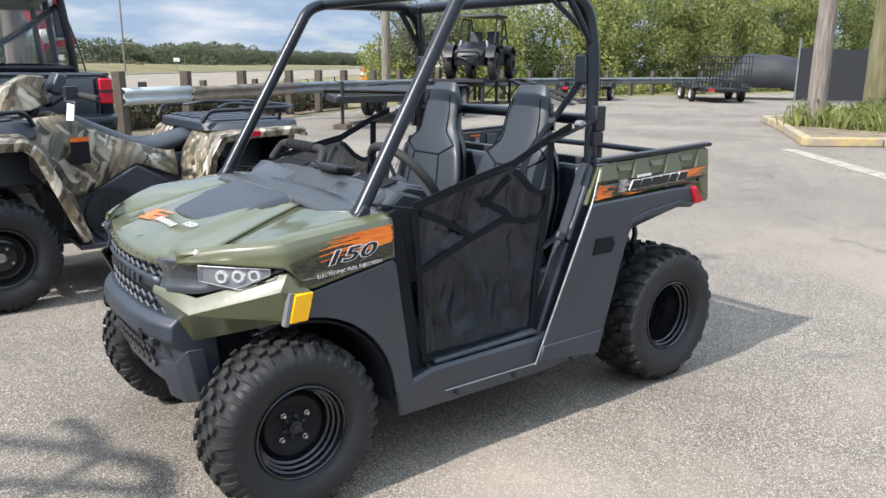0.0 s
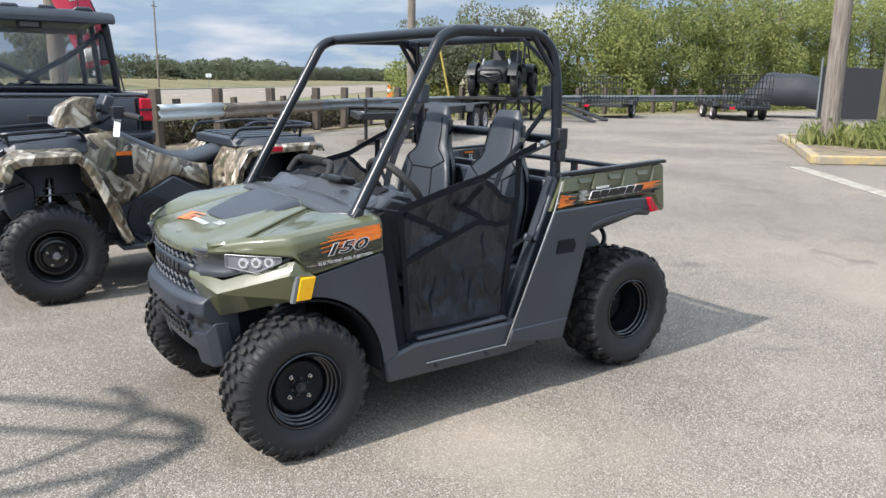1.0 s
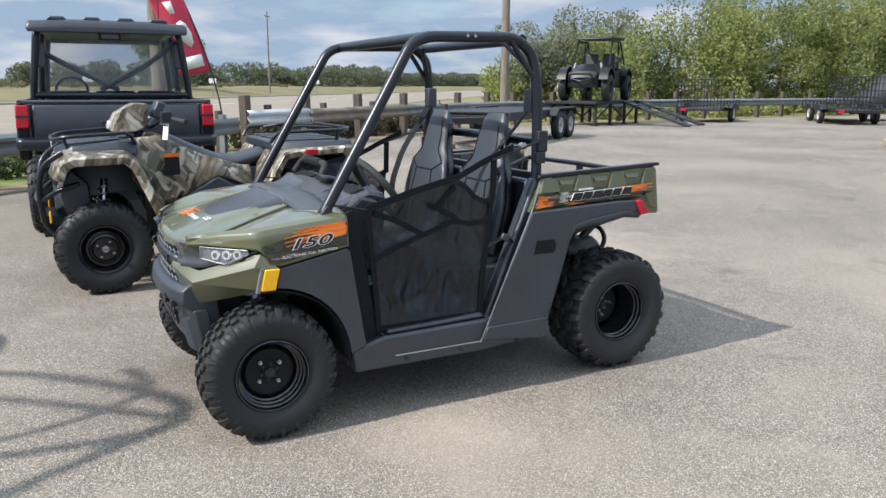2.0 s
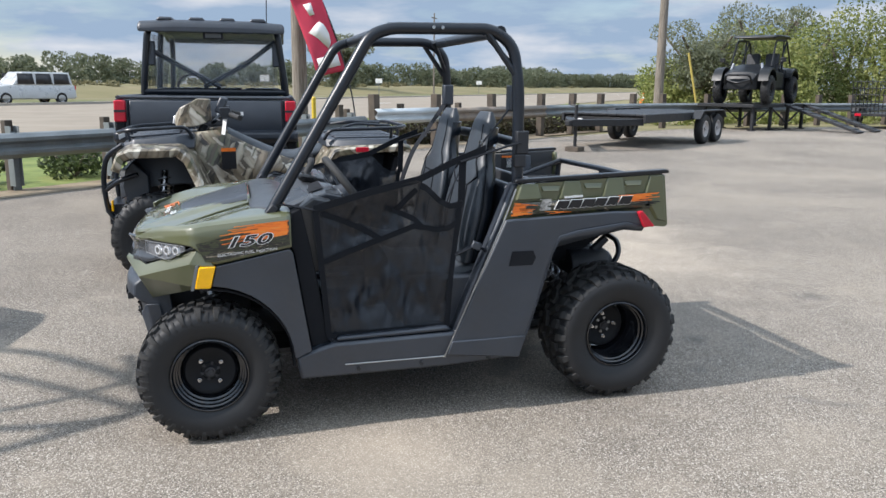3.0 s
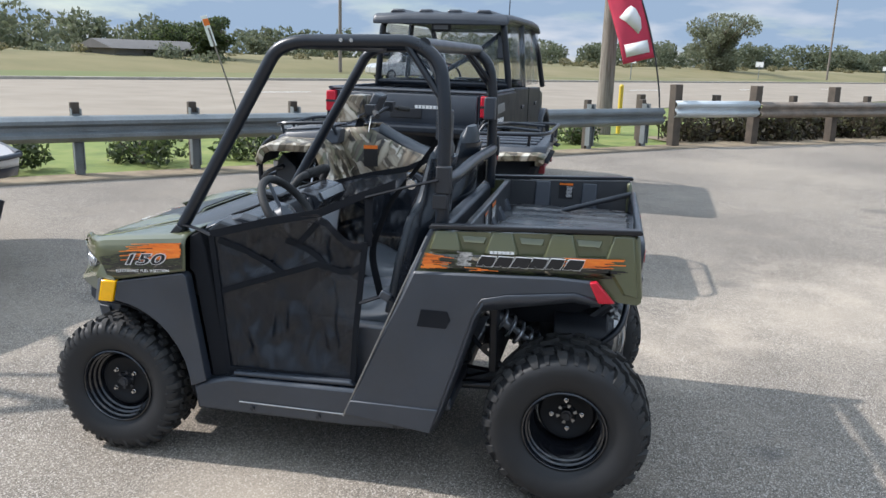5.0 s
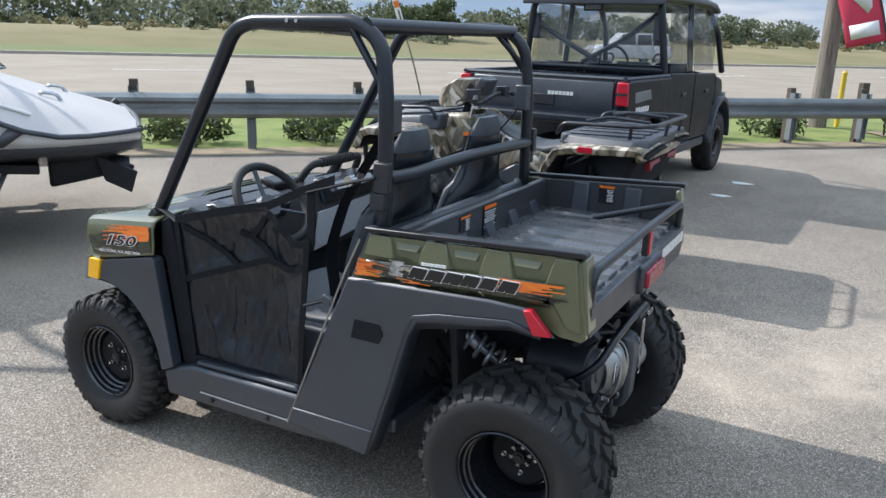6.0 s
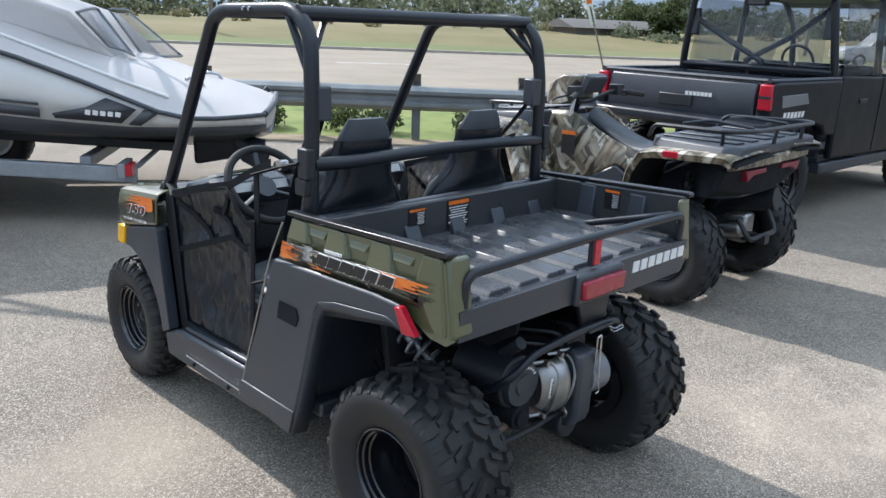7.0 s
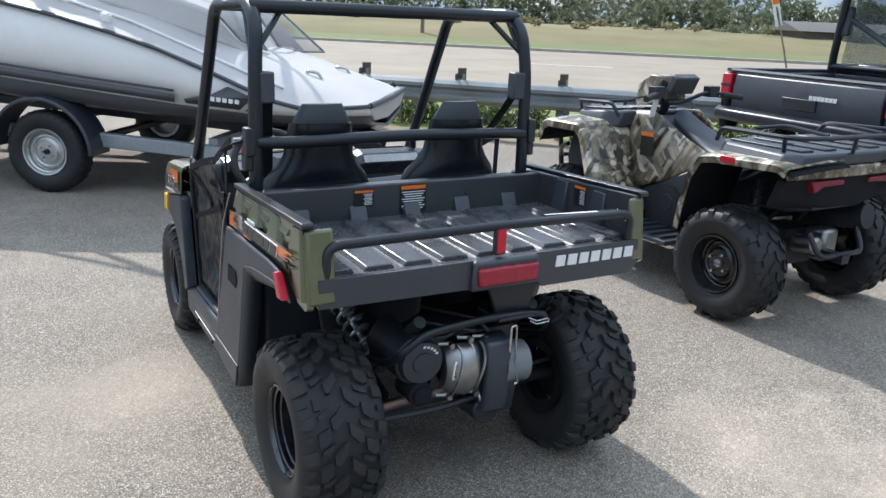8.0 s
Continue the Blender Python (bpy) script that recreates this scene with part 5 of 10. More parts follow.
grid(bm, cowl_at, 8, 24)
part("cowl", bm, M_BEDP, utv, solid=0.01)
bm = bmesh.new()
loft(bm, [[(0.34, y, 0.60), (0.33, y, 0.845 - 0.02 * abs(y)), (0.40, y, 0.905 - 0.06 * abs(y) ** 2), (0.47, y, 0.885 - 0.05 * abs(y) ** 2), (0.50, y, 0.80), (0.47, y, 0.60)] for y in (-0.5, -0.4, -0.25, -0.1, 0.1, 0.25, 0.4, 0.5)])
dash = part("dashboard", bm, M_BEDP, utv, bevel=0.008)
for (y0, y1, z) in ((-0.45, -0.12, 0.845), (0.1, 0.42, 0.84)):
    bm = bmesh.new()
    box(bm, (0.492, (y0 + y1) / 2, z), (0.02, y1 - y0, 0.07), pose(0, 0, 0, 0, -14, 0))
    part("dash_panel", bm, M_SATIN, dash, bevel=0.006)
M_DASH = mat("grey_dash_plastic", (0.030, 0.034, 0.041), 0.24, vary=0.1, scale=9, bump=0.05, bump_scale=600, spec=0.7)
for y0, y1 in ((-0.45, -0.13), (0.12, 0.44)):
    bm = bmesh.new()
    loft(bm, [[(0.29, y, 0.80), (0.30, y, 0.852 - d), (0.375, y, 0.884 - d), (0.455, y, 0.908 - d), (0.515, y, 0.895 - d), (0.538, y, 0.855), (0.505, y, 0.80)] for y, d in ((y0, 0.012), (y0 + 0.03, 0.0), (y1 - 0.03, 0.0), (y1, 0.012))])
    pod = part("dash_pod", bm, M_DASH, dash, "grey faceted dash top", bevel=0.004, angle=15)
    # Near-black strip on the surface paints the shade of a slot.
    bm = bmesh.new()
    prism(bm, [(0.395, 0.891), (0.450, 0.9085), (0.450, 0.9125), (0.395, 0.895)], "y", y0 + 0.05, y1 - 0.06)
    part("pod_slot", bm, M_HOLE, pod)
    bm = bmesh.new()
    prism(bm, [(0.520, 0.889), (0.538, 0.860), (0.542, 0.862), (0.524, 0.892)], "y", y0 + 0.03, y1 - 0.03)
    part("pod_bezel", bm, M_ALU, pod, "silver strip along the dash")
bm = bmesh.new()
box(bm, (0.42, -0.06, 0.915), (0.08, 0.14, 0.03), pose(0, 0, 0, 0, 12, 0))
part("instrument_pod", bm, M_GLOSS, dash, bevel=0.01)
bm = bmesh.new()
loft(bm, [[(0.4985, 0.07, 0.775), (0.5005, 0.44, 0.79), (0.482, 0.44, 0.655), (0.476, 0.07, 0.61)], [(0.5065, 0.07, 0.775), (0.5085, 0.44, 0.79), (0.490, 0.44, 0.655), (0.484, 0.07, 0.61)]])
part("dash_pale_panel", bm, mat("pale_grey_plastic", (0.55, 0.57, 0.60), 0.35, vary=0.06, scale=8), dash, "pale grey panel on the rear face of the dash", bevel=0.002)
bm = bmesh.new()
tube(bm, [(0.42, 0.06, 0.90), (0.46, 0.08, 0.965), (0.46, 0.42, 0.965), (0.42, 0.44, 0.90)], 0.016, 0.04)
part("grab_bar", bm, M_GRIP, utv, "black rubber passenger grab bar")
bm = bmesh.new()
for i in range(12):
    y = 0.15 + i * 0.018
    cyl(bm, (0.46, y, 0.965), (0.46, y + 0.009, 0.965), 0.021, seg=14)
part("grip_ribs", bm, M_GRIP, utv)
for s in (-1, 1):
    bm = bmesh.new()
    box(bm, (0.465, s * 0.30, 0.872), (0.012, 0.06, 0.02), pose(0, 0, 0, 0, -14, 0))
    part("dash_vent", bm, M_GREY, dash)

# steering wheel and column
SW, SW_AX = Vector((0.57, -0.27, 0.885)), Vector((0.80, 0, 0.60)).normalized()
bm = bmesh.new()
side = Vector((0, 1, 0))
up = SW_AX.cross(side)
ring = [SW + side * 0.152 * math.cos(2 * math.pi * i / 36) + up * 0.152 * math.sin(2 * math.pi * i / 36) for i in range(36)]
tube(bm, ring, 0.0155, 0, 10, closed=True)
steer = part("steering_wheel", bm, M_GRIP, utv, "black steering wheel")
bm = bmesh.new()
for a in (90, 210, 330):
    q = radians(a)
    tube(bm, [SW - SW_AX * 0.03, SW - SW_AX * 0.015 + (side * math.cos(q) + up * math.sin(q)) * 0.08, SW + (side * math.cos(q) + up * math.sin(q)) * 0.146], 0.011, 0.03, 8, flat=0.5)
cyl(bm, SW - SW_AX * 0.05, SW - SW_AX * 0.012, 0.05, 0.042, 20)
part("steering_hub", bm, M_BLACK, steer)
bm = bmesh.new()
cyl(bm, SW - SW_AX * 0.04, SW - SW_AX * 0.26, 0.028)
cyl(bm, SW - SW_AX * 0.1, SW - SW_AX * 0.16, 0.045, 0.04)
part("steering_column", bm, M_DARK, utv)

# floor tub, firewall, seat base
bm = bmesh.new()
box(bm, (0.80, 0, 0.30), (0.92, 1.04, 0.05))
box(bm, (0.36, 0, 0.46), (0.05, 1.0, 0.34))
box(bm, (0.62, 0, 0.36), (0.6, 0.16, 0.12))
part("floor_tub", bm, M_BLACK, utv, bevel=0.01)
bm = bmesh.new()
box(bm, (0.965, 0, 0.44), (0.43, 1.0, 0.24))
box(bm, (1.19, 0, 0.62), (0.05, 1.0, 0.6))
part("seat_base", bm, M_BLACK, utv, bevel=0.015)
for y in (-0.36, -0.22):
    bm = bmesh.new()
    box(bm, (0.47, y, 0.42), (0.02, 0.07, 0.09), pose(0, 0, 0, 0, -30, 0))
    part("pedal", bm, M_DARK, utv, bevel=0.005)

# seats
for y0 in (-0.27, 0.26):
    bm = bmesh.new()
    rings = []
    for t in range(9):
        u = t / 8
        x, half = 0.70 + 0.36 * u, 0.205 - 0.02 * abs(u - 0.5)
        top = 0.625 - 0.035 * math.sin(u * math.pi) + (0.012 if u < 0.2 else 0)
        rings.append([(x, y0 + half * math.cos(a) * (1 if abs(math.cos(a)) < 0.99 else 1.0), (top - 0.05) + (0.05 + 0.018 * abs(math.cos(a)) ** 2) * math.sin(a)) for a in [2 * math.pi * k / 20 for k in range(20)]])
    loft(bm, rings)
    part("seat_cushion", bm, M_SEAT, utv, "dark grey vinyl seat cushion")
    bm = bmesh.new()
    rings = []
    for t in range(17):
        u = t / 16
        z = 0.60 + 0.60 * u
        xc = 1.045 + 0.115 * u
        half = lerp(u, (0, 0.205), (0.35, 0.218), (0.55, 0.185), (0.68, 0.122), (0.9, 0.102), (1.0, 0.07))
        thick = lerp(u, (0, 0.06), (0.5, 0.055), (0.7, 0.045), (0.95, 0.036), (1.0, 0.016))
        ring = []
        for k in range(24):
            a = 2 * math.pi * k / 24
            ca, sa = math.cos(a), math.sin(a)
            wing = 0.03 * abs(ca) ** 3 * (1 if u < 0.6 else 0.2)
            ring.append((xc + thick * sa * (0.75 + 0.25 * abs(sa)) - wing, y0 + half * (abs(ca) ** 0.7) * (1 if ca >= 0 else -1), z))
        rings.append(ring)
    loft(bm, rings)
    back = part("seat_back", bm, M_SEAT, utv, "tall dark grey vinyl seat back with headrest", angle=50)

    def on_front(w_, z):
        u = (z - 0.60) / 0.60
        half = lerp(u, (0, 0.205), (0.35, 0.218), (0.55, 0.185), (0.68, 0.122), (0.9, 0.102), (1.0, 0.07))
        ca = min(1, abs(w_) / half) ** (1 / 0.7)
        sa = -math.sqrt(max(0, 1 - ca * ca))
        thick = lerp(u, (0, 0.06), (0.5, 0.055), (0.7, 0.045), (0.95, 0.036), (1.0, 0.016))
        return (1.045 + 0.115 * u + thick * sa * (0.75 + 0.25 * abs(sa)) - 0.03 * ca ** 3 * (1 if u < 0.6 else 0.2), y0 + w_, z)
    lines = [[(-0.16, 0.945), (-0.085, 0.905), (0.085, 0.905), (0.16, 0.945)]] + [[(k * 0.085, 0.905), (k * 0.10, 0.80), (k * 0.112, 0.66)] for k in (-1, 1)]
    for line in lines:
        bm = bmesh.new()
        pts = []
        for (a, z1), (c, z2) in zip(line, line[1:]):
            pts += [on_front(a + (c - a) * i / 6, z1 + (z2 - z1) * i / 6) for i in range(6)]
        pts.append(on_front(*line[-1]))
        tube(bm, pts, 0.0042, 0, 6)
        part("seam", bm, M_WEB, back)
    for k in (-1, 1):
        bm = bmesh.new()
        tube(bm, [on_front(k * w_, z) for z, w_ in ((0.945, 0.16), (1.0, 0.09), (1.08, 0.085), (1.15, 0.07))], 0.003, 0.02, 6)
        part("seam", bm, M_WEB, back)
    bm = bmesh.new()
    rings = []
    for t in range(15):
        u = t / 16 * 1.02
        half = lerp(u, (0, 0.205), (0.35, 0.218), (0.55, 0.185), (0.68, 0.122), (0.9, 0.102), (1.0, 0.07)) + 0.006
        thick = lerp(u, (0, 0.06), (0.5, 0.055), (0.7, 0.045), (0.95, 0.036), (1.0, 0.016))
        arc = [math.pi * k / 12 for k in range(13)]

        def rear(a, extra):
            ca, sa = math.cos(a), math.sin(a)
            return (1.045 + 0.115 * u + (thick + extra) * sa * (0.75 + 0.25 * sa) - 0.012 * abs(ca) ** 3, y0 + half * abs(ca) ** 0.7 * (1 if ca >= 0 else -1), 0.60 + 0.60 * u)
        rings.append([rear(a, 0.016) for a in arc] + [rear(a, 0.002) for a in reversed(arc[1:-1])])
    loft(bm, rings)
    part("seat_shell", bm, M_SHELL, utv, "glossy black seat back shell", angle=50)

# sill, rear side panel, bed sides
for s in (-1, 1):
    bm = bmesh.new()
    prism(bm, [(0.318, 0.296), (0.33, 0.202), (0.90, 0.206), (1.17, 0.222), (1.20, 0.335), (1.17, 0.352), (0.46, 0.338), (0.40, 0.322)], "y", s * 0.47, s * 0.585)
    sill = part("sill", bm, M_BLACK, utv, "black plastic rocker panel", bevel=0.012)
    bm = bmesh.new()
    prism(bm, [(0.47, 0.34), (0.93, 0.352), (0.91, 0.372), (0.47, 0.358)], "y", s * 0.44, s * 0.575)
    part("step_edge", bm, M_BLACK, sill, bevel=0.008)
    bm = bmesh.new()
    tube(bm, [(0.50, s * 0.589, 0.252), (0.895, s * 0.589, 0.253)], 0.003, 0, 6)
    tube(bm, [(0.893, s * 0.594, 0.25), (1.128, s * 0.606, 0.80), (1.176, s * 0.592, 0.915)], 0.0032, 0.03, 6)
    part("edge_trim", bm, M_ALU if s < 0 else M_ALU, utv, "thin bright edge line")
    for x in (0.55, 0.80, 1.08):
        bm = bmesh.new()
        cyl(bm, (x, s * 0.584, 0.232), (x, s * 0.594, 0.232), 0.008)
        part("push_rivet", bm, M_DARK, sill)
    # panel behind the door
    bm = bmesh.new()
    outer = [(0.90, 0.258), (0.93, 0.335), (1.135, 0.795), (1.60, 0.815), (1.705, 0.812), (1.79, 0.742), (1.73, 0.748), (1.655, 0.764), (1.44, 0.738), (1.372, 0.718), (1.336, 0.65), (1.28, 0.46), (1.235, 0.318), (1.20, 0.224)]
    prism(bm, outer, "y", s * 0.584, s * 0.600)
    panel = part("side_panel", bm, M_BLACK, utv, "matte black moulded rear side panel", bevel=0.008)
    bm = bmesh.new()
    top_row = [(1.74, 0.752), (1.655, 0.770), (1.44, 0.744), (1.362, 0.724), (1.31, 0.65)]
    low_row = [(1.74, 0.728), (1.655, 0.737), (1.44, 0.695), (1.338, 0.672), (1.298, 0.63)]
    loft(bm, [[(x, s * 0.597, z) for x, z in top_row], [(x, s * 0.572, z) for x, z in low_row]], caps=False, closed=False)
    part("arch_flange", bm, M_BLACK, panel, solid=0.008)
    bm = bmesh.new()
    edge = [(1.372, 0.716), (1.338, 0.65), (1.282, 0.46), (1.237, 0.318), (1.203, 0.226)]
    loft(bm, [[(x, s * 0.598, z) for x, z in edge], [(x + 0.006, s * 0.590, z) for x, z in edge], [(x + 0.016, s * 0.545, z) for x, z in edge]], caps=False, closed=False)
    part("arch_return", bm, M_BLACK, panel, solid=0.006)
    bm = bmesh.new()
    prism(bm, [(0.903, 0.262), (0.922, 0.316), (1.232, 0.318), (1.205, 0.228)], "y", s * 0.596, s * 0.6055)
    part("panel_step", bm, M_BLACK, panel, bevel=0.004)
    # Flat near-black plate on the panel: painted shade of a recess.
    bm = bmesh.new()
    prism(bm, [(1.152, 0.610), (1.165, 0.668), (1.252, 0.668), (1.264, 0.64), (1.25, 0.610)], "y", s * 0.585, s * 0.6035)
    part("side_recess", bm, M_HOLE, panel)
    # inner pillar face beside the door opening
    bm = bmesh.new()
    prism(bm, [(0.905, 0.26), (1.175, 0.93), (1.21, 0.93), (1.19, 0.35), (1.15, 0.26)], "y", s * 0.49, s * 0.555)
    part("rear_pillar", bm, M_BLACK, utv, bevel=0.01)
    # green bed side
    bm = bmesh.new()
    prism(bm, [(1.139, 0.790), (1.196, 0.928), (1.815, 0.958), (1.836, 0.945), (1.862, 0.748), (1.85, 0.738), (1.792, 0.742), (1.70, 0.785)], "y", s * 0.553, s * 0.572)
    bed = part("bed_side", bm, M_GREEN, utv, "olive green cargo bed side")
    for x, w0, w1 in ((1.237, 0.050, 0.032), (1.418, 0.051, 0.030), (1.606, 0.051, 0.030)):
        zt = 0.930 + 0.045 * (x - 1.2)
        bm = bmesh.new()
        loft(bm, [[(x - w0 - 0.008, s * 0.569, 0.866), (x - w1 - 0.006, s * 0.569, zt), (x + w1 + 0.006, s * 0.569, zt), (x + w0 + 0.008, s * 0.569, 0.868)], [(x - w0, s * 0.5865, 0.870), (x - w1, s * 0.578, zt), (x + w1, s * 0.578, zt), (x + w0, s * 0.5865, 0.872)]])
        part("raised_pad", bm, M_GREEN, bed, bevel=0.003)
    bm = bmesh.new()
    prism(bm, [(1.826, 0.752), (1.822, 0.955), (1.842, 0.958), (1.866, 0.752)], "y", s * 0.49 if s < 0 else s * 0.515, s * 0.568)
    part("bed_corner", bm, M_GREEN, bed, bevel=0.012)
    bm = bmesh.new()
    loft(bm, [[(1.738, s * 0.569, 0.868), (1.760, s * 0.569, 0.955), (1.828, s * 0.569, 0.957), (1.852, s * 0.569, 0.760), (1.80, s * 0.569, 0.768)], [(1.746, s * 0.5865, 0.874), (1.766, s * 0.578, 0.953), (1.822, s * 0.578, 0.955), (1.846, s * 0.583, 0.764), (1.81, s * 0.583, 0.772)]])
    part("raised_pad", bm, M_GREEN, bed, bevel=0.003)
    for x in (1.328, 1.512, 1.690):
        zt = 0.906 + 0.04 * (x - 1.2)
        bm = bmesh.new()
        loft(bm, [[(x - 0.036, s * 0.571, zt - 0.013), (x + 0.036, s * 0.571, zt - 0.013), (x + 0.043, s * 0.571, zt + 0.010), (x - 0.043, s * 0.571, zt + 0.010)], [(x - 0.032, s * 0.581, zt - 0.010), (x + 0.032, s * 0.581, zt - 0.010), (x + 0.039, s * 0.5735, zt + 0.009), (x - 0.039, s * 0.5735, zt + 0.009)]])
        part("pad_step", bm, M_GREEN, bed, bevel=0.002)
    bm = bmesh.new()
    prism(bm, [(1.176, 0.936), (1.184, 0.950), (1.842, 0.978), (1.850, 0.971), (1.848, 0.962)], "y", s * 0.546, s * 0.580)
    part("bed_rail", bm, M_TRIM, utv, "black plastic cap along the bed side", bevel=0.003)
    # printed band on the bed side
    bm = bmesh.new()
    grid(bm, lambda u, v: (1.148 + 0.03 * v + 0.60 * u - 0.05 * u * v + 0.02 * u, s * 0.5885, 0.803 + 0.018 * u + 0.052 * v + 0.012 * v * u), 16, 3)
    part("printed_band", bm, M_DECAL, bed, "orange and black splatter print", solid=0.003)
    for x0, x1, lf, rt, sd in ((1.156, 1.262, 0.1, 0.75, 8),):
        bm = bmesh.new()
        ragged(bm, lambda u, v: (x0 + (x1 - x0) * u + 0.012 * v, s * 0.592, 0.807 + 0.03 * (x0 - 1.16) + 0.052 * v * (1 - 0.1 * u)), 20, sd, lf, rt, 4)
        part("orange_band", bm, M_STREAK, bed, "bright orange brushed print")
    bm = bmesh.new()
    ragged(bm, lambda u, v: (1.60 + 0.215 * u, s * 0.592, 0.847 + 0.030 * v + 0.010 * u), 9, 9, 0.35, 0.55, 4)
    part("orange_band", bm, M_STREAK, bed, "bright orange brushed print")
    bm = bmesh.new()
    ragged(bm, lambda u, v: (1.70 + 0.12 * u, s * 0.5885, 0.828 + 0.018 * v + 0.004 * u), 7, 5, 0.5, 0.5, 4)
    part("black_strokes", bm, M_INK, bed, "black brushed strokes")
    bm = bmesh.new()
    ragged(bm, lambda u, v: (1.262 + 0.062 * u + 0.012 * v, s * 0.5925, 0.826 + 0.046 * v), 12, 15, 0.25, 0.3, 4)
    part("grey_patch", bm, M_PATCH, bed, "pale grey mottled print")
    bm = bmesh.new()
    ragged(bm, lambda u, v: (1.30 + 0.13 * u, s * 0.5925, 0.812 + 0.010 * v + 0.002 * u), 4, 25, 0.4, 0.6, 4)
    part("orange_band", bm, M_STREAK, bed, "bright orange brushed print")
    for i, w_ in enumerate((0.054, 0.054, 0.056, 0.052, 0.048, 0.054)):
        x = 1.338 + i * 0.0552
        sl, h_ = 0.018, 0.036
        z0 = 0.829 + 0.0022 * i

        def block(g):
            return [(x + g, z0 + g), (x + w_ * 0.42, z0 + g), (x + w_ * 0.5, z0 + 0.006 + g), (x + w_ * 0.58, z0 + g), (x + w_ - g, z0 + g), (x + w_ - g + sl * 0.55, z0 + h_ * 0.55), (x + w_ - g + sl * 0.8, z0 + h_ - g), (x + g + sl, z0 + h_ - g)]
        bm = bmesh.new()
        prism(bm, block(0.0), "y", s * 0.590, s * 0.5945)
        mk_ = part("mark_outline", bm, M_WHITE, bed, "white outline of a plain mark")
        bm = bmesh.new()
        prism(bm, block(0.0018), "y", s * 0.592, s * 0.5965)
        part("mark_fill", bm, M_INK, mk_, "black plain mark")
    for i in range(6):
        bm = bmesh.new()
        box(bm, (1.388 + i * 0.0132, s * 0.5915, 0.8765 + 0.0006 * i), (0.0108, 0.003, 0.009))
        part("small_mark", bm, M_WHITE, bed, "small white plain mark")
    # red rear side reflector
    bm = bmesh.new()
    prism(bm, [(1.700, 0.809), (1.722, 0.814), (1.781, 0.749), (1.732, 0.744)], "y", s * 0.59, s * 0.613)
    part("rear_reflector", bm, M_RED, utv, "red slanted rear side reflector", bevel=0.004)

# bed: floor with ribs, walls, tail panel
bm = bmesh.new()
box(bm, (1.575, 0, 0.812), (0.56, 1.09, 0.02))
floor = part("bed_floor", bm, M_BEDF, utv, "black ribbed plastic bed floor")
for i in range(9):
    y = -0.472 + i * 0.118
    bm = bmesh.new()
    prism(bm, [(y - 0.048, 0.82), (y - 0.036, 0.834), (y + 0.036, 0.834), (y + 0.048, 0.82)], "x", 1.34, 1.825)
    part("floor_rib", bm, M_BEDF, floor, bevel=0.003)
bm = bmesh.new()
prism(bm, [(-0.55, 0.815), (-0.55, 0.938), (0.55, 0.938), (0.55, 0.815)], "x", 1.275, 1.30)
part("bed_headboard", bm, M_BEDP, utv, bevel=0.006)
for i in range(5):
    y = -0.4 + i * 0.2
    bm = bmesh.new()
    loft(bm, [[(1.298, y - 0.035, 0.82), (1.325, y - 0.03, 0.82), (1.325, y + 0.03, 0.82), (1.298, y + 0.035, 0.82)], [(1.298, y - 0.03, 0.87), (1.302, y - 0.028, 0.87), (1.302, y + 0.028, 0.87), (1.298, y + 0.03, 0.87)]])
    part("headboard_foot", bm, M_BLACK, utv, bevel=0.003)
for s in (-1, 1):
    bm = bmesh.new()
    prism(bm, [(1.28, 0.815), (1.28, 0.935), (1.835, 0.965), (1.845, 0.815)], "y", s * 0.538, s * 0.552)
    part("bed_wall", bm, M_BEDP, utv, bevel=0.004)
    for x in (1.45, 1.66):
        bm = bmesh.new()
        loft(bm, [[(x - 0.04, s * 0.54, 0.82), (x + 0.04, s * 0.54, 0.82), (x + 0.035, s * 0.515, 0.82), (x - 0.035, s * 0.515, 0.82)], [(x - 0.035, s * 0.54, 0.94), (x + 0.035, s * 0.54, 0.94), (x + 0.03, s * 0.532, 0.94), (x - 0.03, s * 0.532, 0.94)]])
        part("wall_rib", bm, M_BLACK, utv, bevel=0.004)
bm = bmesh.new()
prism(bm, [(-0.54, 0.742), (-0.54, 0.822), (0.545, 0.822), (0.545, 0.742), (0.52, 0.71), (0.17, 0.71), (0.145, 0.735), (-0.1, 0.735)], "x", 1.835, 1.862)
tail = part("tail_panel", bm, M_BLACK, utv, "flat black tail panel")
for i in range(7):
    bm = bmesh.new()
    y = 0.215 + i * 0.0452
    prism(bm, [(y, 0.768), (y + 0.034, 0.768), (y + 0.037, 0.803), (y + 0.003, 0.803)], "x", 1.862, 1.8655)
    part("tail_mark", bm, M_WHITE, tail, "white plain block mark")
bm = bmesh.new()
prism(bm, [(-0.088, 0.728), (-0.082, 0.822), (0.145, 0.822), (0.150, 0.728)], "x", 1.85, 1.880)
brake = part("brake_light", bm, M_BLACK, utv, "red brake light in a black housing", bevel=0.01)
bm = bmesh.new()
prism(bm, [(-0.068, 0.745), (-0.072, 0.802), (0.138, 0.802), (0.134, 0.745)], "x", 1.87, 1.893)
part("lens", bm, mat("deep_red_lens", (0.30, 0.008, 0.026), 0.25, vary=0.15, scale=40, coat=0.2), brake, "red plastic lens", bevel=0.008)
bm = bmesh.new()
tube(bm, [(1.845, -0.515, 0.825), (1.85, -0.515, 0.912), (1.85, 0.0, 0.918), (1.85, 0.51, 0.912), (1.845, 0.51, 0.825)], 0.014, 0.05)
hoop = part("bed_hoop", bm, M_TUBE, utv, "black steel hoop across the bed end")
bm = bmesh.new()
box(bm, (1.853, 0.012, 0.872), (0.02, 0.034, 0.082))
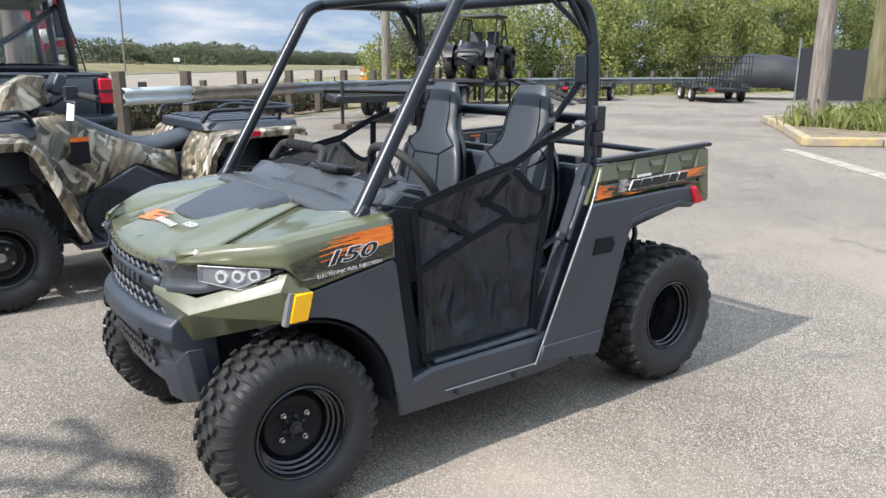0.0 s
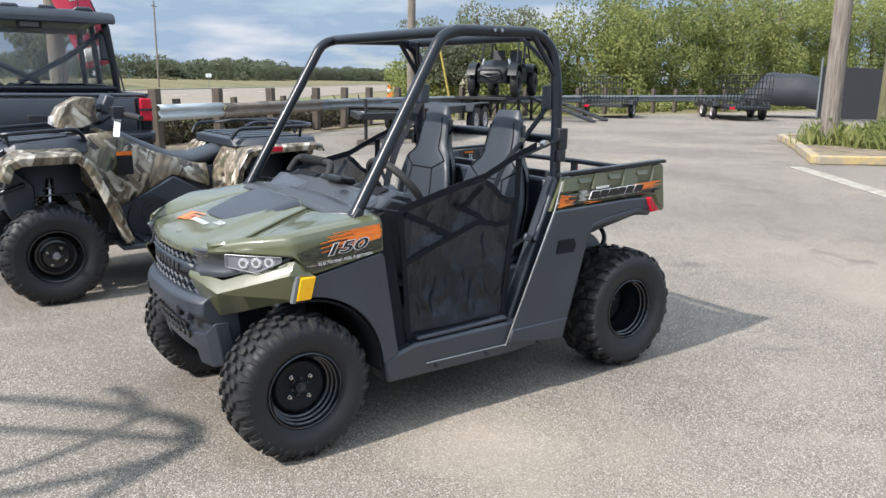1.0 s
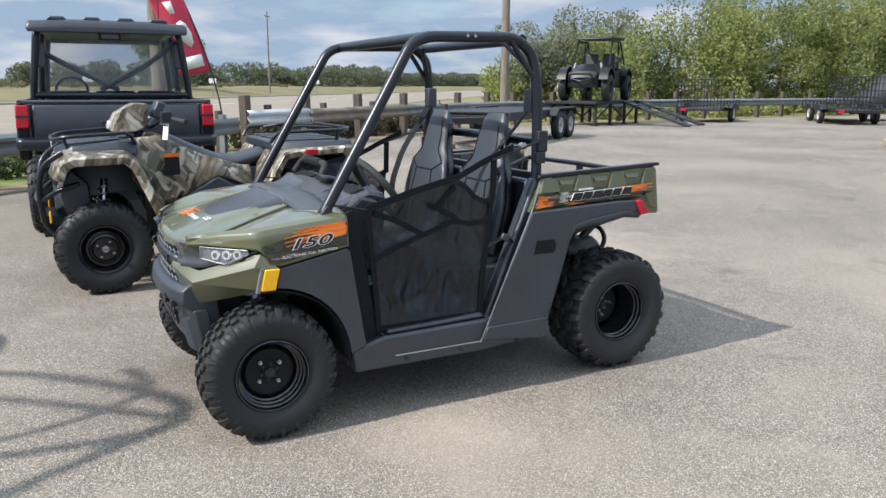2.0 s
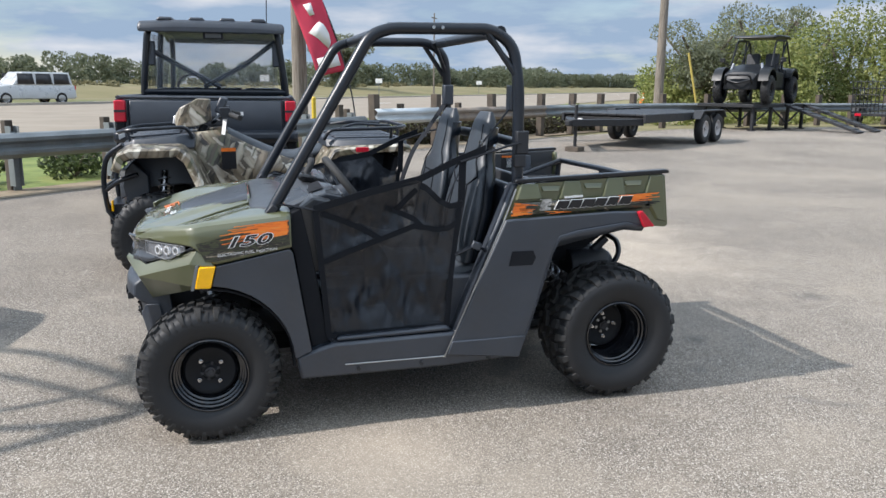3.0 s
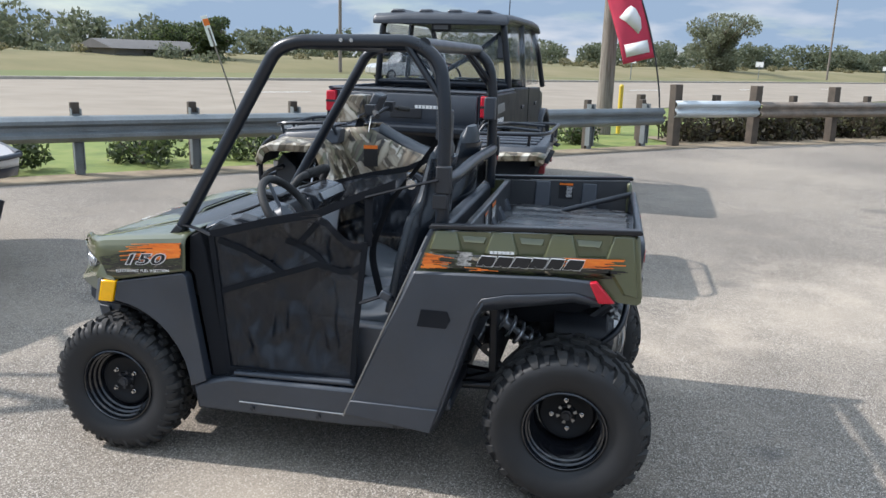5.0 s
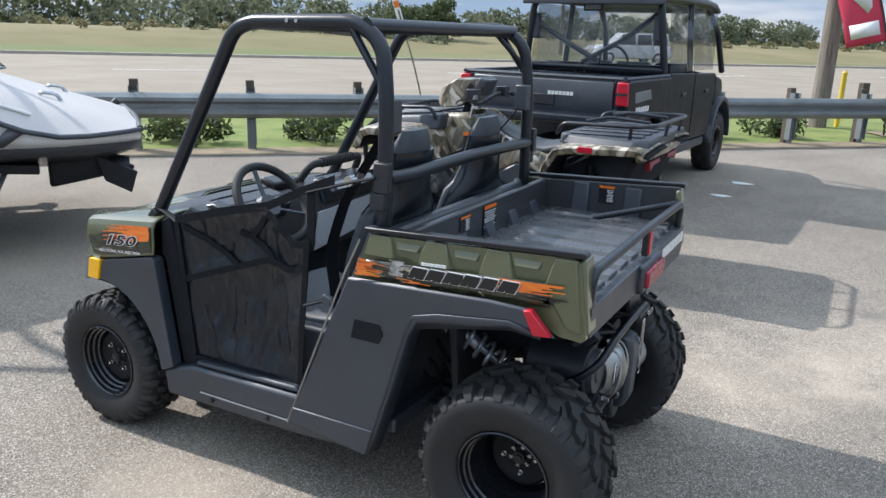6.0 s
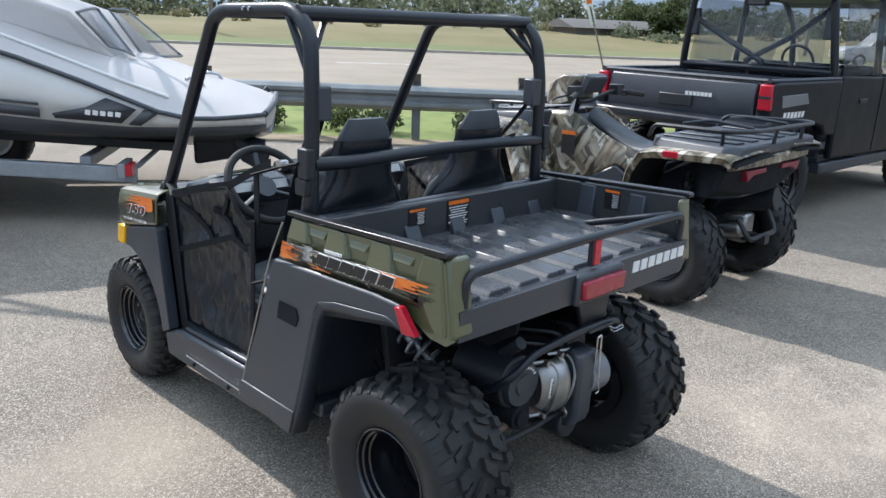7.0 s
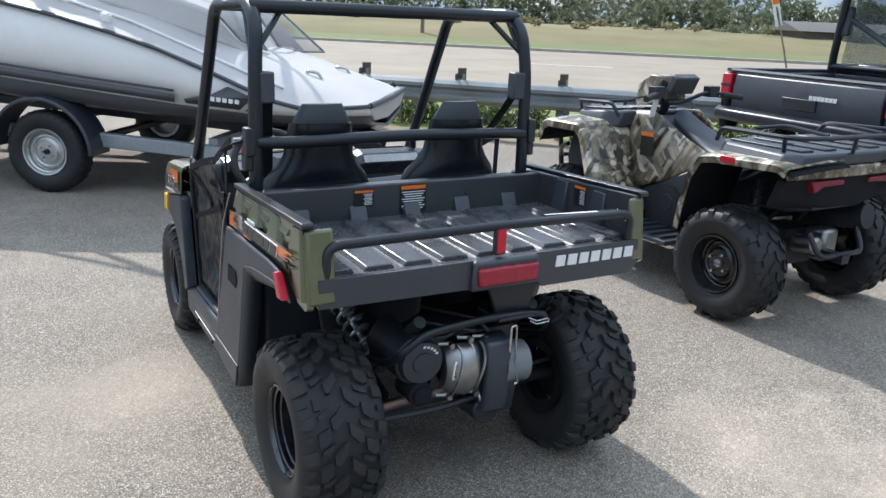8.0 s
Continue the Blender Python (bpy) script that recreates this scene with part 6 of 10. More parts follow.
part("hoop_post", bm, M_DARK, hoop, bevel=0.003)
bm = bmesh.new()
box(bm, (1.865, 0.012, 0.874), (0.006, 0.028, 0.072))
part("hoop_reflector", bm, M_RED, hoop, "narrow red reflector")
bm = bmesh.new()
tube(bm, [(1.84, 0.47, 0.915), (1.55, 0.40, 0.835)], 0.012, 0)
part("hoop_brace", bm, M_TUBE, hoop)
for y0, z0, w_, h_, kind_ in ((-0.179, 0.893, 0.070, 0.06, "h"), (0.006, 0.880, 0.10, 0.1, "h"), (0.0, 0.89, 0.065, 0.075, "s")):
    bm = bmesh.new()
    m_ = facing((1.303, y0, z0), (0, 1, 0), (0, 0, 1)) if kind_ == "h" else facing((1.555, 0.5365, 0.902), (1, 0, 0), (0, 0, 1)) @ pose(0, 0, 0, 0, 0, 0)
    box(bm, (0, 0, 0), (w_, h_, 0.0015))
    lab = part("warning_label", bm, M_INK, utv, "black warning label with an orange head", loc=m_)
    bm = bmesh.new()
    box(bm, (0, h_ * 0.4, 0.001), (w_ * 0.94, h_ * 0.13, 0.0015))
    part("label_head", bm, M_ORANGE, lab)
    bm = bmesh.new()
    for i in range(8):
        k = 0.45 if (w_ < 0.1) else 0.9
        box(bm, (w_ * (0.22 if k < 0.9 else 0.0), h_ * (0.24 - i * 0.085), 0.001), (w_ * k * (1 - 0.15 * (i % 3)), h_ * 0.03, 0.0012))
    part("label_lines", bm, M_WHITE, lab)

# roll cage
bm = bmesh.new()
for s in (-1, 1):
    tube(bm, [(0.222, s * 0.50, 0.80), (0.625, s * 0.488, 1.485), (0.70, s * 0.49, 1.512), (1.10, s * 0.49, 1.520), (1.185, s * 0.495, 1.46), (1.208, s * 0.508, 1.30), (1.208, s * 0.515, 0.90)], 0.0225, 0.09, 14)
tube(bm, [(0.70, -0.49, 1.510), (0.70, 0.49, 1.510)], 0.0225, 0, 14)
tube(bm, [(1.13, -0.50, 1.510), (1.13, 0.50, 1.510)], 0.0225, 0, 14)
cage = part("roll_cage", bm, M_TUBE, utv, "satin black tubular roll cage")
bm = bmesh.new()
tube(bm, [(1.215, -0.51, 1.085), (1.225, -0.4, 1.082), (1.225, 0.0, 1.092), (1.225, 0.4, 1.085), (1.215, 0.51, 1.08)], 0.021, 0.1, 12)
part("rear_bar", bm, M_TUBE, cage, "black bar behind the seats")
for s in (-1, 1):
    bm = bmesh.new()
    tube(bm, [(1.07, s * 0.495, 1.515), (1.205, s * 0.510, 1.33)], 0.012, 0, 8)
    tube(bm, [(1.10, s * 0.38, 1.515), (1.195, s * 0.500, 1.37)], 0.010, 0, 8)
    part("corner_brace", bm, M_TUBE, cage)
    bm = bmesh.new()
    box(bm, (0.228, s * 0.50, 0.815), (0.07, 0.07, 0.03), pose(0, 0, 0, 0, -10, 0))
    box(bm, (0.245, s * 0.502, 0.845), (0.05, 0.055, 0.03), pose(0, 0, 0, 0, -50, 0))
    part("cage_foot", bm, M_DARK, cage, bevel=0.005)
    for dx in (0, 0.035):
        bm = bmesh.new()
        cyl(bm, (0.86 + dx, s * 0.506, 1.518), (0.86 + dx, s * 0.518, 1.518), 0.007, seg=6)
        part("bolt", bm, M_CHROME, cage, "zinc plated bolt")
    bm = bmesh.new()
    box(bm, (1.215, s * 0.535, 1.09), (0.05, 0.03, 0.09))
    box(bm, (1.205, s * 0.54, 1.02), (0.05, 0.025, 0.05))
    part("latch_plate", bm, M_DARK, cage, bevel=0.005)
    bm = bmesh.new()
    cyl(bm, (1.112, s * 0.535, 1.072), (1.112, s * 0.56, 1.072), 0.016, seg=14)
    part("net_stud", bm, M_CHROME, cage, "round zinc stud")
    bm = bmesh.new()
    tube(bm, [(1.20, s * 0.475, 1.24), (1.12, s * 0.455, 1.13), (1.0, s * 0.42, 0.98), (0.93, s * 0.41, 0.80), (0.98, s * 0.44, 0.64)], 0.024, 0.06, 8, flat=0.12)
    belt = part("seat_belt", bm, M_WEB, utv, "black seat belt webbing")
    bm = bmesh.new()
    box(bm, (1.20, s * 0.475, 1.26), (0.05, 0.05, 0.1))
    part("belt_anchor", bm, M_BLACK, belt, bevel=0.006)
    bm = bmesh.new()
    box(bm, (1.075, s * 0.449, 1.07), (0.008, 0.03, 0.045))
    part("belt_tongue", bm, M_CHROME, belt, "bright buckle tongue")
    bm = bmesh.new()
    tube(bm, [(1.12, s * 0.14, 0.62), (1.06, s * 0.12, 0.72)], 0.014, 0, 8)
    part("belt_buckle", bm, M_BLACK, utv)

# side nets
for s in (-1, 1):
    def net_pt(u, v):
        top = lerp(u, (0, 0.850), (0.36, 0.906), (0.68, 0.948), (0.75, 0.928), (0.83, 0.878), (0.91, 0.853), (1, 0.864))
        x0, x1 = lerp(v, (0, 0.445), (1, 0.402)), lerp(v, (0, 0.922), (0.4, 0.936), (1, 0.970))
        x = x0 + (x1 - x0) * u
        z = 0.348 + 0.008 * u + (top - 0.348) * v
        fold = min(1, 5 * u, 5 * (1 - u), 5 * v, 6 * (1 - v))
        band = 1 - 0.75 * math.exp(-((v - 0.62 - 0.1 * u) / 0.07) ** 2)
        hang = 0.016 * (1 - 2 * abs(noise.noise((u * 5.5 + v * 1.2, v * 1.5, s)))) + 0.009 * (1 - 2 * abs(noise.noise((u * 11 - v * 2.2, v * 3.2, s + 4))))
        sag = 0.022 * math.sin(u * math.pi) * math.sin(v * math.pi) + fold * band * (max(0.0, hang) + 0.012 * noise.noise((u * 17, v * 9, s + 9)))
        return Vector((x, s * (0.548 - sag + 0.008 * v), z))
    bm = bmesh.new()
    grid(bm, lambda u, v: net_pt(u, v), 66, 60)
    net = part("side_net", bm, M_NET, utv, "black woven mesh side net with webbing", angle=75)
    straps = [[(0, 0), (0, 1)], [(0, 0.02), (1, 0.02)], [(0.98, 0.0), (0.98, 1)], [(0.04, 0.96), (0.44, 0.66)], [(0.02, 0.60), (0.44, 0.66), (0.74, 0.71), (0.98, 0.84)], [(0.47, 0.87), (0.74, 0.71)], [(0.53, 0.82), (0.68, 0.94)], [(0.70, 0.97), (0.80, 0.98), (0.91, 0.98), (1.0, 0.97)]]
    for line in straps:
        bm = bmesh.new()
        dense = []
        for (a, b), (c, d) in zip(line, line[1:]):
            dense += [net_pt(a + (c - a) * k / 10, b + (d - b) * k / 10) + Vector((0, s * 0.004, 0)) for k in range(10)]
        dense.append(net_pt(*line[-1]) + Vector((0, s * 0.004, 0)))
        rings = []
        for i, p in enumerate(dense):
            t = (dense[min(i + 1, len(dense) - 1)] - dense[max(i - 1, 0)]).normalized()
            q = t.cross(Vector((0, 1, 0))).normalized() * 0.0105
            rings.append([p - q, p + q, p + q + Vector((0, s * 0.003, 0)), p - q + Vector((0, s * 0.003, 0))])
        loft(bm, rings)
        part("webbing", bm, M_WEB, net)
    for line in ([(0.395, 0.853), (0.611, 0.914), (0.80, 0.956), (0.93, 1.018), (1.06, 1.070)], [(0.966, 0.855), (0.970, 1.03)]):
        bm = bmesh.new()
        hw = 0.014
        loft(bm, [[(x + hw * (abs(z2) > 0.5), s * (0.557 - d), z - hw * (abs(z2) < 0.5)), (x - hw * (abs(z2) > 0.5), s * (0.557 - d), z + hw * (abs(z2) < 0.5)), (x - hw * (abs(z2) > 0.5), s * (0.553 - d), z + hw * (abs(z2) < 0.5)), (x + hw * (abs(z2) > 0.5), s * (0.553 - d), z - hw * (abs(z2) < 0.5))] for x, z, z2, d in [(x, z, 0 if len(line) > 2 else 1, 0.006 * math.sin(9 * x)) for x, z in line]])
        part("webbing", bm, M_WEB, net)
    for line, r_, f_, fl_ in (([net_pt(0, 1), (0.34, s * 0.53, 0.86), (0.27, s * 0.51, 0.87)], 0.012, 0.03, 0.3), ([(0.96, s * 0.552, 1.02), (1.115, s * 0.553, 1.068), (1.2, s * 0.545, 1.09)], 0.016, 0.03, 0.3), ([net_pt(0.0, 0.0), (0.455, s * 0.55, 0.335), (0.455, s * 0.545, 0.31)], 0.014, 0.01, 0.5), ([net_pt(0.99, 0.58), (1.03, s * 0.545, 0.69), (1.07, s * 0.55, 0.665)], 0.016, 0.03, 0.4)):
        bm = bmesh.new()
        tube(bm, line, r_, f_, 8, flat=fl_)
        part("net_strap", bm, M_WEB, net)
    bm = bmesh.new()
    box(bm, (1.03, s * 0.553, 0.688), (0.04, 0.02, 0.03), pose(0, 0, 0, 0, 25, 0))
    part("net_buckle", bm, M_BLACK, net, bevel=0.005)

# grille, nose and bumper
bm = bmesh.new()


def nose(u, v, x_in=0.0, z0=0.55, z1=0.722, half=0.285):
    y = (u - 0.5) * 2 * half
    return (front_x(y) + x_in + 0.012 * (1 - v), y, z0 + (z1 - z0) * v)


grid(bm, lambda u, v: nose(u, v, 0.03), 14, 4)
grille = part("grille", bm, M_DARK, utv, "black honeycomb grille", solid=0.01)
bm = bmesh.new()
for row, z in enumerate((0.560, 0.590, 0.672, 0.700)):
    for i in range(12):
        y = -0.264 + i * 0.048 + (0.024 if row % 2 else 0)
        if abs(y) > 0.272:
            continue
        x = front_x(y) + 0.010
        for a in (-1, 1):
            if abs(y + a * 0.024) < 0.275:
                cyl(bm, (x, y, z), (front_x(y + a * 0.024) + 0.010, y + a * 0.024, z + 0.016), 0.0058, seg=6)
        cyl(bm, (x + 0.004, y, z + 0.002), (x + 0.004, y, z - 0.016), 0.0052, seg=6)
part("grille_mesh", bm, M_BLACK, grille)
bm = bmesh.new()
grid(bm, lambda u, v: nose(u, v, -0.002, 0.626, 0.668, 0.25), 12, 2)
part("grille_bar", bm, M_BLACK, grille, solid=0.02)
bm = bmesh.new()
for i in range(7):
    y = 0.13 - i * 0.043
    box(bm, (front_x(y) - 0.002, y, 0.645), (0.006, 0.03, 0.026))
part("grille_mark", bm, M_DARK, grille, "dark plain block marks", bevel=0.002)
bm = bmesh.new()
rings = []
for i in range(17):
    y = -0.33 + 0.66 * i / 16
    x = front_x(y) + 0.12 * max(0, abs(y) - 0.25)
    rings.append([(x + 0.05, y, 0.57), (x - 0.008, y, 0.565), (x - 0.03, y, 0.545), (x - 0.034, y, 0.50), (x - 0.012, y, 0.478), (x + 0.012, y, 0.465), (x + 0.02, y, 0.40), (x + 0.03, y, 0.33), (x + 0.08, y, 0.305), (x + 0.12, y, 0.32), (x + 0.1, y, 0.5)])
loft(bm, rings)
bumper = part("front_bumper", bm, M_BLACK, utv, "black moulded plastic front bumper", bevel=0.006)
bm = bmesh.new()
for row in range(2):
    for i in range(8):
        y = -0.165 + i * 0.046 + (0.023 if row % 2 else 0)
        x = front_x(y) + 0.012
        z = 0.388 + row * 0.028
        for a in (-1, 1):
            cyl(bm, (x, y, z), (x - 0.003, y + a * 0.023, z + 0.016), 0.006, seg=6)
        cyl(bm, (x + 0.003, y, z), (x + 0.003, y, z - 0.014), 0.005, seg=6)
part("lower_mesh", bm, M_GLOSS, bumper)
for s in (-1, 1):
    # Near-black block on the bumper paints the shade inside an opening.
    bm = bmesh.new()
    prism(bm, [(s * 0.178, 0.478), (s * 0.175, 0.508), (s * 0.196, 0.515), (s * 0.212, 0.500), (s * 0.210, 0.480)], "x", front_x(0.195) - 0.036, front_x(0.195) - 0.010)
    part("tow_opening", bm, M_HOLE, bumper)
    bm = bmesh.new()
    prism(bm, [(s * 0.232, 0.472), (s * 0.230, 0.498), (s * 0.268, 0.502), (s * 0.264, 0.472)], "x", front_x(0.25) - 0.036, front_x(0.25) - 0.012)
    part("bumper_pocket", bm, M_DARK, bumper, bevel=0.004)
    bm = bmesh.new()
    loft(bm, [[(-0.27, s * 0.18, 0.40), (-0.255, s * 0.30, 0.42), (-0.235, s * 0.335, 0.47), (-0.18, s * 0.345, 0.47)], [(-0.235, s * 0.17, 0.27), (-0.225, s * 0.29, 0.285), (-0.20, s * 0.325, 0.30), (-0.15, s * 0.33, 0.30)]])
    part("bumper_corner", bm, M_BLACK, utv, solid=0.015, bevel=0.006)

# chassis and suspension
bm = bmesh.new()
for s in (-1, 1):
    tube(bm, [(-0.20, s * 0.16, 0.34), (0.1, s * 0.2, 0.26), (1.2, s * 0.24, 0.25), (1.45, s * 0.2, 0.33), (1.78, s * 0.2, 0.62)], 0.02, 0.08, 8)
    tube(bm, [(1.2, s * 0.3, 0.62), (1.75, s * 0.26, 0.72)], 0.02, 0, 8)
tube(bm, [(1.2, -0.3, 0.6), (1.2, 0.3, 0.6)], 0.02, 0, 8)
tube(bm, [(-0.2, -0.16, 0.34), (-0.2, 0.16, 0.34)], 0.02, 0, 8)
box(bm, (0.55, 0, 0.26), (1.2, 0.8, 0.02))
box(bm, (1.52, 0, 0.78), (0.6, 0.96, 0.03))
box(bm, (-0.02, 0, 0.45), (0.36, 0.5, 0.3))
part("chassis", bm, M_DARK, utv)
for s in (-1, 1):
    bm = bmesh.new()
    tube(bm, [(-0.08, s * 0.15, 0.30), (0.0, s * 0.44, 0.24)], 0.014, 0, 8)
    tube(bm, [(0.09, s * 0.15, 0.30), (0.0, s * 0.44, 0.24)], 0.014, 0, 8)
    tube(bm, [(0.03, s * 0.2, 0.33), (0.03, s * 0.43, 0.30)], 0.009, 0, 8)
    part("front_arm", bm, M_DARK, utv)
    for a, b, nm in (((0.03, s * 0.36, 0.30), (0.0, s * 0.30, 0.60), "front_shock"), ((1.60, s * 0.235, 0.385), (1.29, s * 0.315, 0.635), "rear_shock")):
        bm = bmesh.new()
        a, b = Vector(a), Vector(b)
        cyl(bm, a, b, 0.012)
        cyl(bm, a + (b - a) * 0.55, b, 0.022)
        shock = part(nm, bm, M_SPRING, utv)
        ax = (b - a).normalized()
        u_ = ax.orthogonal().normalized()
        v_ = ax.cross(u_)
        bm = bmesh.new()
        tube(bm, [a + (b - a) * (0.15 + 0.8 * k / 96) + (u_ * math.cos(k * 2 * math.pi / 12) + v_ * math.sin(k * 2 * math.pi / 12)) * 0.040 for k in range(97)], 0.0072, 0, 7)
        part("coil_spring", bm, M_SPRING, shock)

# Added dark panel that closes a light gap and darkens the engine bay.
bm = bmesh.new()
prism(bm, [(-0.34, 0.36), (-0.40, 0.77), (0.40, 0.77), (0.34, 0.36)], "x", 1.36, 1.39)
part("added_back_panel", bm, M_DARK, utv, bevel=0.006)

# swing arm, engine, exhaust, rear bumper tube
BAY = (0, 0.022, 0)
bm = bmesh.new()
tube(bm, [(1.25, -0.22, 0.30), (1.62, -0.25, 0.28), (1.655, -0.33, 0.285)], 0.025, 0.05, 8)
tube(bm, [(1.25, 0.22, 0.30), (1.62, 0.25, 0.28), (1.655, 0.33, 0.285)], 0.025, 0.05, 8)
cyl(bm, (1.655, -0.38, 0.285), (1.655, 0.38, 0.285), 0.024)
tube(bm, [(1.77, -0.34, 0.315), (1.785, -0.16, 0.318), (1.78, 0.02, 0.33)], 0.011, 0.05, 8)
part("rear_axle", bm, M_DARK, utv, loc=BAY)
bm = bmesh.new()
cyl(bm, (1.765, -0.335, 0.352), (1.765, -0.02, 0.372), 0.0135, seg=12)
part("brake_rod", bm, mat("brown_oxidised_steel", (0.16, 0.105, 0.085), 0.45, metal=0.5, vary=0.2, scale=20), utv, "thin brownish steel rod", loc=BAY)
bm = bmesh.new()
cyl(bm, (1.70, -0.218, 0.385), (1.795, -0.218, 0.385), 0.042, 0.040, 22)
cyl(bm, (1.79, -0.218, 0.385), (1.806, -0.218, 0.385), 0.028, 0.026, 18)
part("axle_boot", bm, M_HOLE, utv, "round black rubber boot", loc=BAY)
bm = bmesh.new()
cyl(bm, (1.55, -0.06, 0.46), (1.76, -0.06, 0.46), 0.11, 0.105, 24)
box(bm, (1.64, -0.02, 0.44), (0.24, 0.30, 0.22))
cyl(bm, (1.58, -0.215, 0.49), (1.775, -0.215, 0.49), 0.088, 0.082, 26)
cyl(bm, (1.66, 0.02, 0.28), (1.80, 0.02, 0.28), 0.055, 0.05, 16)
engine = part("engine", bm, M_DARK, utv, "black engine with a bare aluminium case", bevel=0.006, loc=BAY)
bm = bmesh.new()
cyl(bm, (1.772, -0.215, 0.49), (1.795, -0.215, 0.49), 0.074, 0.066, 28)
cyl(bm, (1.793, -0.215, 0.49), (1.800, -0.215, 0.49), 0.036, 0.032, 20)
cover = part("clutch_cover", bm, M_BLACK, engine, "round black clutch cover")
for i in range(5):
    bm = bmesh.new()
    q = radians(150 - i * 14)
    box(bm, (1.7965, -0.215 - 0.052 * math.cos(q), 0.49 + 0.052 * math.sin(q)), (0.002, 0.008, 0.007))
    part("cover_mark", bm, M_WHITE, cover, "tiny white plain mark")
bm = bmesh.new()
rings = []
for i in range(9):
    u = i / 8
    r = lerp(u, (0, 0.066), (0.1, 0.080), (0.35, 0.086), (0.75, 0.086), (1, 0.078))
    rings.append([(1.765 + 0.035 * math.sin(u * math.pi) + r * 0.55 * max(-0.4, math.cos(a)), -0.135 + 0.125 * u, 0.445 + r * math.sin(a) * (1 + 0.04 * math.cos(3 * a))) for a in [2 * math.pi * k / 26 for k in range(26)]])
loft(bm, rings)
case = part("engine_case", bm, M_ALU, engine, "bare cast aluminium case", angle=30)
for y, dz in ((-0.108, 0.0), (-0.066, 0.004), (-0.028, 0.0)):
    bm = bmesh.new()
    tube(bm, [(1.785 + 0.052 * math.cos(a), y + 0.012 * math.sin(2 * a), 0.445 + (0.089 + dz) * math.sin(a)) for a in [radians(d) for d in range(-75, 80, 15)]], 0.0045, 0, 6)
    part("case_rib", bm, M_ALU, case)
for y, z in ((-0.125, 0.535), (-0.06, 0.545), (-0.005, 0.54), (-0.125, 0.36), (-0.03, 0.352)):
    bm = bmesh.new()
    tube(bm, [(1.775, y - 0.03, z), (1.795, y + 0.005, z + 0.003)], 0.0075, 0, 8)
    cyl(bm, (1.795, y, z), (1.812, y, z), 0.0085, seg=8)
    part("case_bolt", bm, M_ALU, case)
bm = bmesh.new()
tube(bm, [(1.79, -0.015, 0.355), (1.815, -0.018, 0.335), (1.80, -0.012, 0.312), (1.785, -0.005, 0.33), (1.79, -0.015, 0.355)], 0.006, 0.01, 8)
part("case_ring", bm, M_ALU, case, "bright ring under the case")
bm = bmesh.new()
grid(bm, lambda u, v: (1.823, -0.128 + 0.018 * u + 0.008 * v, 0.425 + 0.062 * v), 1, 4)
part("engine_label", bm, M_WHITE, engine, "white paper label with dark lines", solid=0.002)
for k in range(4):
    bm = bmesh.new()
    box(bm, (1.8255, -0.117 + 0.002 * k, 0.438 + 0.012 * k), (0.002, 0.011, 0.003))
    part("label_line", bm, M_INK, engine)
bm = bmesh.new()
rings = [[(1.77, -0.014, z), (1.835 + dx, -0.018, z), (1.846 + dx, -0.008, z), (1.846 + dx, 0.060, z), (1.835 + dx, 0.070, z), (1.77, 0.070, z)] for z, dx in ((0.285, -0.030), (0.295, -0.012), (0.33, 0.0), (0.50, 0.004), (0.532, -0.004), (0.545, -0.03))]
loft(bm, rings)
part("muffler_guard", bm, M_BLACK, engine, "flat black heat guard", bevel=0.006)
bm = bmesh.new()
loft(bm, [[(1.74, 0.0, z), (1.80 + dx, 0.005, z), (1.80 + dx, 0.12, z), (1.74, 0.13, z)] for z, dx in ((0.245, -0.03), (0.26, 0.0), (0.36, 0.015), (0.38, 0.0))])
part("oil_sump", bm, M_DARK, engine, bevel=0.012)
bm = bmesh.new()
cyl(bm, (1.785, 0.06, 0.435), (1.79, 0.145, 0.432), 0.070, 0.068, 28)
cyl(bm, (1.79, 0.143, 0.432), (1.79, 0.150, 0.432), 0.060, 0.056, 28)
part("muffler", bm, M_GREY, engine, "grey muffler end")
bm = bmesh.new()
tube(bm, [(1.60, -0.31, 0.44), (1.76, -0.305, 0.49), (1.82, -0.285, 0.555), (1.835, -0.23, 0.605), (1.838, -0.05, 0.622), (1.835, 0.13, 0.615), (1.825, 0.205, 0.592), (1.79, 0.226, 0.53), (1.62, 0.226, 0.47)], 0.0125, 0.055, 12)
part("rear_bumper_tube", bm, M_TUBE, utv, "bent black rear bumper tube", loc=BAY)
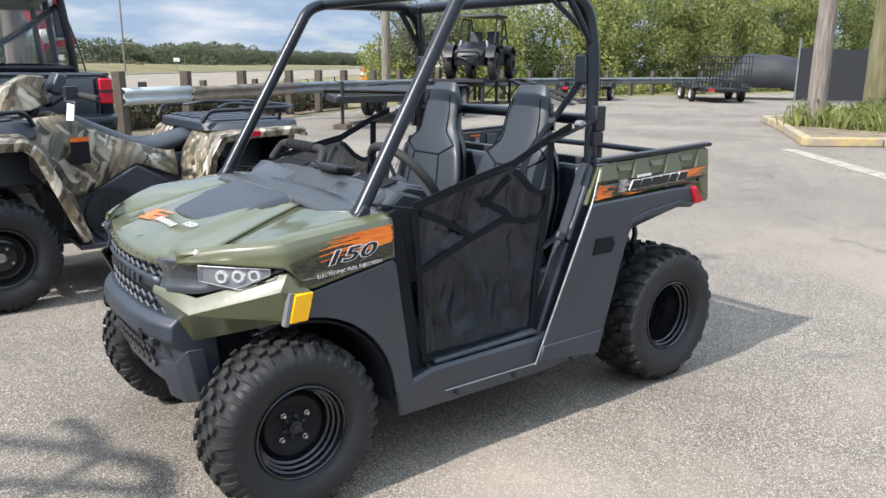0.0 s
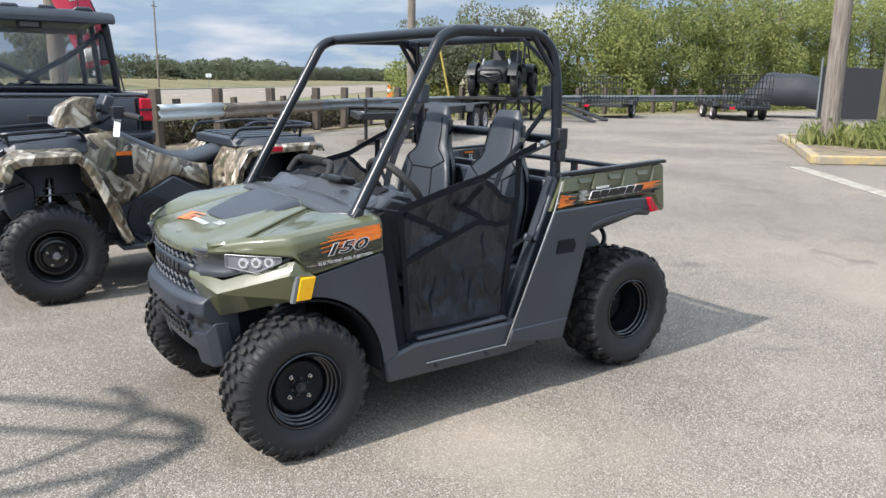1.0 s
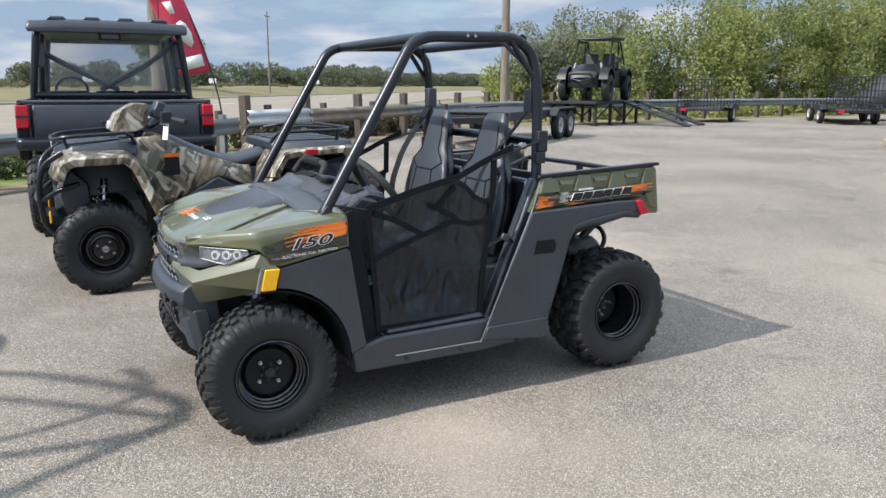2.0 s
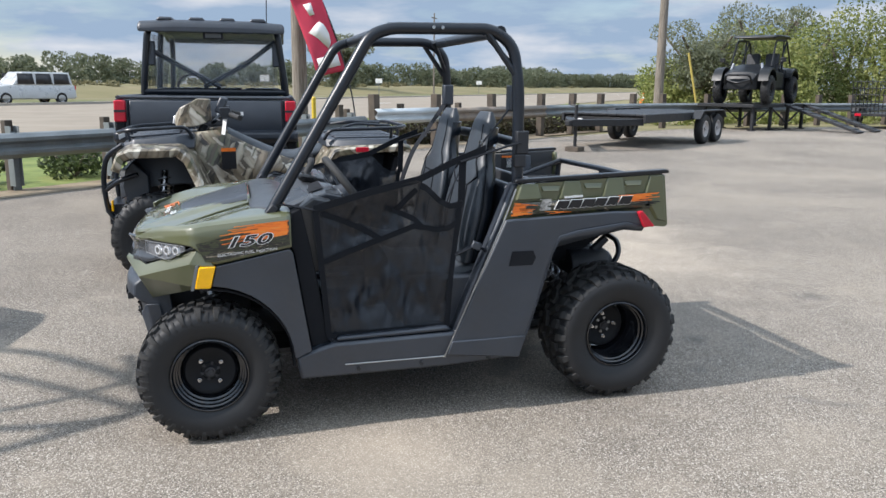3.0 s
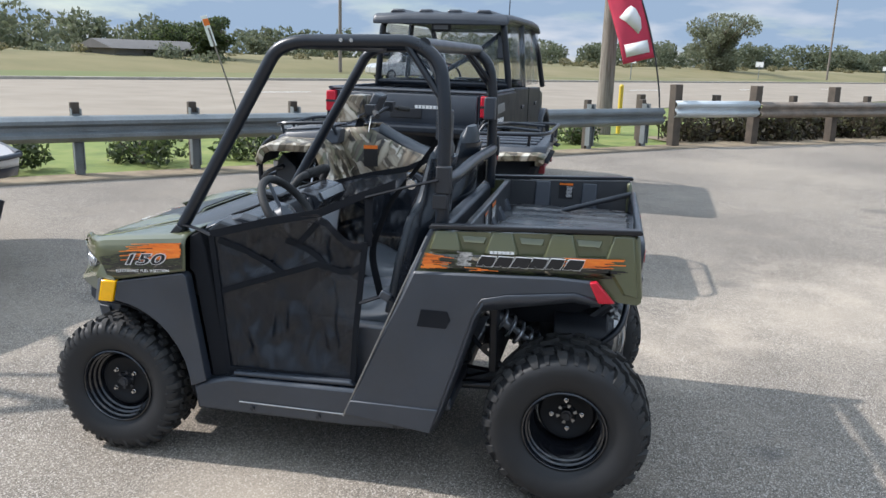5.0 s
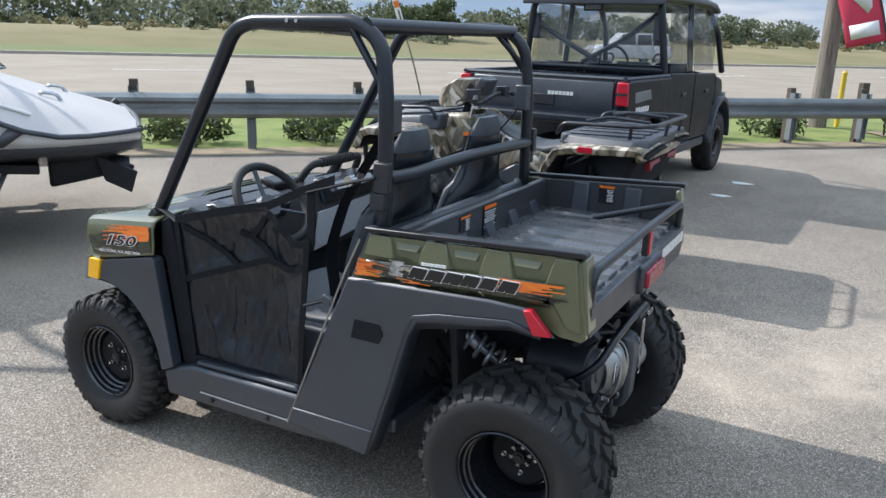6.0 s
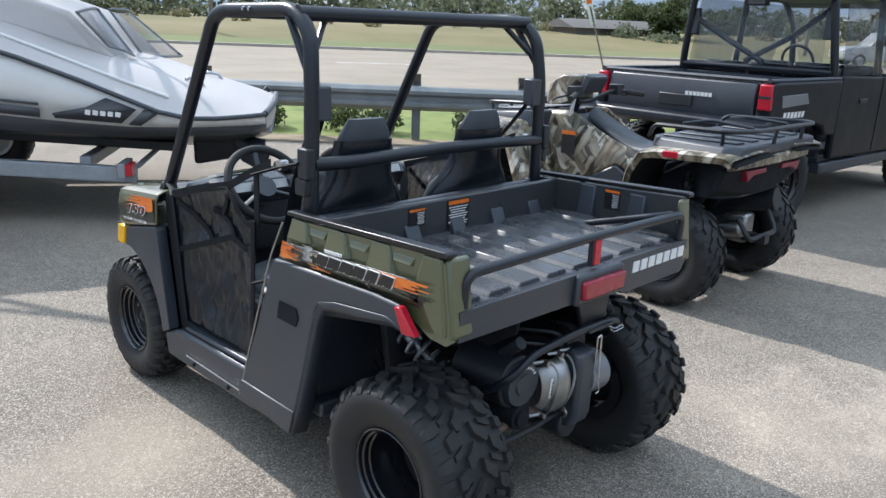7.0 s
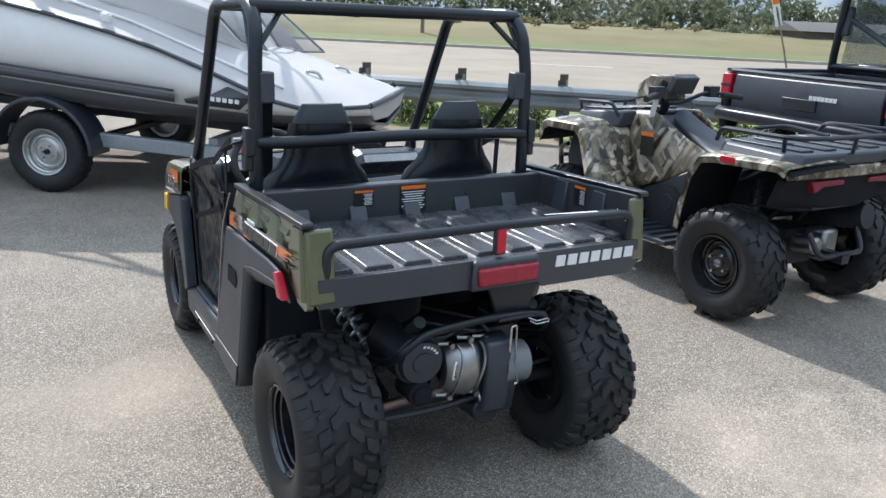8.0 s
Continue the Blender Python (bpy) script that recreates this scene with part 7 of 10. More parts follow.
# near-black sheets added above and beside the engine to stand for the bay's shade
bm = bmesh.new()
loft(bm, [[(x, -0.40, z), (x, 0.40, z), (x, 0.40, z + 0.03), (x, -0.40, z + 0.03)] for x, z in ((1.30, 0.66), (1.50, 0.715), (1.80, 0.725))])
part("added_dark_cover", bm, M_HOLE, utv)
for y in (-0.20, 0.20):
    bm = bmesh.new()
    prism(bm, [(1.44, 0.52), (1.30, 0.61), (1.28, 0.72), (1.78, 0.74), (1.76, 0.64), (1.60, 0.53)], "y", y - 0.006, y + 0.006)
    part("added_dark_sheet", bm, M_HOLE, utv)
for s in (-1, 1):
    bm = bmesh.new()
    tube(bm, [(1.10, s * 0.30, 0.285), (1.30, s * 0.30, 0.290), (1.60, s * 0.29, 0.305)], 0.017, 0.05, 10)
    part("trailing_arm", bm, M_TUBE, utv)
    bm = bmesh.new()
    tube(bm, [(1.25, s * 0.25, 0.50), (1.31, s * 0.27, 0.435), (1.43, s * 0.29, 0.350)], 0.010, 0.03, 8)
    cyl(bm, (1.345, s * 0.265, 0.435), (1.345, s * 0.300, 0.435), 0.022, seg=14)
    part("stabiliser_link", bm, M_TUBE, utv)
    bm = bmesh.new()
    tube(bm, [(1.24, s * 0.28, 0.44), (1.28, s * 0.29, 0.42), (1.285, s * 0.29, 0.375), (1.25, s * 0.28, 0.36), (1.21, s * 0.27, 0.39)], 0.006, 0.03, 6)
    part("brake_hose", bm, M_HOLE, utv)
    bm = bmesh.new()
    cyl(bm, (1.355, s * 0.298, 0.435), (1.355, s * 0.306, 0.435), 0.008, seg=6)
    part("link_bolt", bm, M_CHROME, utv, "zinc plated bolt")
bm = bmesh.new()
prism(bm, [(-0.02, 0.735), (0.02, 0.62), (0.14, 0.62), (0.17, 0.735)], "x", 1.80, 1.815)
box(bm, (1.79, 0.072, 0.612), (0.13, 0.13, 0.012))
hitch = part("hitch_plate", bm, M_DARK, utv, bevel=0.004, loc=BAY)
bm = bmesh.new()
cyl(bm, (1.80, 0.072, 0.614), (1.80, 0.072, 0.640), 0.0135, seg=6)
part("hitch_nut", bm, mat("yellow_zinc", (0.48, 0.38, 0.16), 0.3, metal=0.9, vary=0.15, scale=40), hitch, "yellow zinc nut")
bm = bmesh.new()
cyl(bm, (1.80, 0.072, 0.638), (1.80, 0.072, 0.668), 0.0075, seg=10)
part("hitch_bolt", bm, M_CHROME, hitch, "zinc plated bolt")
bm = bmesh.new()
tube(bm, [(1.852, 0.055, 0.50), (1.854, 0.055, 0.585), (1.854, 0.074, 0.588), (1.854, 0.076, 0.50), (1.852, 0.082, 0.42), (1.848, 0.098, 0.385), (1.846, 0.085, 0.38)], 0.0032, 0.006, 6)
part("hitch_pin", bm, M_CHROME, hitch, "bright bent wire pin")
bm = bmesh.new()
tube(bm, [(1.845, 0.12, 0.603), (1.85, 0.15, 0.588), (1.85, 0.19, 0.592), (1.85, 0.20, 0.580), (1.85, 0.15, 0.577), (1.848, 0.125, 0.592)], 0.003, 0.008, 6)
part("wire_clip", bm, M_CHROME, hitch, "bright wire clip")
for line, r_ in (([(1.45, -0.25, 0.62), (1.6, -0.1, 0.58), (1.74, 0.0, 0.58), (1.77, 0.03, 0.54)], 0.008), ([(1.5, 0.2, 0.62), (1.62, 0.16, 0.58), (1.72, 0.1, 0.56)], 0.007), ([(1.78, 0.15, 0.40), (1.74, 0.25, 0.38), (1.7, 0.34, 0.36)], 0.007), ([(1.70, -0.16, 0.58), (1.76, -0.10, 0.575), (1.785, -0.03, 0.56)], 0.006)):
    bm = bmesh.new()
    tube(bm, line, r_, 0.05, 6)
    part("cable", bm, M_DARK, utv, loc=BAY)

# ---- camouflage quad ----
def camo_material():
    """Printed reeds and leaves: long slanting strokes in two directions over dark gaps."""
    m, n, l, b = nodes_of("reed_camouflage")
    co = n.new("ShaderNodeTexCoord")
    layers = []
    for turn, sc in (((10, 48, 8), (2.0, 24, 30)), ((-10, -62, 15), (2.4, 20, 30))):
        mp = n.new("ShaderNodeMapping")
        mp.inputs["Rotation"].default_value = [radians(a) for a in turn]
        mp.vector_type = "TEXTURE"
        mp.inputs["Scale"].default_value = [1 / k for k in sc]
        wob = n.new("ShaderNodeTexNoise")
        wob.inputs["Scale"].default_value, wob.inputs["Detail"].default_value = 6, 3
        l.new(co.outputs["Object"], wob.inputs["Vector"])
        add = n.new("ShaderNodeVectorMath")
        add.operation = "MULTIPLY_ADD"
        add.inputs[1].default_value = (0.07, 0.07, 0.07)
        l.new(wob.outputs["Color"], add.inputs[0])
        l.new(co.outputs["Object"], add.inputs[2])
        l.new(add.outputs["Vector"], mp.inputs["Vector"])
        v = n.new("ShaderNodeTexVoronoi")
        v.inputs["Scale"].default_value = 1.0
        l.new(mp.outputs["Vector"], v.inputs["Vector"])
        bw = n.new("ShaderNodeSeparateColor")
        l.new(v.outputs["Color"], bw.inputs["Color"])
        r = n.new("ShaderNodeValToRGB")
        stops = [(0.0, (0.03, 0.025, 0.018)), (0.18, (0.09, 0.07, 0.045)), (0.34, (0.26, 0.215, 0.15)), (0.46, (0.10, 0.105, 0.055)), (0.58, (0.42, 0.37, 0.28)), (0.74, (0.20, 0.155, 0.10)), (0.88, (0.60, 0.56, 0.47))]
        while len(r.color_ramp.elements) < len(stops):
            r.color_ramp.elements.new(0.5)
        for e, (p, c) in zip(r.color_ramp.elements, stops):
            e.position, e.color = p, (*c, 1)
        r.color_ramp.interpolation = "LINEAR"
        l.new(bw.outputs["Red"], r.inputs["Fac"])
        sh = n.new("ShaderNodeMix")
        sh.data_type, sh.blend_type = "RGBA", "MULTIPLY"
        dr = n.new("ShaderNodeMapRange")
        dr.inputs["From Min"].default_value, dr.inputs["From Max"].default_value = 0.3, 0.75
        dr.inputs["To Min"].default_value, dr.inputs["To Max"].default_value = 0.0, 0.8
        l.new(v.outputs["Distance"], dr.inputs["Value"])
        l.new(dr.outputs["Result"], sh.inputs["Factor"])
        l.new(r.outputs["Color"], sh.inputs["A"])
        sh.inputs["B"].default_value = (0.35, 0.3, 0.25, 1)
        layers.append(sh.outputs["Result"])
    pick = n.new("ShaderNodeTexNoise")
    pick.inputs["Scale"].default_value, pick.inputs["Detail"].default_value = 9, 4
    l.new(co.outputs["Object"], pick.inputs["Vector"])
    pr = n.new("ShaderNodeMapRange")
    pr.inputs["From Min"].default_value, pr.inputs["From Max"].default_value = 0.47, 0.53
    l.new(pick.outputs["Fac"], pr.inputs["Value"])
    mx = n.new("ShaderNodeMix")
    mx.data_type = "RGBA"
    l.new(pr.outputs["Result"], mx.inputs["Factor"])
    l.new(layers[0], mx.inputs["A"])
    l.new(layers[1], mx.inputs["B"])
    l.new(mx.outputs["Result"], b.inputs["Base Color"])
    b.inputs["Roughness"].default_value = 0.36
    b.inputs["Coat Weight"].default_value = 0.25
    return m


M_CAMO = camo_material()


def fender_sheet(path, s, y0, y1, lip, crown=0.02):
    """A bent fender: flat across, with a turned-down outer edge."""
    cross = [(0.0, crown, 0), (0.35, crown * 0.8, 0), (0.8, 0.0, 0), (0.96, -0.004, 0), (1.0, -0.018, 0), (1.0, -lip, 0)]
    path = [tuple(p) for p in filleted([(x, 0, z) for x, z in path], 0.022, 3)]
    path = [(p[0], p[2]) for p in path]
    rings = []
    for i, p in enumerate(path):
        q = Vector(path[min(i + 1, len(path) - 1)]) - Vector(path[max(i - 1, 0)])
        q.normalize()
        nrm = Vector((q.y, -q.x))
        rings.append([(p[0] - nrm.x * h_, s * (y0 + (y1 - y0) * k), p[1] - nrm.y * h_) for k, h_, _ in cross])
    bm = bmesh.new()
    loft(bm, rings, caps=False, closed=False)
    return bm


atv = thing("quad_bike", "camouflage four-wheel quad bike with black racks, parked on asphalt", "quad bike", pose(0.30, 2.585, -0.0125, 0, -0.6, 0))
M_HUB = mat("silver_hub", (0.45, 0.45, 0.46), 0.35, metal=0.9, vary=0.15, scale=20)
for sx in (-1, 1):
    wheel(atv, (-0.69, sx * 0.49, 0.300), 0.304, 0.2, 0.155, sx, lugs=20, lug_h=0.013, lug_w=0.03, style=0, hub_m=M_HUB, face=0.035)
    wheel(atv, (0.70, sx * 0.485, 0.308), 0.312, 0.26, 0.155, sx, lugs=18, lug_h=0.014, lug_w=0.048, style=1, hub_m=M_HUB, face=0.055)

# chassis, engine, axles
bm = bmesh.new()
box(bm, (0.0, 0, 0.40), (0.7, 0.34, 0.3))
cyl(bm, (-0.05, -0.24, 0.42), (-0.05, 0.24, 0.42), 0.15)
cyl(bm, (-0.69, -0.42, 0.3), (-0.69, 0.42, 0.3), 0.02)
cyl(bm, (0.69, -0.42, 0.3), (0.69, 0.42, 0.3), 0.025)
box(bm, (0.66, 0, 0.36), (0.2, 0.24, 0.2))
for s in (-1, 1):
    tube(bm, [(-0.8, s * 0.12, 0.5), (-0.6, s * 0.14, 0.3), (0.5, s * 0.15, 0.3), (0.72, s * 0.14, 0.6), (0.8, s * 0.14, 0.75)], 0.02, 0.1, 8)
    tube(bm, [(-0.75, s * 0.12, 0.34), (-0.69, s * 0.42, 0.27)], 0.016, 0, 8)
    tube(bm, [(-0.62, s * 0.12, 0.34), (-0.69, s * 0.42, 0.27)], 0.016, 0, 8)
    tube(bm, [(0.55, s * 0.14, 0.3), (0.69, s * 0.40, 0.27)], 0.018, 0, 8)
    tube(bm, [(0.78, s * 0.14, 0.33), (0.69, s * 0.40, 0.27)], 0.018, 0, 8)
part("chassis", bm, M_DARK, atv)
for s in (-1, 1):
    for a, b in (((-0.68, s * 0.34, 0.34), (-0.64, s * 0.22, 0.72)), ((0.69, s * 0.32, 0.36), (0.62, s * 0.22, 0.72))):
        a, b = Vector(a), Vector(b)
        bm = bmesh.new()
        cyl(bm, a, b, 0.014)
        cyl(bm, a + (b - a) * 0.5, b, 0.024)
        # Rear shocks and springs are dark: wheel arch shade put into their colour.
        sk = part("shock", bm, M_CHROME if a.x < 0 else M_DARK, atv, "shock absorber")
        ax = (b - a).normalized()
        u_, v_ = ax.orthogonal().normalized(), ax.cross(ax.orthogonal().normalized())
        bm = bmesh.new()
        tube(bm, [a + (b - a) * (0.18 + 0.72 * k / 72) + (u_ * math.cos(k * 2 * math.pi / 12) + v_ * math.sin(k * 2 * math.pi / 12)) * 0.036 for k in range(73)], 0.006, 0, 6)
        part("coil_spring", bm, M_SPRING if a.x < 0 else M_DARK, sk)
    # fenders with turned-down edges over dark liners
    front_path = [(-0.95, 0.77), (-0.91, 0.87), (-0.83, 0.904), (-0.51, 0.908), (-0.435, 0.84), (-0.37, 0.68), (-0.30, 0.50), (-0.24, 0.36)]
    part("front_fender", fender_sheet(front_path, s, 0.18, 0.60, 0.062), M_CAMO, atv, "camouflage printed front fender", solid=0.006)
    part("front_liner", fender_sheet([(x, z - 0.035) for x, z in front_path], s, 0.16, 0.58, 0.02), M_HOLE, atv, solid=0.006)
    rear_path = [(0.37, 0.44), (0.385, 0.56), (0.425, 0.75), (0.50, 0.868), (0.60, 0.888), (1.0, 0.905), (1.06, 0.885)]
    part("rear_fender", fender_sheet(rear_path, s, 0.18, 0.60, 0.052), M_CAMO, atv, "camouflage printed rear fender", solid=0.006)
    part("rear_liner", fender_sheet([(x + 0.02, z - 0.03) for x, z in rear_path], s, 0.16, 0.58, 0.02), M_HOLE, atv, solid=0.006)
    bm = bmesh.new()
    box(bm, (0.705, s * 0.604, 0.868), (0.09, 0.012, 0.034))
    part("side_reflector", bm, M_RED, atv, "red side reflector", bevel=0.004)
    bm = bmesh.new()
    box(bm, (-0.985, s * 0.34, 0.50), (0.014, 0.03, 0.075))
    part("front_reflector", bm, M_AMBER, atv, "amber front reflector", bevel=0.004)
    # camouflage side of the tank and the black panel under it
    bm = bmesh.new()

    def tank(u, v):
        x = -0.46 + 0.82 * u
        top = lerp(x, (-0.46, 0.98), (-0.25, 1.0), (0.0, 0.86), (0.3, 0.76))
        low = lerp(x, (-0.46, 0.70), (-0.3, 0.50), (-0.05, 0.60), (0.12, 0.70), (0.36, 0.60))
        y = lerp(x, (-0.46, 0.24), (-0.3, 0.27), (0.0, 0.20), (0.36, 0.22)) * (0.72 + 0.28 * math.sin((1 - v) * math.pi * 0.5 + 0.2))
        return (x, s * y, low + (top - low) * v)
    grid(bm, tank, 20, 10)
    part("side_cover", bm, M_CAMO, atv, "camouflage printed side cover", solid=0.01)
    bm = bmesh.new()
    prism(bm, [(-0.32, 0.34), (-0.30, 0.50), (-0.05, 0.60), (0.12, 0.69), (0.34, 0.56), (0.38, 0.36), (0.0, 0.30)], "y", s * 0.14, s * 0.215)
    lower = part("engine_cover", bm, M_BLACK, atv, "black lower engine cover", bevel=0.012)
    bm = bmesh.new()
    cyl(bm, (-0.02, s * 0.2, 0.46), (-0.02, s * 0.245, 0.46), 0.10, 0.088, 28)
    cyl(bm, (-0.02, s * 0.24, 0.46), (-0.02, s * 0.252, 0.46), 0.055, 0.05, 24)
    part("clutch_cover", bm, M_DARK, lower)
    bm = bmesh.new()
    box(bm, (-0.02, s * 0.36, 0.29), (0.56, 0.3, 0.03))
    well = part("footwell", bm, M_BLACK, atv, bevel=0.006)
    for k in range(6):
        bm = bmesh.new()
        box(bm, (-0.25 + 0.09 * k, s * 0.36, 0.312), (0.02, 0.26, 0.02))
        part("foot_cleat", bm, M_BLACK, well)
    bm = bmesh.new()
    loft(bm, [[(-0.36, s * 0.34, 0.62), (-0.33, s * 0.52, 0.60), (-0.31, s * 0.52, 0.60), (-0.32, s * 0.34, 0.62)], [(-0.26, s * 0.3, 0.30), (-0.24, s * 0.5, 0.28), (-0.22, s * 0.5, 0.28), (-0.22, s * 0.3, 0.30)]])
    part("mud_flap", bm, M_CAMO, atv, "camouflage printed leg guard", bevel=0.004)
# body core
bm = bmesh.new()
loft(bm, [[(x, -w_, z0), (x, -w_ * 0.8, z1), (x, w_ * 0.8, z1), (x, w_, z0)] for x, w_, z0, z1 in ((-0.95, 0.2, 0.52, 0.72), (-0.8, 0.24, 0.6, 0.83), (-0.5, 0.22, 0.62, 0.93), (-0.25, 0.17, 0.6, 0.97), (0.0, 0.15, 0.55, 0.80), (0.4, 0.18, 0.55, 0.74), (0.8, 0.2, 0.58, 0.84), (0.95, 0.2, 0.62, 0.80))])
part("body_core", bm, M_BLACK, atv, bevel=0.01)
# seat
bm = bmesh.new()
rings = []
for i in range(13):
    u = i / 12
    x = -0.20 + 0.82 * u
    z = lerp(u, (0, 1.01), (0.15, 0.945), (0.4, 0.85), (0.55, 0.825), (0.85, 0.885), (1, 0.90))
    w_ = lerp(u, (0, 0.08), (0.3, 0.12), (0.6, 0.165), (1, 0.15))
    rings.append([(x, w_ * math.cos(a), z - 0.055 + 0.055 * math.sin(a) * (1 if math.sin(a) > 0 else 1.4)) for a in [2 * math.pi * k / 18 for k in range(18)]])
loft(bm, rings)
part("seat", bm, M_SEAT, atv, "long black vinyl saddle", angle=60)
# racks
bm = bmesh.new()
loft(bm, [[(x, -w_, 0.875), (x, -w_ + 0.03, 0.935), (x, w_ - 0.03, 0.935), (x, w_, 0.875)] for x, w_ in ((0.47, 0.40), (0.58, 0.50), (0.97, 0.56), (1.05, 0.50))])
rack = part("rear_rack", bm, M_BLACK, atv, "black plastic rear rack", bevel=0.012)
for k in range(5):
    bm = bmesh.new()
    box(bm, (0.76, -0.36 + 0.18 * k, 0.940), (0.44, 0.09, 0.014))
    part("rack_slat", bm, M_BLACK, rack, bevel=0.005)
bm = bmesh.new()
tube(bm, [(0.46, -0.42, 0.93), (0.50, -0.44, 1.0), (0.98, -0.50, 1.01), (1.06, -0.40, 1.015), (1.07, 0.40, 1.015), (0.98, 0.50, 1.01), (0.50, 0.44, 1.0), (0.46, 0.42, 0.93)], 0.0125, 0.06, 8)
for y in (-0.12, 0.25):
    tube(bm, [(1.065, y, 1.015), (1.055, y, 0.93)], 0.011, 0, 8)
for s in (-1, 1):
    tube(bm, [(0.94, s * 0.495, 1.01), (0.93, s * 0.48, 0.93)], 0.011, 0, 8)
    tube(bm, [(0.98, s * 0.22, 1.012), (0.72, s * 0.20, 1.03), (0.60, s * 0.30, 1.005)], 0.010, 0.05, 8)
part("rack_tube", bm, M_TUBE, rack)
bm = bmesh.new()
loft(bm, [[(x, -w_, 0.88), (x, -w_ + 0.03, 0.95 + dz), (x, w_ - 0.03, 0.95 + dz), (x, w_, 0.88)] for x, w_, dz in ((-0.98, 0.26, -0.04), (-0.88, 0.36, 0.0), (-0.6, 0.40, 0.025), (-0.48, 0.34, 0.03))])
frack = part("front_rack", bm, M_BLACK, atv, "black plastic front rack", bevel=0.012, loc=(0.06, 0, 0))
bm = bmesh.new()
tube(bm, [(-0.49, -0.34, 0.95), (-0.53, -0.36, 1.03), (-0.92, -0.33, 1.01), (-0.99, -0.22, 0.99), (-0.99, 0.22, 0.99), (-0.92, 0.33, 1.01), (-0.53, 0.36, 1.03), (-0.49, 0.34, 0.95)], 0.0125, 0.06, 8)
for y in (-0.3, -0.1, 0.1, 0.3):
    tube(bm, [(-0.92, y, 1.005), (-0.90, y, 0.92)], 0.01, 0, 8)
part("rack_tube", bm, M_TUBE, frack)
for k in range(5):
    bm = bmesh.new()
    box(bm, (-0.75, -0.24 + 0.12 * k, 0.972), (0.34, 0.06, 0.014), pose(0, 0, 0, 0, -4, 0))
    part("rack_slat", bm, M_BLACK, frack, bevel=0.005)
for i in range(7):
    bm = bmesh.new()
    box(bm, (-0.992, -0.13 + i * 0.043, 0.955), (0.006, 0.034, 0.032))
    part("rack_mark", bm, M_WHITE, frack, "white plain block mark")
# nose, headlights, brush guard
bm = bmesh.new()
loft(bm, [[(-0.94, y, 0.50), (-1.0 + 0.25 * y * y, y, 0.62), (-0.98 + 0.3 * y * y, y, 0.74), (-0.9, y, 0.80), (-0.8, y, 0.70), (-0.8, y, 0.5)] for y in (-0.34, -0.2, 0, 0.2, 0.34)])
part("nose", bm, M_BLACK, atv, bevel=0.01, loc=(0.06, 0, 0))
for s in (-1, 1):
    bm = bmesh.new()
    prism(bm, [(s * 0.14, 0.66), (s * 0.14, 0.73), (s * 0.33, 0.745), (s * 0.33, 0.69)], "x", -0.985, -0.92)
    part("headlight", bm, M_CHROMELAMP, atv, "clear headlight", bevel=0.008, loc=(0.06, 0, 0))
    bm = bmesh.new()
    tube(bm, [(-0.93, s * 0.30, 0.32), (-1.08, s * 0.29, 0.42), (-1.10, s * 0.30, 0.66), (-1.06, s * 0.36, 0.84), (-0.94, s * 0.40, 0.92)], 0.018, 0.09, 10)
    tube(bm, [(-1.09, s * 0.295, 0.60), (-0.98, s * 0.40, 0.68), (-0.86, s * 0.43, 0.72)], 0.015, 0.05, 10)
    part("brush_guard", bm, M_TUBE, atv, "black tubular front guard", loc=(0.06, 0, 0))
bm = bmesh.new()
tube(bm, [(-1.085, -0.29, 0.46), (-1.095, 0.29, 0.46)], 0.018, 0, 10)
tube(bm, [(-1.10, -0.30, 0.60), (-1.12, 0.0, 0.60), (-1.10, 0.30, 0.60)], 0.016, 0.1, 10)
box(bm, (-1.02, 0, 0.42), (0.14, 0.42, 0.14))
part("guard_bar", bm, M_TUBE, atv, loc=(0.06, 0, 0))
# handlebar with lamp pod and display
bm = bmesh.new()
tube(bm, [(-0.12, -0.40, 1.09), (-0.21, -0.2, 1.12), (-0.30, -0.08, 1.04), (-0.30, 0.08, 1.04), (-0.21, 0.2, 1.12), (-0.12, 0.40, 1.09)], 0.013, 0.06, 10)
cyl(bm, (-0.36, 0, 1.03), (-0.45, 0, 0.8), 0.03)
bar = part("handlebar", bm, M_TUBE, atv, "black handlebar")
for s in (-1, 1):
    bm = bmesh.new()
    tube(bm, [(-0.11, s * 0.42, 1.087), (-0.168, s * 0.29, 1.105)], 0.019, 0, 10)
    part("grip", bm, M_GRIP, bar)
    bm = bmesh.new()
    box(bm, (-0.21, s * 0.24, 1.12), (0.07, 0.08, 0.07))
    tube(bm, [(-0.23, s * 0.25, 1.10), (-0.27, s * 0.36, 1.08), (-0.24, s * 0.43, 1.07)], 0.007, 0.03, 6)
    part("lever", bm, M_DARK, bar, bevel=0.008)
bm = bmesh.new()
loft(bm, [[(x, -w_, z0), (x, -w_ * 0.9, z1), (x, w_ * 0.9, z1), (x, w_, z0)] for x, w_, z0, z1 in ((-0.56, 0.08, 1.03, 1.09), (-0.52, 0.115, 1.01, 1.15), (-0.40, 0.13, 1.02, 1.215), (-0.31, 0.12, 1.06, 1.21))])
part("lamp_pod", bm, M_CAMO, bar, "camouflage printed lamp pod", bevel=0.008, angle=15)
bm = bmesh.new()
box(bm, (-0.558, 0, 1.065), (0.03, 0.12, 0.06), pose(0, 0, 0, 0, 10, 0))
part("pod_lamp", bm, M_CHROMELAMP, bar, bevel=0.01)
bm = bmesh.new()
box(bm, (-0.235, 0, 1.165), (0.06, 0.2, 0.12), pose(0, 0, 0, 0, 25, 0))
disp = part("display", bm, M_BLACK, bar, "black instrument display", bevel=0.012)
bm = bmesh.new()
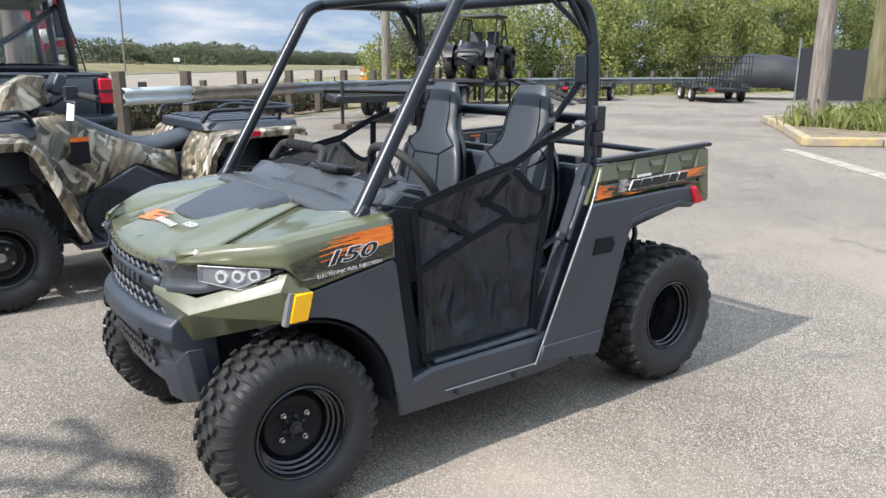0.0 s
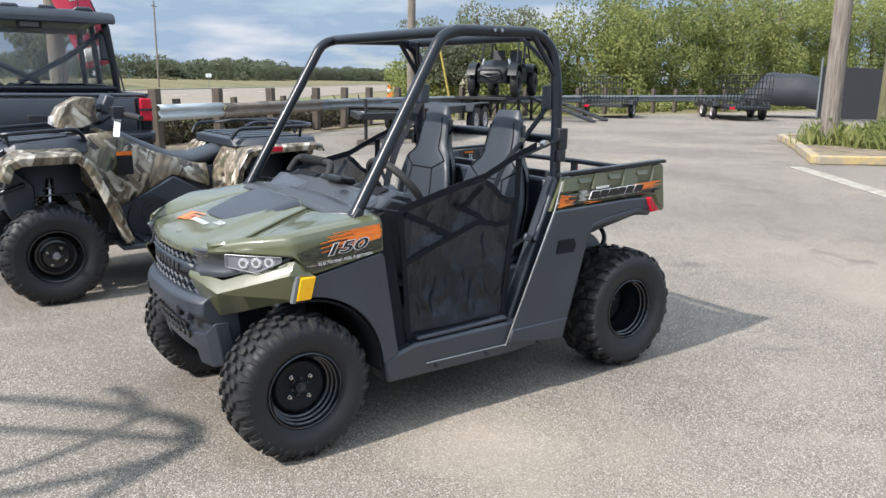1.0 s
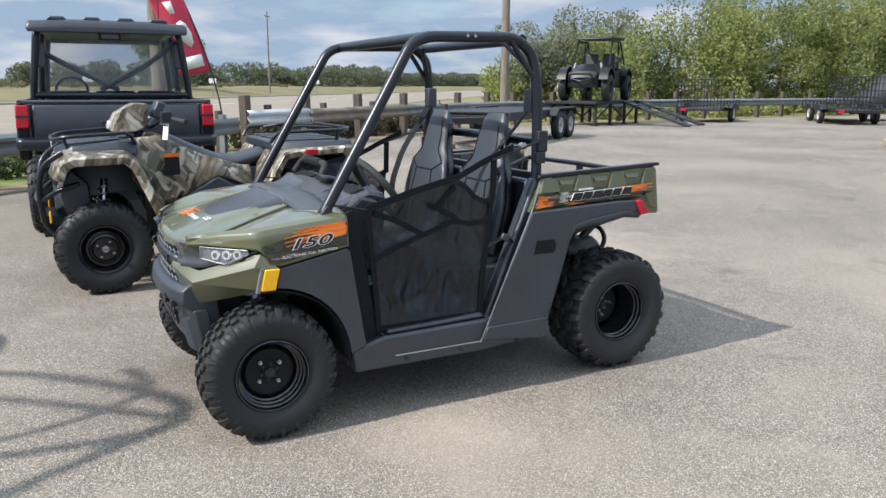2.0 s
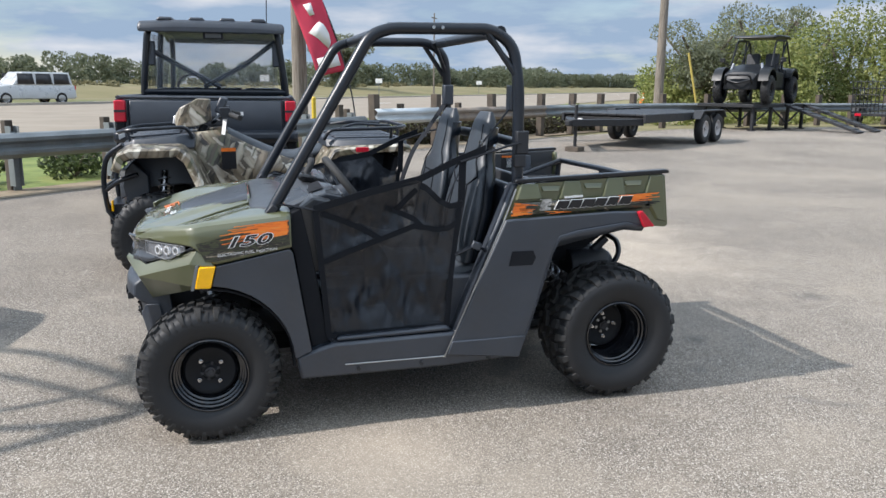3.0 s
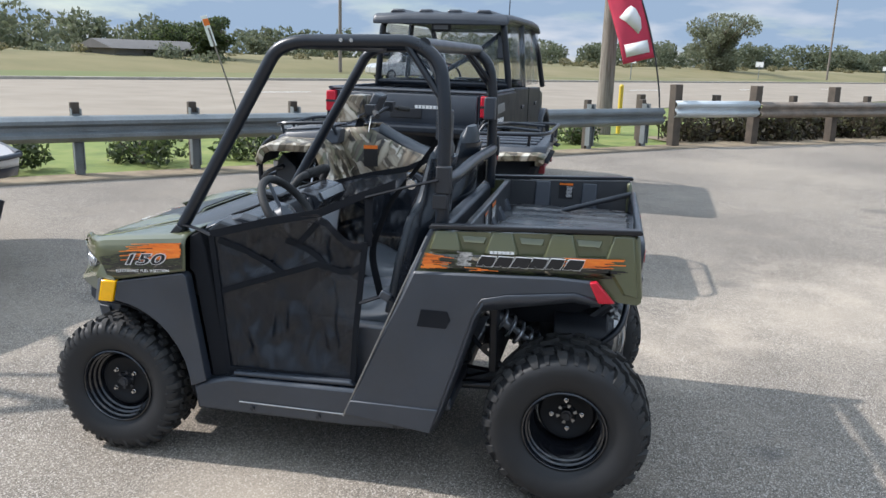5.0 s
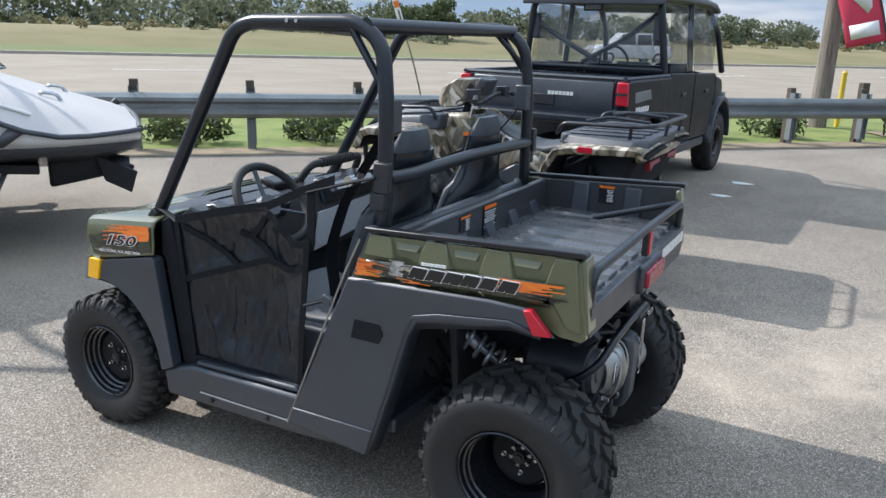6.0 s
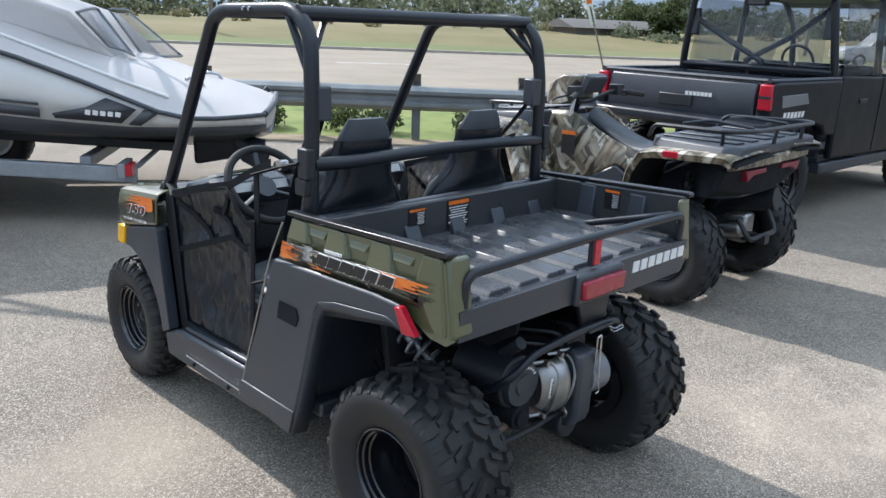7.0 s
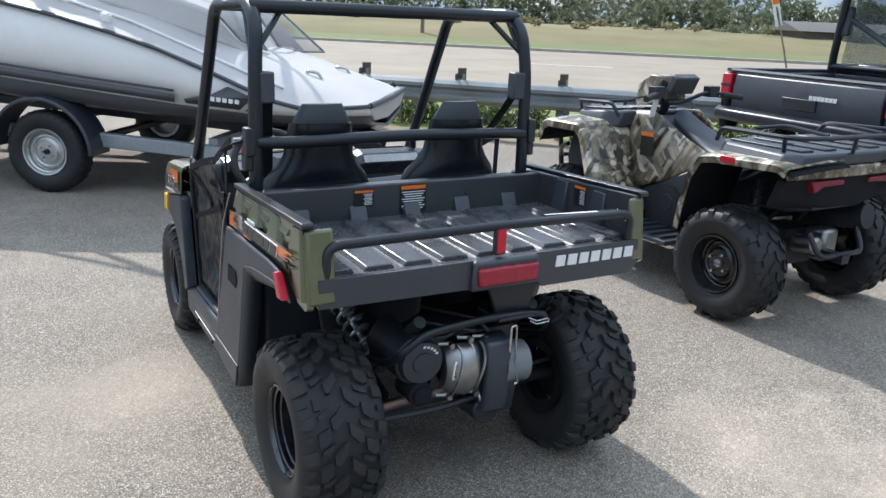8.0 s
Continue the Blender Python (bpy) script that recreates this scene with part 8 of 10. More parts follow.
box(bm, (-0.203, 0, 1.178), (0.006, 0.13, 0.075), pose(0, 0, 0, 0, 25, 0))
part("screen", bm, M_GREY, disp)
bm = bmesh.new()
box(bm, (-0.22, -0.24, 1.02), (0.004, 0.07, 0.11), pose(0, 0, 0, 0, 10, 20))
part("hang_tag", bm, M_WHITE, atv, "white paper tag")
bm = bmesh.new()
box(bm, (-0.20, -0.285, 0.80), (0.1, 0.003, 0.15), pose(0, 0, 0, 0, 0, 6))
lab = part("warning_label", bm, M_INK, atv, "dark warning label with an orange head")
bm = bmesh.new()
box(bm, (-0.20, -0.289, 0.862), (0.1, 0.003, 0.025), pose(0, 0, 0, 0, 0, 6))
part("label_head", bm, M_ORANGE, lab)
# tail
bm = bmesh.new()
loft(bm, [[(0.98, y, 0.800), (1.05 - 0.1 * y * y, y, 0.812), (1.05 - 0.1 * y * y, y, 0.868), (0.98, y, 0.88)] for y in (-0.5, -0.25, 0, 0.25, 0.5)])
part("tail_trim", bm, M_CAMO, atv, "camouflage printed rear edge", bevel=0.008)
bm = bmesh.new()
loft(bm, [[(0.90, y, 0.60 + 0.10 * abs(y)), (0.985 - 0.1 * y * y, y, 0.62 + 0.16 * abs(y)), (1.025 - 0.1 * y * y, y, 0.806), (0.95, y, 0.81)] for y in (-0.52, -0.30, -0.12, 0.12, 0.30, 0.52)])
part("tail_valance", bm, M_HOLE, atv, "black plastic panel under the rear edge", bevel=0.006)
for s in (-1, 1):
    bm = bmesh.new()
    prism(bm, [(s * 0.10, 0.768), (s * 0.11, 0.796), (s * 0.36, 0.796), (s * 0.33, 0.735), (s * 0.26, 0.765)], "x", 0.98, 1.034)
    part("tail_light", bm, mat("dull_red_lens", (0.20, 0.010, 0.024), 0.35, vary=0.12, scale=60), atv, "red tail light", bevel=0.006)
bm = bmesh.new()
cyl(bm, (0.62, 0.22, 0.50), (0.98, 0.24, 0.56), 0.075, 0.07, 20)
part("muffler", bm, M_DARK, atv)
bm = bmesh.new()
box(bm, (0.86, 0.05, 0.40), (0.12, 0.12, 0.18))
cyl(bm, (0.8, -0.1, 0.4), (0.95, -0.1, 0.42), 0.05)
part("gear_case", bm, M_ALU, atv, "bare aluminium gear case", bevel=0.02)
bm = bmesh.new()
tube(bm, [(0.95, -0.2, 0.5), (1.02, -0.18, 0.38), (1.02, 0.18, 0.38), (0.95, 0.2, 0.5)], 0.015, 0.05, 8)
box(bm, (0.98, 0, 0.36), (0.14, 0.06, 0.05))
part("hitch", bm, M_DARK, atv)

# ---- large black crew-cab side-by-side, its tail towards the lot ----
crew = thing("crew_utility_vehicle", "large black crew-cab utility vehicle with roof, tail towards the lot", "utility vehicle", pose(-0.086, 3.974, 0, 0, 0, -3.5))
M_CREW = mat("dark_metallic_paint", (0.006, 0.0075, 0.0105), 0.42, vary=0.08, scale=5, spec=0.25)
M_TINT = glass("tinted_window", (0.03, 0.035, 0.04), 0.03, 0.72)
M_TINT2 = glass("rear_window", (0.25, 0.29, 0.33), 0.02, 0.85)
for sx in (-1, 1):
    for y in (0.55, 3.42):
        wheel(crew, pose(sx * 0.66, y, 0.352, 0, 0, 90), 0.355, 0.24, 0.18, -sx, lugs=20, lug_h=0.016, lug_w=0.05, style=1, face=0.06)
# cargo box
bm = bmesh.new()
box(bm, (0, 0.62, 0.80), (1.36, 1.2, 0.06))
for s in (-1, 1):
    box(bm, (s * 0.70, 0.62, 0.98), (0.06, 1.2, 0.36))
box(bm, (0, 1.2, 0.98), (1.36, 0.05, 0.36))
part("cargo_box", bm, M_BLACK, crew, bevel=0.015)
bm = bmesh.new()
loft(bm, [[(x, 0.0, 0.80), (x, -0.02, 0.84), (x, -0.025, 1.06), (x, 0.0, 1.155), (x, 0.05, 1.165), (x, 0.05, 0.80)] for x in (-0.66, -0.4, 0, 0.4, 0.66)])
gate = part("tailgate", bm, M_BLACK, crew, "black plastic tailgate", bevel=0.012)
bm = bmesh.new()
loft(bm, [[(x, 0.03, 0.785), (x, -0.075 + d, 0.785), (x, -0.105 + d, 0.815), (x, -0.100 + d, 0.865), (x, -0.06 + d, 0.888), (x, 0.03, 0.892)] for x, d in ((-0.80, 0.05), (-0.76, 0.015), (-0.5, 0.0), (0.5, 0.0), (0.76, 0.015), (0.80, 0.05))])
part("tail_step", bm, M_TUBE, crew, "rounded black bumper step under the tailgate", bevel=0.01)
bm = bmesh.new()
box(bm, (0, -0.032, 0.98), (0.3, 0.012, 0.09))
part("gate_handle", bm, M_DARK, gate, bevel=0.01)
bm = bmesh.new()
for i in range(7):
    box(bm, (0.10 + i * 0.034, -0.031, 1.04), (0.026, 0.006, 0.03))
part("gate_mark", bm, M_WHITE, gate, "white plain block marks")
bm = bmesh.new()
tube(bm, [(-0.75, 0.0, 1.18), (-0.75, 1.2, 1.18)], 0.022, 0, 8, flat=0.7)
tube(bm, [(0.75, 0.0, 1.18), (0.75, 1.2, 1.18)], 0.022, 0, 8, flat=0.7)
tube(bm, [(-0.73, 0.02, 1.18), (0.73, 0.02, 1.18)], 0.02, 0, 8, flat=0.8)
part("box_rail", bm, M_BLACK, crew)
for s in (-1, 1):
    bm = bmesh.new()
    prism(bm, [(0.0, 0.70), (-0.015, 0.85), (-0.01, 1.155), (0.1, 1.17), (1.2, 1.17), (1.2, 0.72), (1.0, 0.72), (0.93, 0.80), (0.55, 0.87), (0.18, 0.80), (0.12, 0.70)], "x", s * 0.70, s * 0.79)
    sidep = part("box_side", bm, M_CREW, crew, "dark painted cargo box side", bevel=0.02)
    bm = bmesh.new()
    prism(bm, [(0.16, 0.98), (0.14, 1.07), (0.55, 1.08), (0.6, 1.0)], "x", s * 0.788, s * 0.797)
    part("side_badge", bm, M_GREY, sidep, "pale grey side badge", bevel=0.006)
    bm = bmesh.new()
    for i in range(6):
        prism(bm, [(0.2 + i * 0.06, 0.90), (0.21 + i * 0.06, 0.945), (0.25 + i * 0.06, 0.945), (0.24 + i * 0.06, 0.90)], "x", s * 0.79, s * 0.7935)
    part("side_mark", bm, M_WHITE, sidep, "pale plain marks")
    bm = bmesh.new()
    prism(bm, [(s * 0.69, 0.965), (s * 0.69, 1.155), (s * 0.785, 1.155), (s * 0.79, 0.965)], "y", -0.028, 0.03)
    tl = part("tail_light", bm, M_RED, crew, "red tail light", bevel=0.012)
    bm = bmesh.new()
    box(bm, (s * 0.737, -0.029, 1.06), (0.098, 0.006, 0.02))
    part("lamp_bar", bm, M_DARK, tl)
    # doors and sills
    bm = bmesh.new()
    prism(bm, [(1.24, 0.50), (1.24, 1.20), (3.0, 1.16), (3.05, 0.95), (2.9, 0.48)], "x", s * 0.70, s * 0.765)
    door = part("door", bm, M_CREW, crew, "black painted cab doors", bevel=0.02)
    for y in (1.72, 2.62):
        bm = bmesh.new()
        box(bm, (s * 0.77, y, 0.98), (0.02, 0.16, 0.04))
        part("door_handle", bm, M_DARK, door, bevel=0.008)
    bm = bmesh.new()
    box(bm, (s * 0.766, 2.12, 0.85), (0.01, 0.012, 0.66))
    part("door_gap", bm, M_INK, door)
    for y0, y1 in ((1.30, 2.08), (2.16, 2.95)):
        bm = bmesh.new()
        grid(bm, lambda u, v: (s * (0.735 - 0.06 * v), y0 + (y1 - y0) * u + (0.18 * v * u if y0 > 2 else 0), 1.2 + 0.62 * v), 2, 2)
        wn_ = part("side_window", bm, M_TINT, crew, "dark tinted side window", solid=0.006)
        wn_.visible_shadow = False
    bm = bmesh.new()
    box(bm, (s * 0.68, 2.0, 0.42), (0.12, 1.7, 0.1))
    part("sill", bm, M_BLACK, crew, bevel=0.02)
    bm = bmesh.new()
    loft(bm, [[(s * 0.62, 3.42 + 0.47 * math.cos(a), 0.38 + 0.5 * math.sin(a)), (s * 0.80, 3.42 + 0.47 * math.cos(a), 0.38 + 0.5 * math.sin(a)), (s * 0.80, 3.42 + 0.43 * math.cos(a), 0.38 + 0.45 * math.sin(a)), (s * 0.62, 3.42 + 0.43 * math.cos(a), 0.38 + 0.45 * math.sin(a))] for a in [radians(d) for d in range(0, 181, 15)]])
    part("front_fender", bm, M_BLACK, crew, bevel=0.01)
    bm = bmesh.new()
    tube(bm, [(s * 0.72, 1.22, 0.8), (s * 0.71, 1.16, 1.25), (s * 0.64, 1.12, 1.80), (s * 0.62, 1.2, 1.86), (s * 0.62, 2.85, 1.87), (s * 0.67, 3.25, 1.6), (s * 0.72, 3.45, 1.16)], 0.034, 0.12, 10)
    tube(bm, [(s * 0.72, 2.12, 0.9), (s * 0.64, 2.1, 1.9)], 0.032, 0, 10)
    part("cab_tube", bm, M_TUBE, crew)
    bm = bmesh.new()
    box(bm, (s * 0.62, 1.16, 1.60), (0.08, 0.06, 0.24))
    part("belt_reel", bm, M_BLACK, crew, bevel=0.015)
# rear of the cab: cross bars, window, belts
bm = bmesh.new()
tube(bm, [(-0.62, 1.12, 1.84), (0.62, 1.12, 1.84)], 0.034, 0, 10)
tube(bm, [(-0.7, 1.16, 1.22), (0.7, 1.16, 1.22)], 0.03, 0, 10)
tube(bm, [(-0.6, 1.16, 1.62), (-0.3, 1.2, 1.45), (0.05, 1.22, 1.27)], 0.026, 0.1, 8)
tube(bm, [(0.62, 1.16, 1.74), (0.3, 1.2, 1.5), (-0.12, 1.22, 1.27)], 0.026, 0.1, 8)
part("rear_cage", bm, M_TUBE, crew)
bm = bmesh.new()
loft(bm, [[(-0.72, y, 1.84 + dz), (-0.70, y, 1.905 + dz), (-0.35, y, 1.925 + dz), (0.35, y, 1.925 + dz), (0.70, y, 1.905 + dz), (0.72, y, 1.84 + dz)] for y, dz in ((0.98, -0.05), (1.02, 0.0), (1.3, 0.015), (2.6, 0.02), (2.95, 0.0), (3.1, -0.05))])
roof = part("roof", bm, M_BLACK, crew, "black moulded plastic roof", bevel=0.025)
for x in (-0.45, -0.15, 0.15, 0.45):
    bm = bmesh.new()
    loft(bm, [[(x - 0.09, y, 1.915), (x - 0.06, y, 1.952), (x + 0.06, y, 1.952), (x + 0.09, y, 1.915)] for y in (1.03, 1.1, 2.7, 2.8)])
    part("roof_rib", bm, M_BLACK, roof, bevel=0.012)
bm = bmesh.new()
box(bm, (0.0, 1.09, 1.78), (0.2, 0.05, 0.07))
lampc = part("cargo_lamp", bm, M_DARK, crew, bevel=0.012)
bm = bmesh.new()
box(bm, (0.0, 1.06, 1.78), (0.15, 0.01, 0.04))
part("lamp_lens", bm, M_GREY, lampc)
bm = bmesh.new()
grid(bm, lambda u, v: (-0.6 + 1.2 * u, 1.17 - 0.03 * v, 1.26 + 0.6 * v), 2, 2)
rw = part("rear_window", bm, M_TINT2, crew, "clear rear cab window", solid=0.006)
rw.visible_shadow = False
bm = bmesh.new()
grid(bm, lambda u, v: (-0.62 + 1.24 * u, 3.42 - 0.5 * v, 1.22 + 0.64 * v), 2, 2)
ws = part("windscreen", bm, M_TINT2, crew, "clear windscreen", solid=0.006)
ws.visible_shadow = False
# seats and cab floor
bm = bmesh.new()
box(bm, (0, 2.2, 0.46), (1.36, 2.0, 0.08))
box(bm, (0, 3.2, 0.75), (1.36, 0.1, 0.7))
box(bm, (0, 1.24, 0.8), (1.3, 0.06, 0.7))
part("cab_floor", bm, M_BLACK, crew)
for y in (1.42, 2.35):
    for x in (-0.42, 0.02, 0.46):
        bm = bmesh.new()
        box(bm, (x, y + 0.2, 0.80), (0.4, 0.46, 0.14))
        box(bm, (x, y, 1.03), (0.40, 0.11, 0.46), pose(0, 0, 0, 6, 0, 0))
        part("cab_seat", bm, M_SHELL, crew, bevel=0.04, seg=3)
bm = bmesh.new()
sw_ = [Vector((-0.42 + 0.17 * math.cos(2 * math.pi * i / 28), 2.92 - 0.06 * math.sin(2 * math.pi * i / 28), 1.25 + 0.16 * math.sin(2 * math.pi * i / 28))) for i in range(28)]
tube(bm, sw_, 0.016, 0, 8, closed=True)
part("steering_wheel", bm, M_GRIP, crew)
# hood and front
bm = bmesh.new()
loft(bm, [[(-w_, y, 0.62), (-w_, y, z), (-w_ * 0.6, y, z + 0.05), (w_ * 0.6, y, z + 0.05), (w_, y, z), (w_, y, 0.62)] for y, w_, z in ((3.15, 0.74, 1.12), (3.5, 0.72, 1.08), (3.85, 0.66, 1.0), (3.98, 0.58, 0.86))])
part("hood", bm, M_CREW, crew, bevel=0.02)
bm = bmesh.new()
loft(bm, [[(-w_, y, 0.36), (-w_, y, 0.64), (w_, y, 0.64), (w_, y, 0.36)] for y, w_ in ((3.1, 0.5), (3.9, 0.55), (4.05, 0.5))])
part("front_bumper", bm, M_BLACK, crew, bevel=0.03)
bm = bmesh.new()
box(bm, (0, 1.8, 0.36), (0.8, 3.3, 0.12))
box(bm, (0, 0.55, 0.45), (0.5, 0.6, 0.3))
cyl(bm, (-0.6, 0.55, 0.35), (0.6, 0.55, 0.35), 0.04)
cyl(bm, (-0.6, 3.42, 0.35), (0.6, 3.42, 0.35), 0.04)
box(bm, (0, 0.0, 0.55), (0.9, 0.08, 0.1))
part("underframe", bm, M_DARK, crew)
bm = bmesh.new()
tube(bm, [(0.52, 2.0, 1.95), (0.54, 1.95, 2.6), (0.55, 1.9, 3.4)], 0.006, 0.2, 6)
part("whip_aerial", bm, M_DARK, crew)

# ---- jet boat on its trailer ----
BOAT = Matrix(((0.585, -0.811, 0, -2.39), (0.811, 0.585, 0, 0.46), (0, 0, 1, 0), (0, 0, 0, 1)))
# Sunlit deck gelcoat toned down, shaded hull sides lifted: lighting put into colour.
M_GEL = mat("gelcoat_toned_down", (0.48, 0.452, 0.44), 0.45, vary=0.06, scale=2, coat=0.06)
M_GELG = mat("gelcoat_lifted", (0.78, 0.77, 0.75), 0.3, vary=0.05, scale=2, coat=0.3)
M_BOATD = mat("charcoal_gelcoat", (0.045, 0.047, 0.055), 0.35, vary=0.1, scale=3, coat=0.2)
M_TRAIL = mat("painted_trailer_steel", (0.30, 0.32, 0.34), 0.45, metal=0.2, vary=0.2, scale=4)
boat = thing("jet_boat", "white and charcoal jet boat with a low windscreen on its trailer", "boat", BOAT)
CY = 0.93


def half_at(x):
    return lerp(x, (-5.2, 0.15), (-4.4, 0.7), (-3.4, 1.02), (-2, 1.14), (0.0, 1.14), (0.45, 1.09), (0.7, 0.98), (0.85, 0.9), (0.95, 0.80))


def rub_z(x):
    return lerp(x, (-5.2, 1.72), (-3.5, 1.68), (-1.84, 1.48), (-1.21, 1.345), (-0.68, 1.205), (-0.28, 1.06), (0.08, 0.912), (0.31, 0.815), (0.52, 0.782), (1.0, 0.80))


XS = [-5.2, -4.8, -4.4, -3.9, -3.4, -2.7, -2.0, -1.4, -0.96, -0.6, -0.22, 0.05, 0.26, 0.45, 0.62, 0.75, 0.86, 0.95]
bm = bmesh.new()
for s in (-1, 1):
    loft(bm, [[(x, CY + s * half_at(x) * k, z) for k, z in ((1.0, rub_z(x)), (0.985, rub_z(x) * 0.5 + 0.5 * lerp(x, (-5.2, 1.22), (-1.9, 0.90), (-0.75, 0.79), (0.1, 0.722), (1, 0.722))), (0.96, lerp(x, (-5.2, 1.22), (-1.9, 0.90), (-1.28, 0.838), (-0.75, 0.79), (-0.35, 0.752), (0.1, 0.722), (1, 0.722))))] for x in XS], caps=False, closed=False)
hull = part("hull_side", bm, M_GELG, boat, "pale hull sides", solid=0.02)
bm = bmesh.new()
loft(bm, [[(x, CY - half_at(x) * 0.962, lerp(x, (-5.2, 1.22), (-1.9, 0.90), (-1.28, 0.838), (-0.75, 0.79), (-0.35, 0.752), (0.1, 0.722), (1, 0.722))), (x, CY - half_at(x) * 0.90, lerp(x, (-5.2, 1.12), (-1.95, 0.77), (-0.54, 0.665), (1, 0.655))), (x, CY - half_at(x) * 0.66, lerp(x, (-5.2, 1.1), (-1.95, 0.70), (-0.5, 0.60), (1, 0.62))), (x, CY, lerp(x, (-5.2, 1.1), (-4, 0.62), (0.6, 0.42), (1, 0.56))), (x, CY + half_at(x) * 0.80, lerp(x, (-5.2, 1.1), (-1.95, 0.66), (-0.5, 0.56), (1, 0.60))), (x, CY + half_at(x) * 0.962, lerp(x, (-5.2, 1.22), (-1.9, 0.90), (-1.28, 0.838), (-0.75, 0.79), (-0.35, 0.752), (0.1, 0.722), (1, 0.722)))] for x in XS], closed=False)
part("hull_bottom", bm, M_BOATD, boat, "charcoal hull bottom", solid=0.02)
# side stripe and arrow
bm = bmesh.new()
sz = lambda x: lerp(x, (-5.2, 1.22), (-1.9, 0.90), (-1.28, 0.838), (-0.75, 0.79), (-0.35, 0.752), (0.1, 0.722), (1, 0.722))
grid(bm, lambda u, v: (-4.6 + 4.1 * u, CY - half_at(-4.6 + 4.1 * u) * 0.985 - 0.012, sz(-4.6 + 4.1 * u) + 0.02 + 0.06 * v), 20, 1)
grid(bm, lambda u, v: (-4.0 + 3.5 * u, CY - half_at(-4.0 + 3.5 * u) * 0.99 - 0.012, sz(-4.0 + 3.5 * u) + 0.10 + 0.018 * v), 20, 1)
part("hull_stripe", bm, M_BOATD, hull, "charcoal side stripe", solid=0.003)
bm = bmesh.new()
for pts in ([(-0.42, 0.03), (-0.20, 0.09), (-0.07, 0.165), (0.12, 0.10), (0.02, 0.0), (-0.40, 0.0)], [(0.06, -0.005), (0.17, 0.10), (0.26, 0.075), (0.14, -0.012)]):
    f = [bm.verts.new((x, CY - half_at(x) * 1.0 - 0.014, sz(x) + 0.03 + z)) for x, z in pts]
    bm.faces.new(f)
part("hull_arrow", bm, M_BOATD, hull, "charcoal arrow graphic", solid=0.003)
bm = bmesh.new()
for i in range(5):
    x = -0.19 + i * 0.048
    box(bm, (x, CY - half_at(x) - 0.02, sz(x) + 0.088), (0.034, 0.004, 0.032), pose(0, 0, 0, 0, 9, 0))
part("hull_mark", bm, M_GELG, hull, "pale plain block marks")
for s in (-1, 1):
    bm = bmesh.new()
    tube(bm, [(x, CY + s * (half_at(x) + 0.008), rub_z(x)) for x in XS], 0.017, 0, 8)
    part("rub_rail", bm, M_BLACK, boat, "black rubber rub rail")
bm = bmesh.new()
tube(bm, [(0.95, CY - 0.8, 0.80), (0.98, CY, 0.80), (0.95, CY + 0.8, 0.80)], 0.024, 0.2, 8)
part("rub_end", bm, M_BLACK, boat)


# deck: from the rail up over the shoulders to the crown
def crown(x):
    return lerp(x, (-5.2, 1.76), (-3.8, 1.9), (-2.2, 1.78), (-1.4, 1.62), (-0.9, 1.48), (-0.45, 1.29), (0.0, 1.12), (0.45, 0.98), (0.8, 0.88), (0.95, 0.82))


bm = bmesh.new()


def deck(u, v):
    x = -5.2 + 6.15 * u
    y = (v - 0.5) * 2
    z0, z1 = rub_z(x), crown(x)
    k = abs(y)
    prof = lerp(k, (0, 1.0), (0.45, 0.98), (0.62, 0.9), (0.8, 0.62), (0.92, 0.25), (1.0, 0.0))
    return (x, CY + y * half_at(x), z0 + (z1 - z0) * prof)


grid(bm, deck, 48, 24)
part("deck", bm, M_GEL, boat, "white gelcoat deck")
# side shoulder crease
bm = bmesh.new()
tube(bm, [(x, CY - half_at(x) * 0.86, rub_z(x) + (crown(x) - rub_z(x)) * 0.5) for x in (-3.0, -2.0, -1.4, -0.9, -0.45, 0.0, 0.3)], 0.012, 0, 6)
part("deck_crease", bm, M_GELG, boat)
# windscreen: two smoked panes in dark frames
for low0, low1, top1, top0, bow in (((-0.16, 0.34, 1.24), (-0.06, 0.66, 1.16), (-0.32, 0.76, 1.49), (-0.31, 0.16, 1.47), 0.03), ((-0.10, 1.20, 1.13), (0.08, 2.0, 1.10), (-0.32, 1.94, 1.45), (-0.32, 1.08, 1.50), 0.05)):
    bm = bmesh.new()

    def pane(u, v):
        a, b, c, d = Vector(low0), Vector(low1), Vector(top1), Vector(top0)
        p = (a.lerp(b, u)).lerp(d.lerp(c, u), v)
        return (p.x + bow * math.sin(u * math.pi), p.y, p.z + 0.02 * math.sin(u * math.pi) * v)
    grid(bm, pane, 8, 6)
    pw = part("windscreen_pane", bm, M_TINT, boat, "smoked windscreen pane", solid=0.008)
    pw.visible_shadow = False
    bm = bmesh.new()
    edge = [pane(u / 8, 0) for u in range(9)] + [pane(1, v / 6) for v in range(1, 7)] + [pane(1 - u / 8, 1) for u in range(1, 9)] + [pane(0, 1 - v / 6) for v in range(1, 6)]
    tube(bm, [Vector(p) for p in edge], 0.011, 0, 6, closed=True)
    part("windscreen_frame", bm, M_GREY, boat, "grey windscreen frame")
bm = bmesh.new()
loft(bm, [[(-2.9, CY - 0.9, 1.7), (-2.9, CY + 0.9, 1.7), (-2.9, CY + 0.7, 1.96), (-2.9, CY - 0.7, 1.96)], [(-1.1, CY - 0.88, 1.45), (-1.1, CY + 0.9, 1.45), (-1.1, CY + 0.72, 1.70), (-1.1, CY - 0.72, 1.70)], [(-0.08, CY - 0.60, 1.10), (-0.02, CY + 0.98, 1.06), (-0.40, CY + 0.86, 1.46), (-0.38, CY - 0.74, 1.475)]])
part("cockpit_cover", bm, M_GEL, boat, bevel=0.06, seg=3)
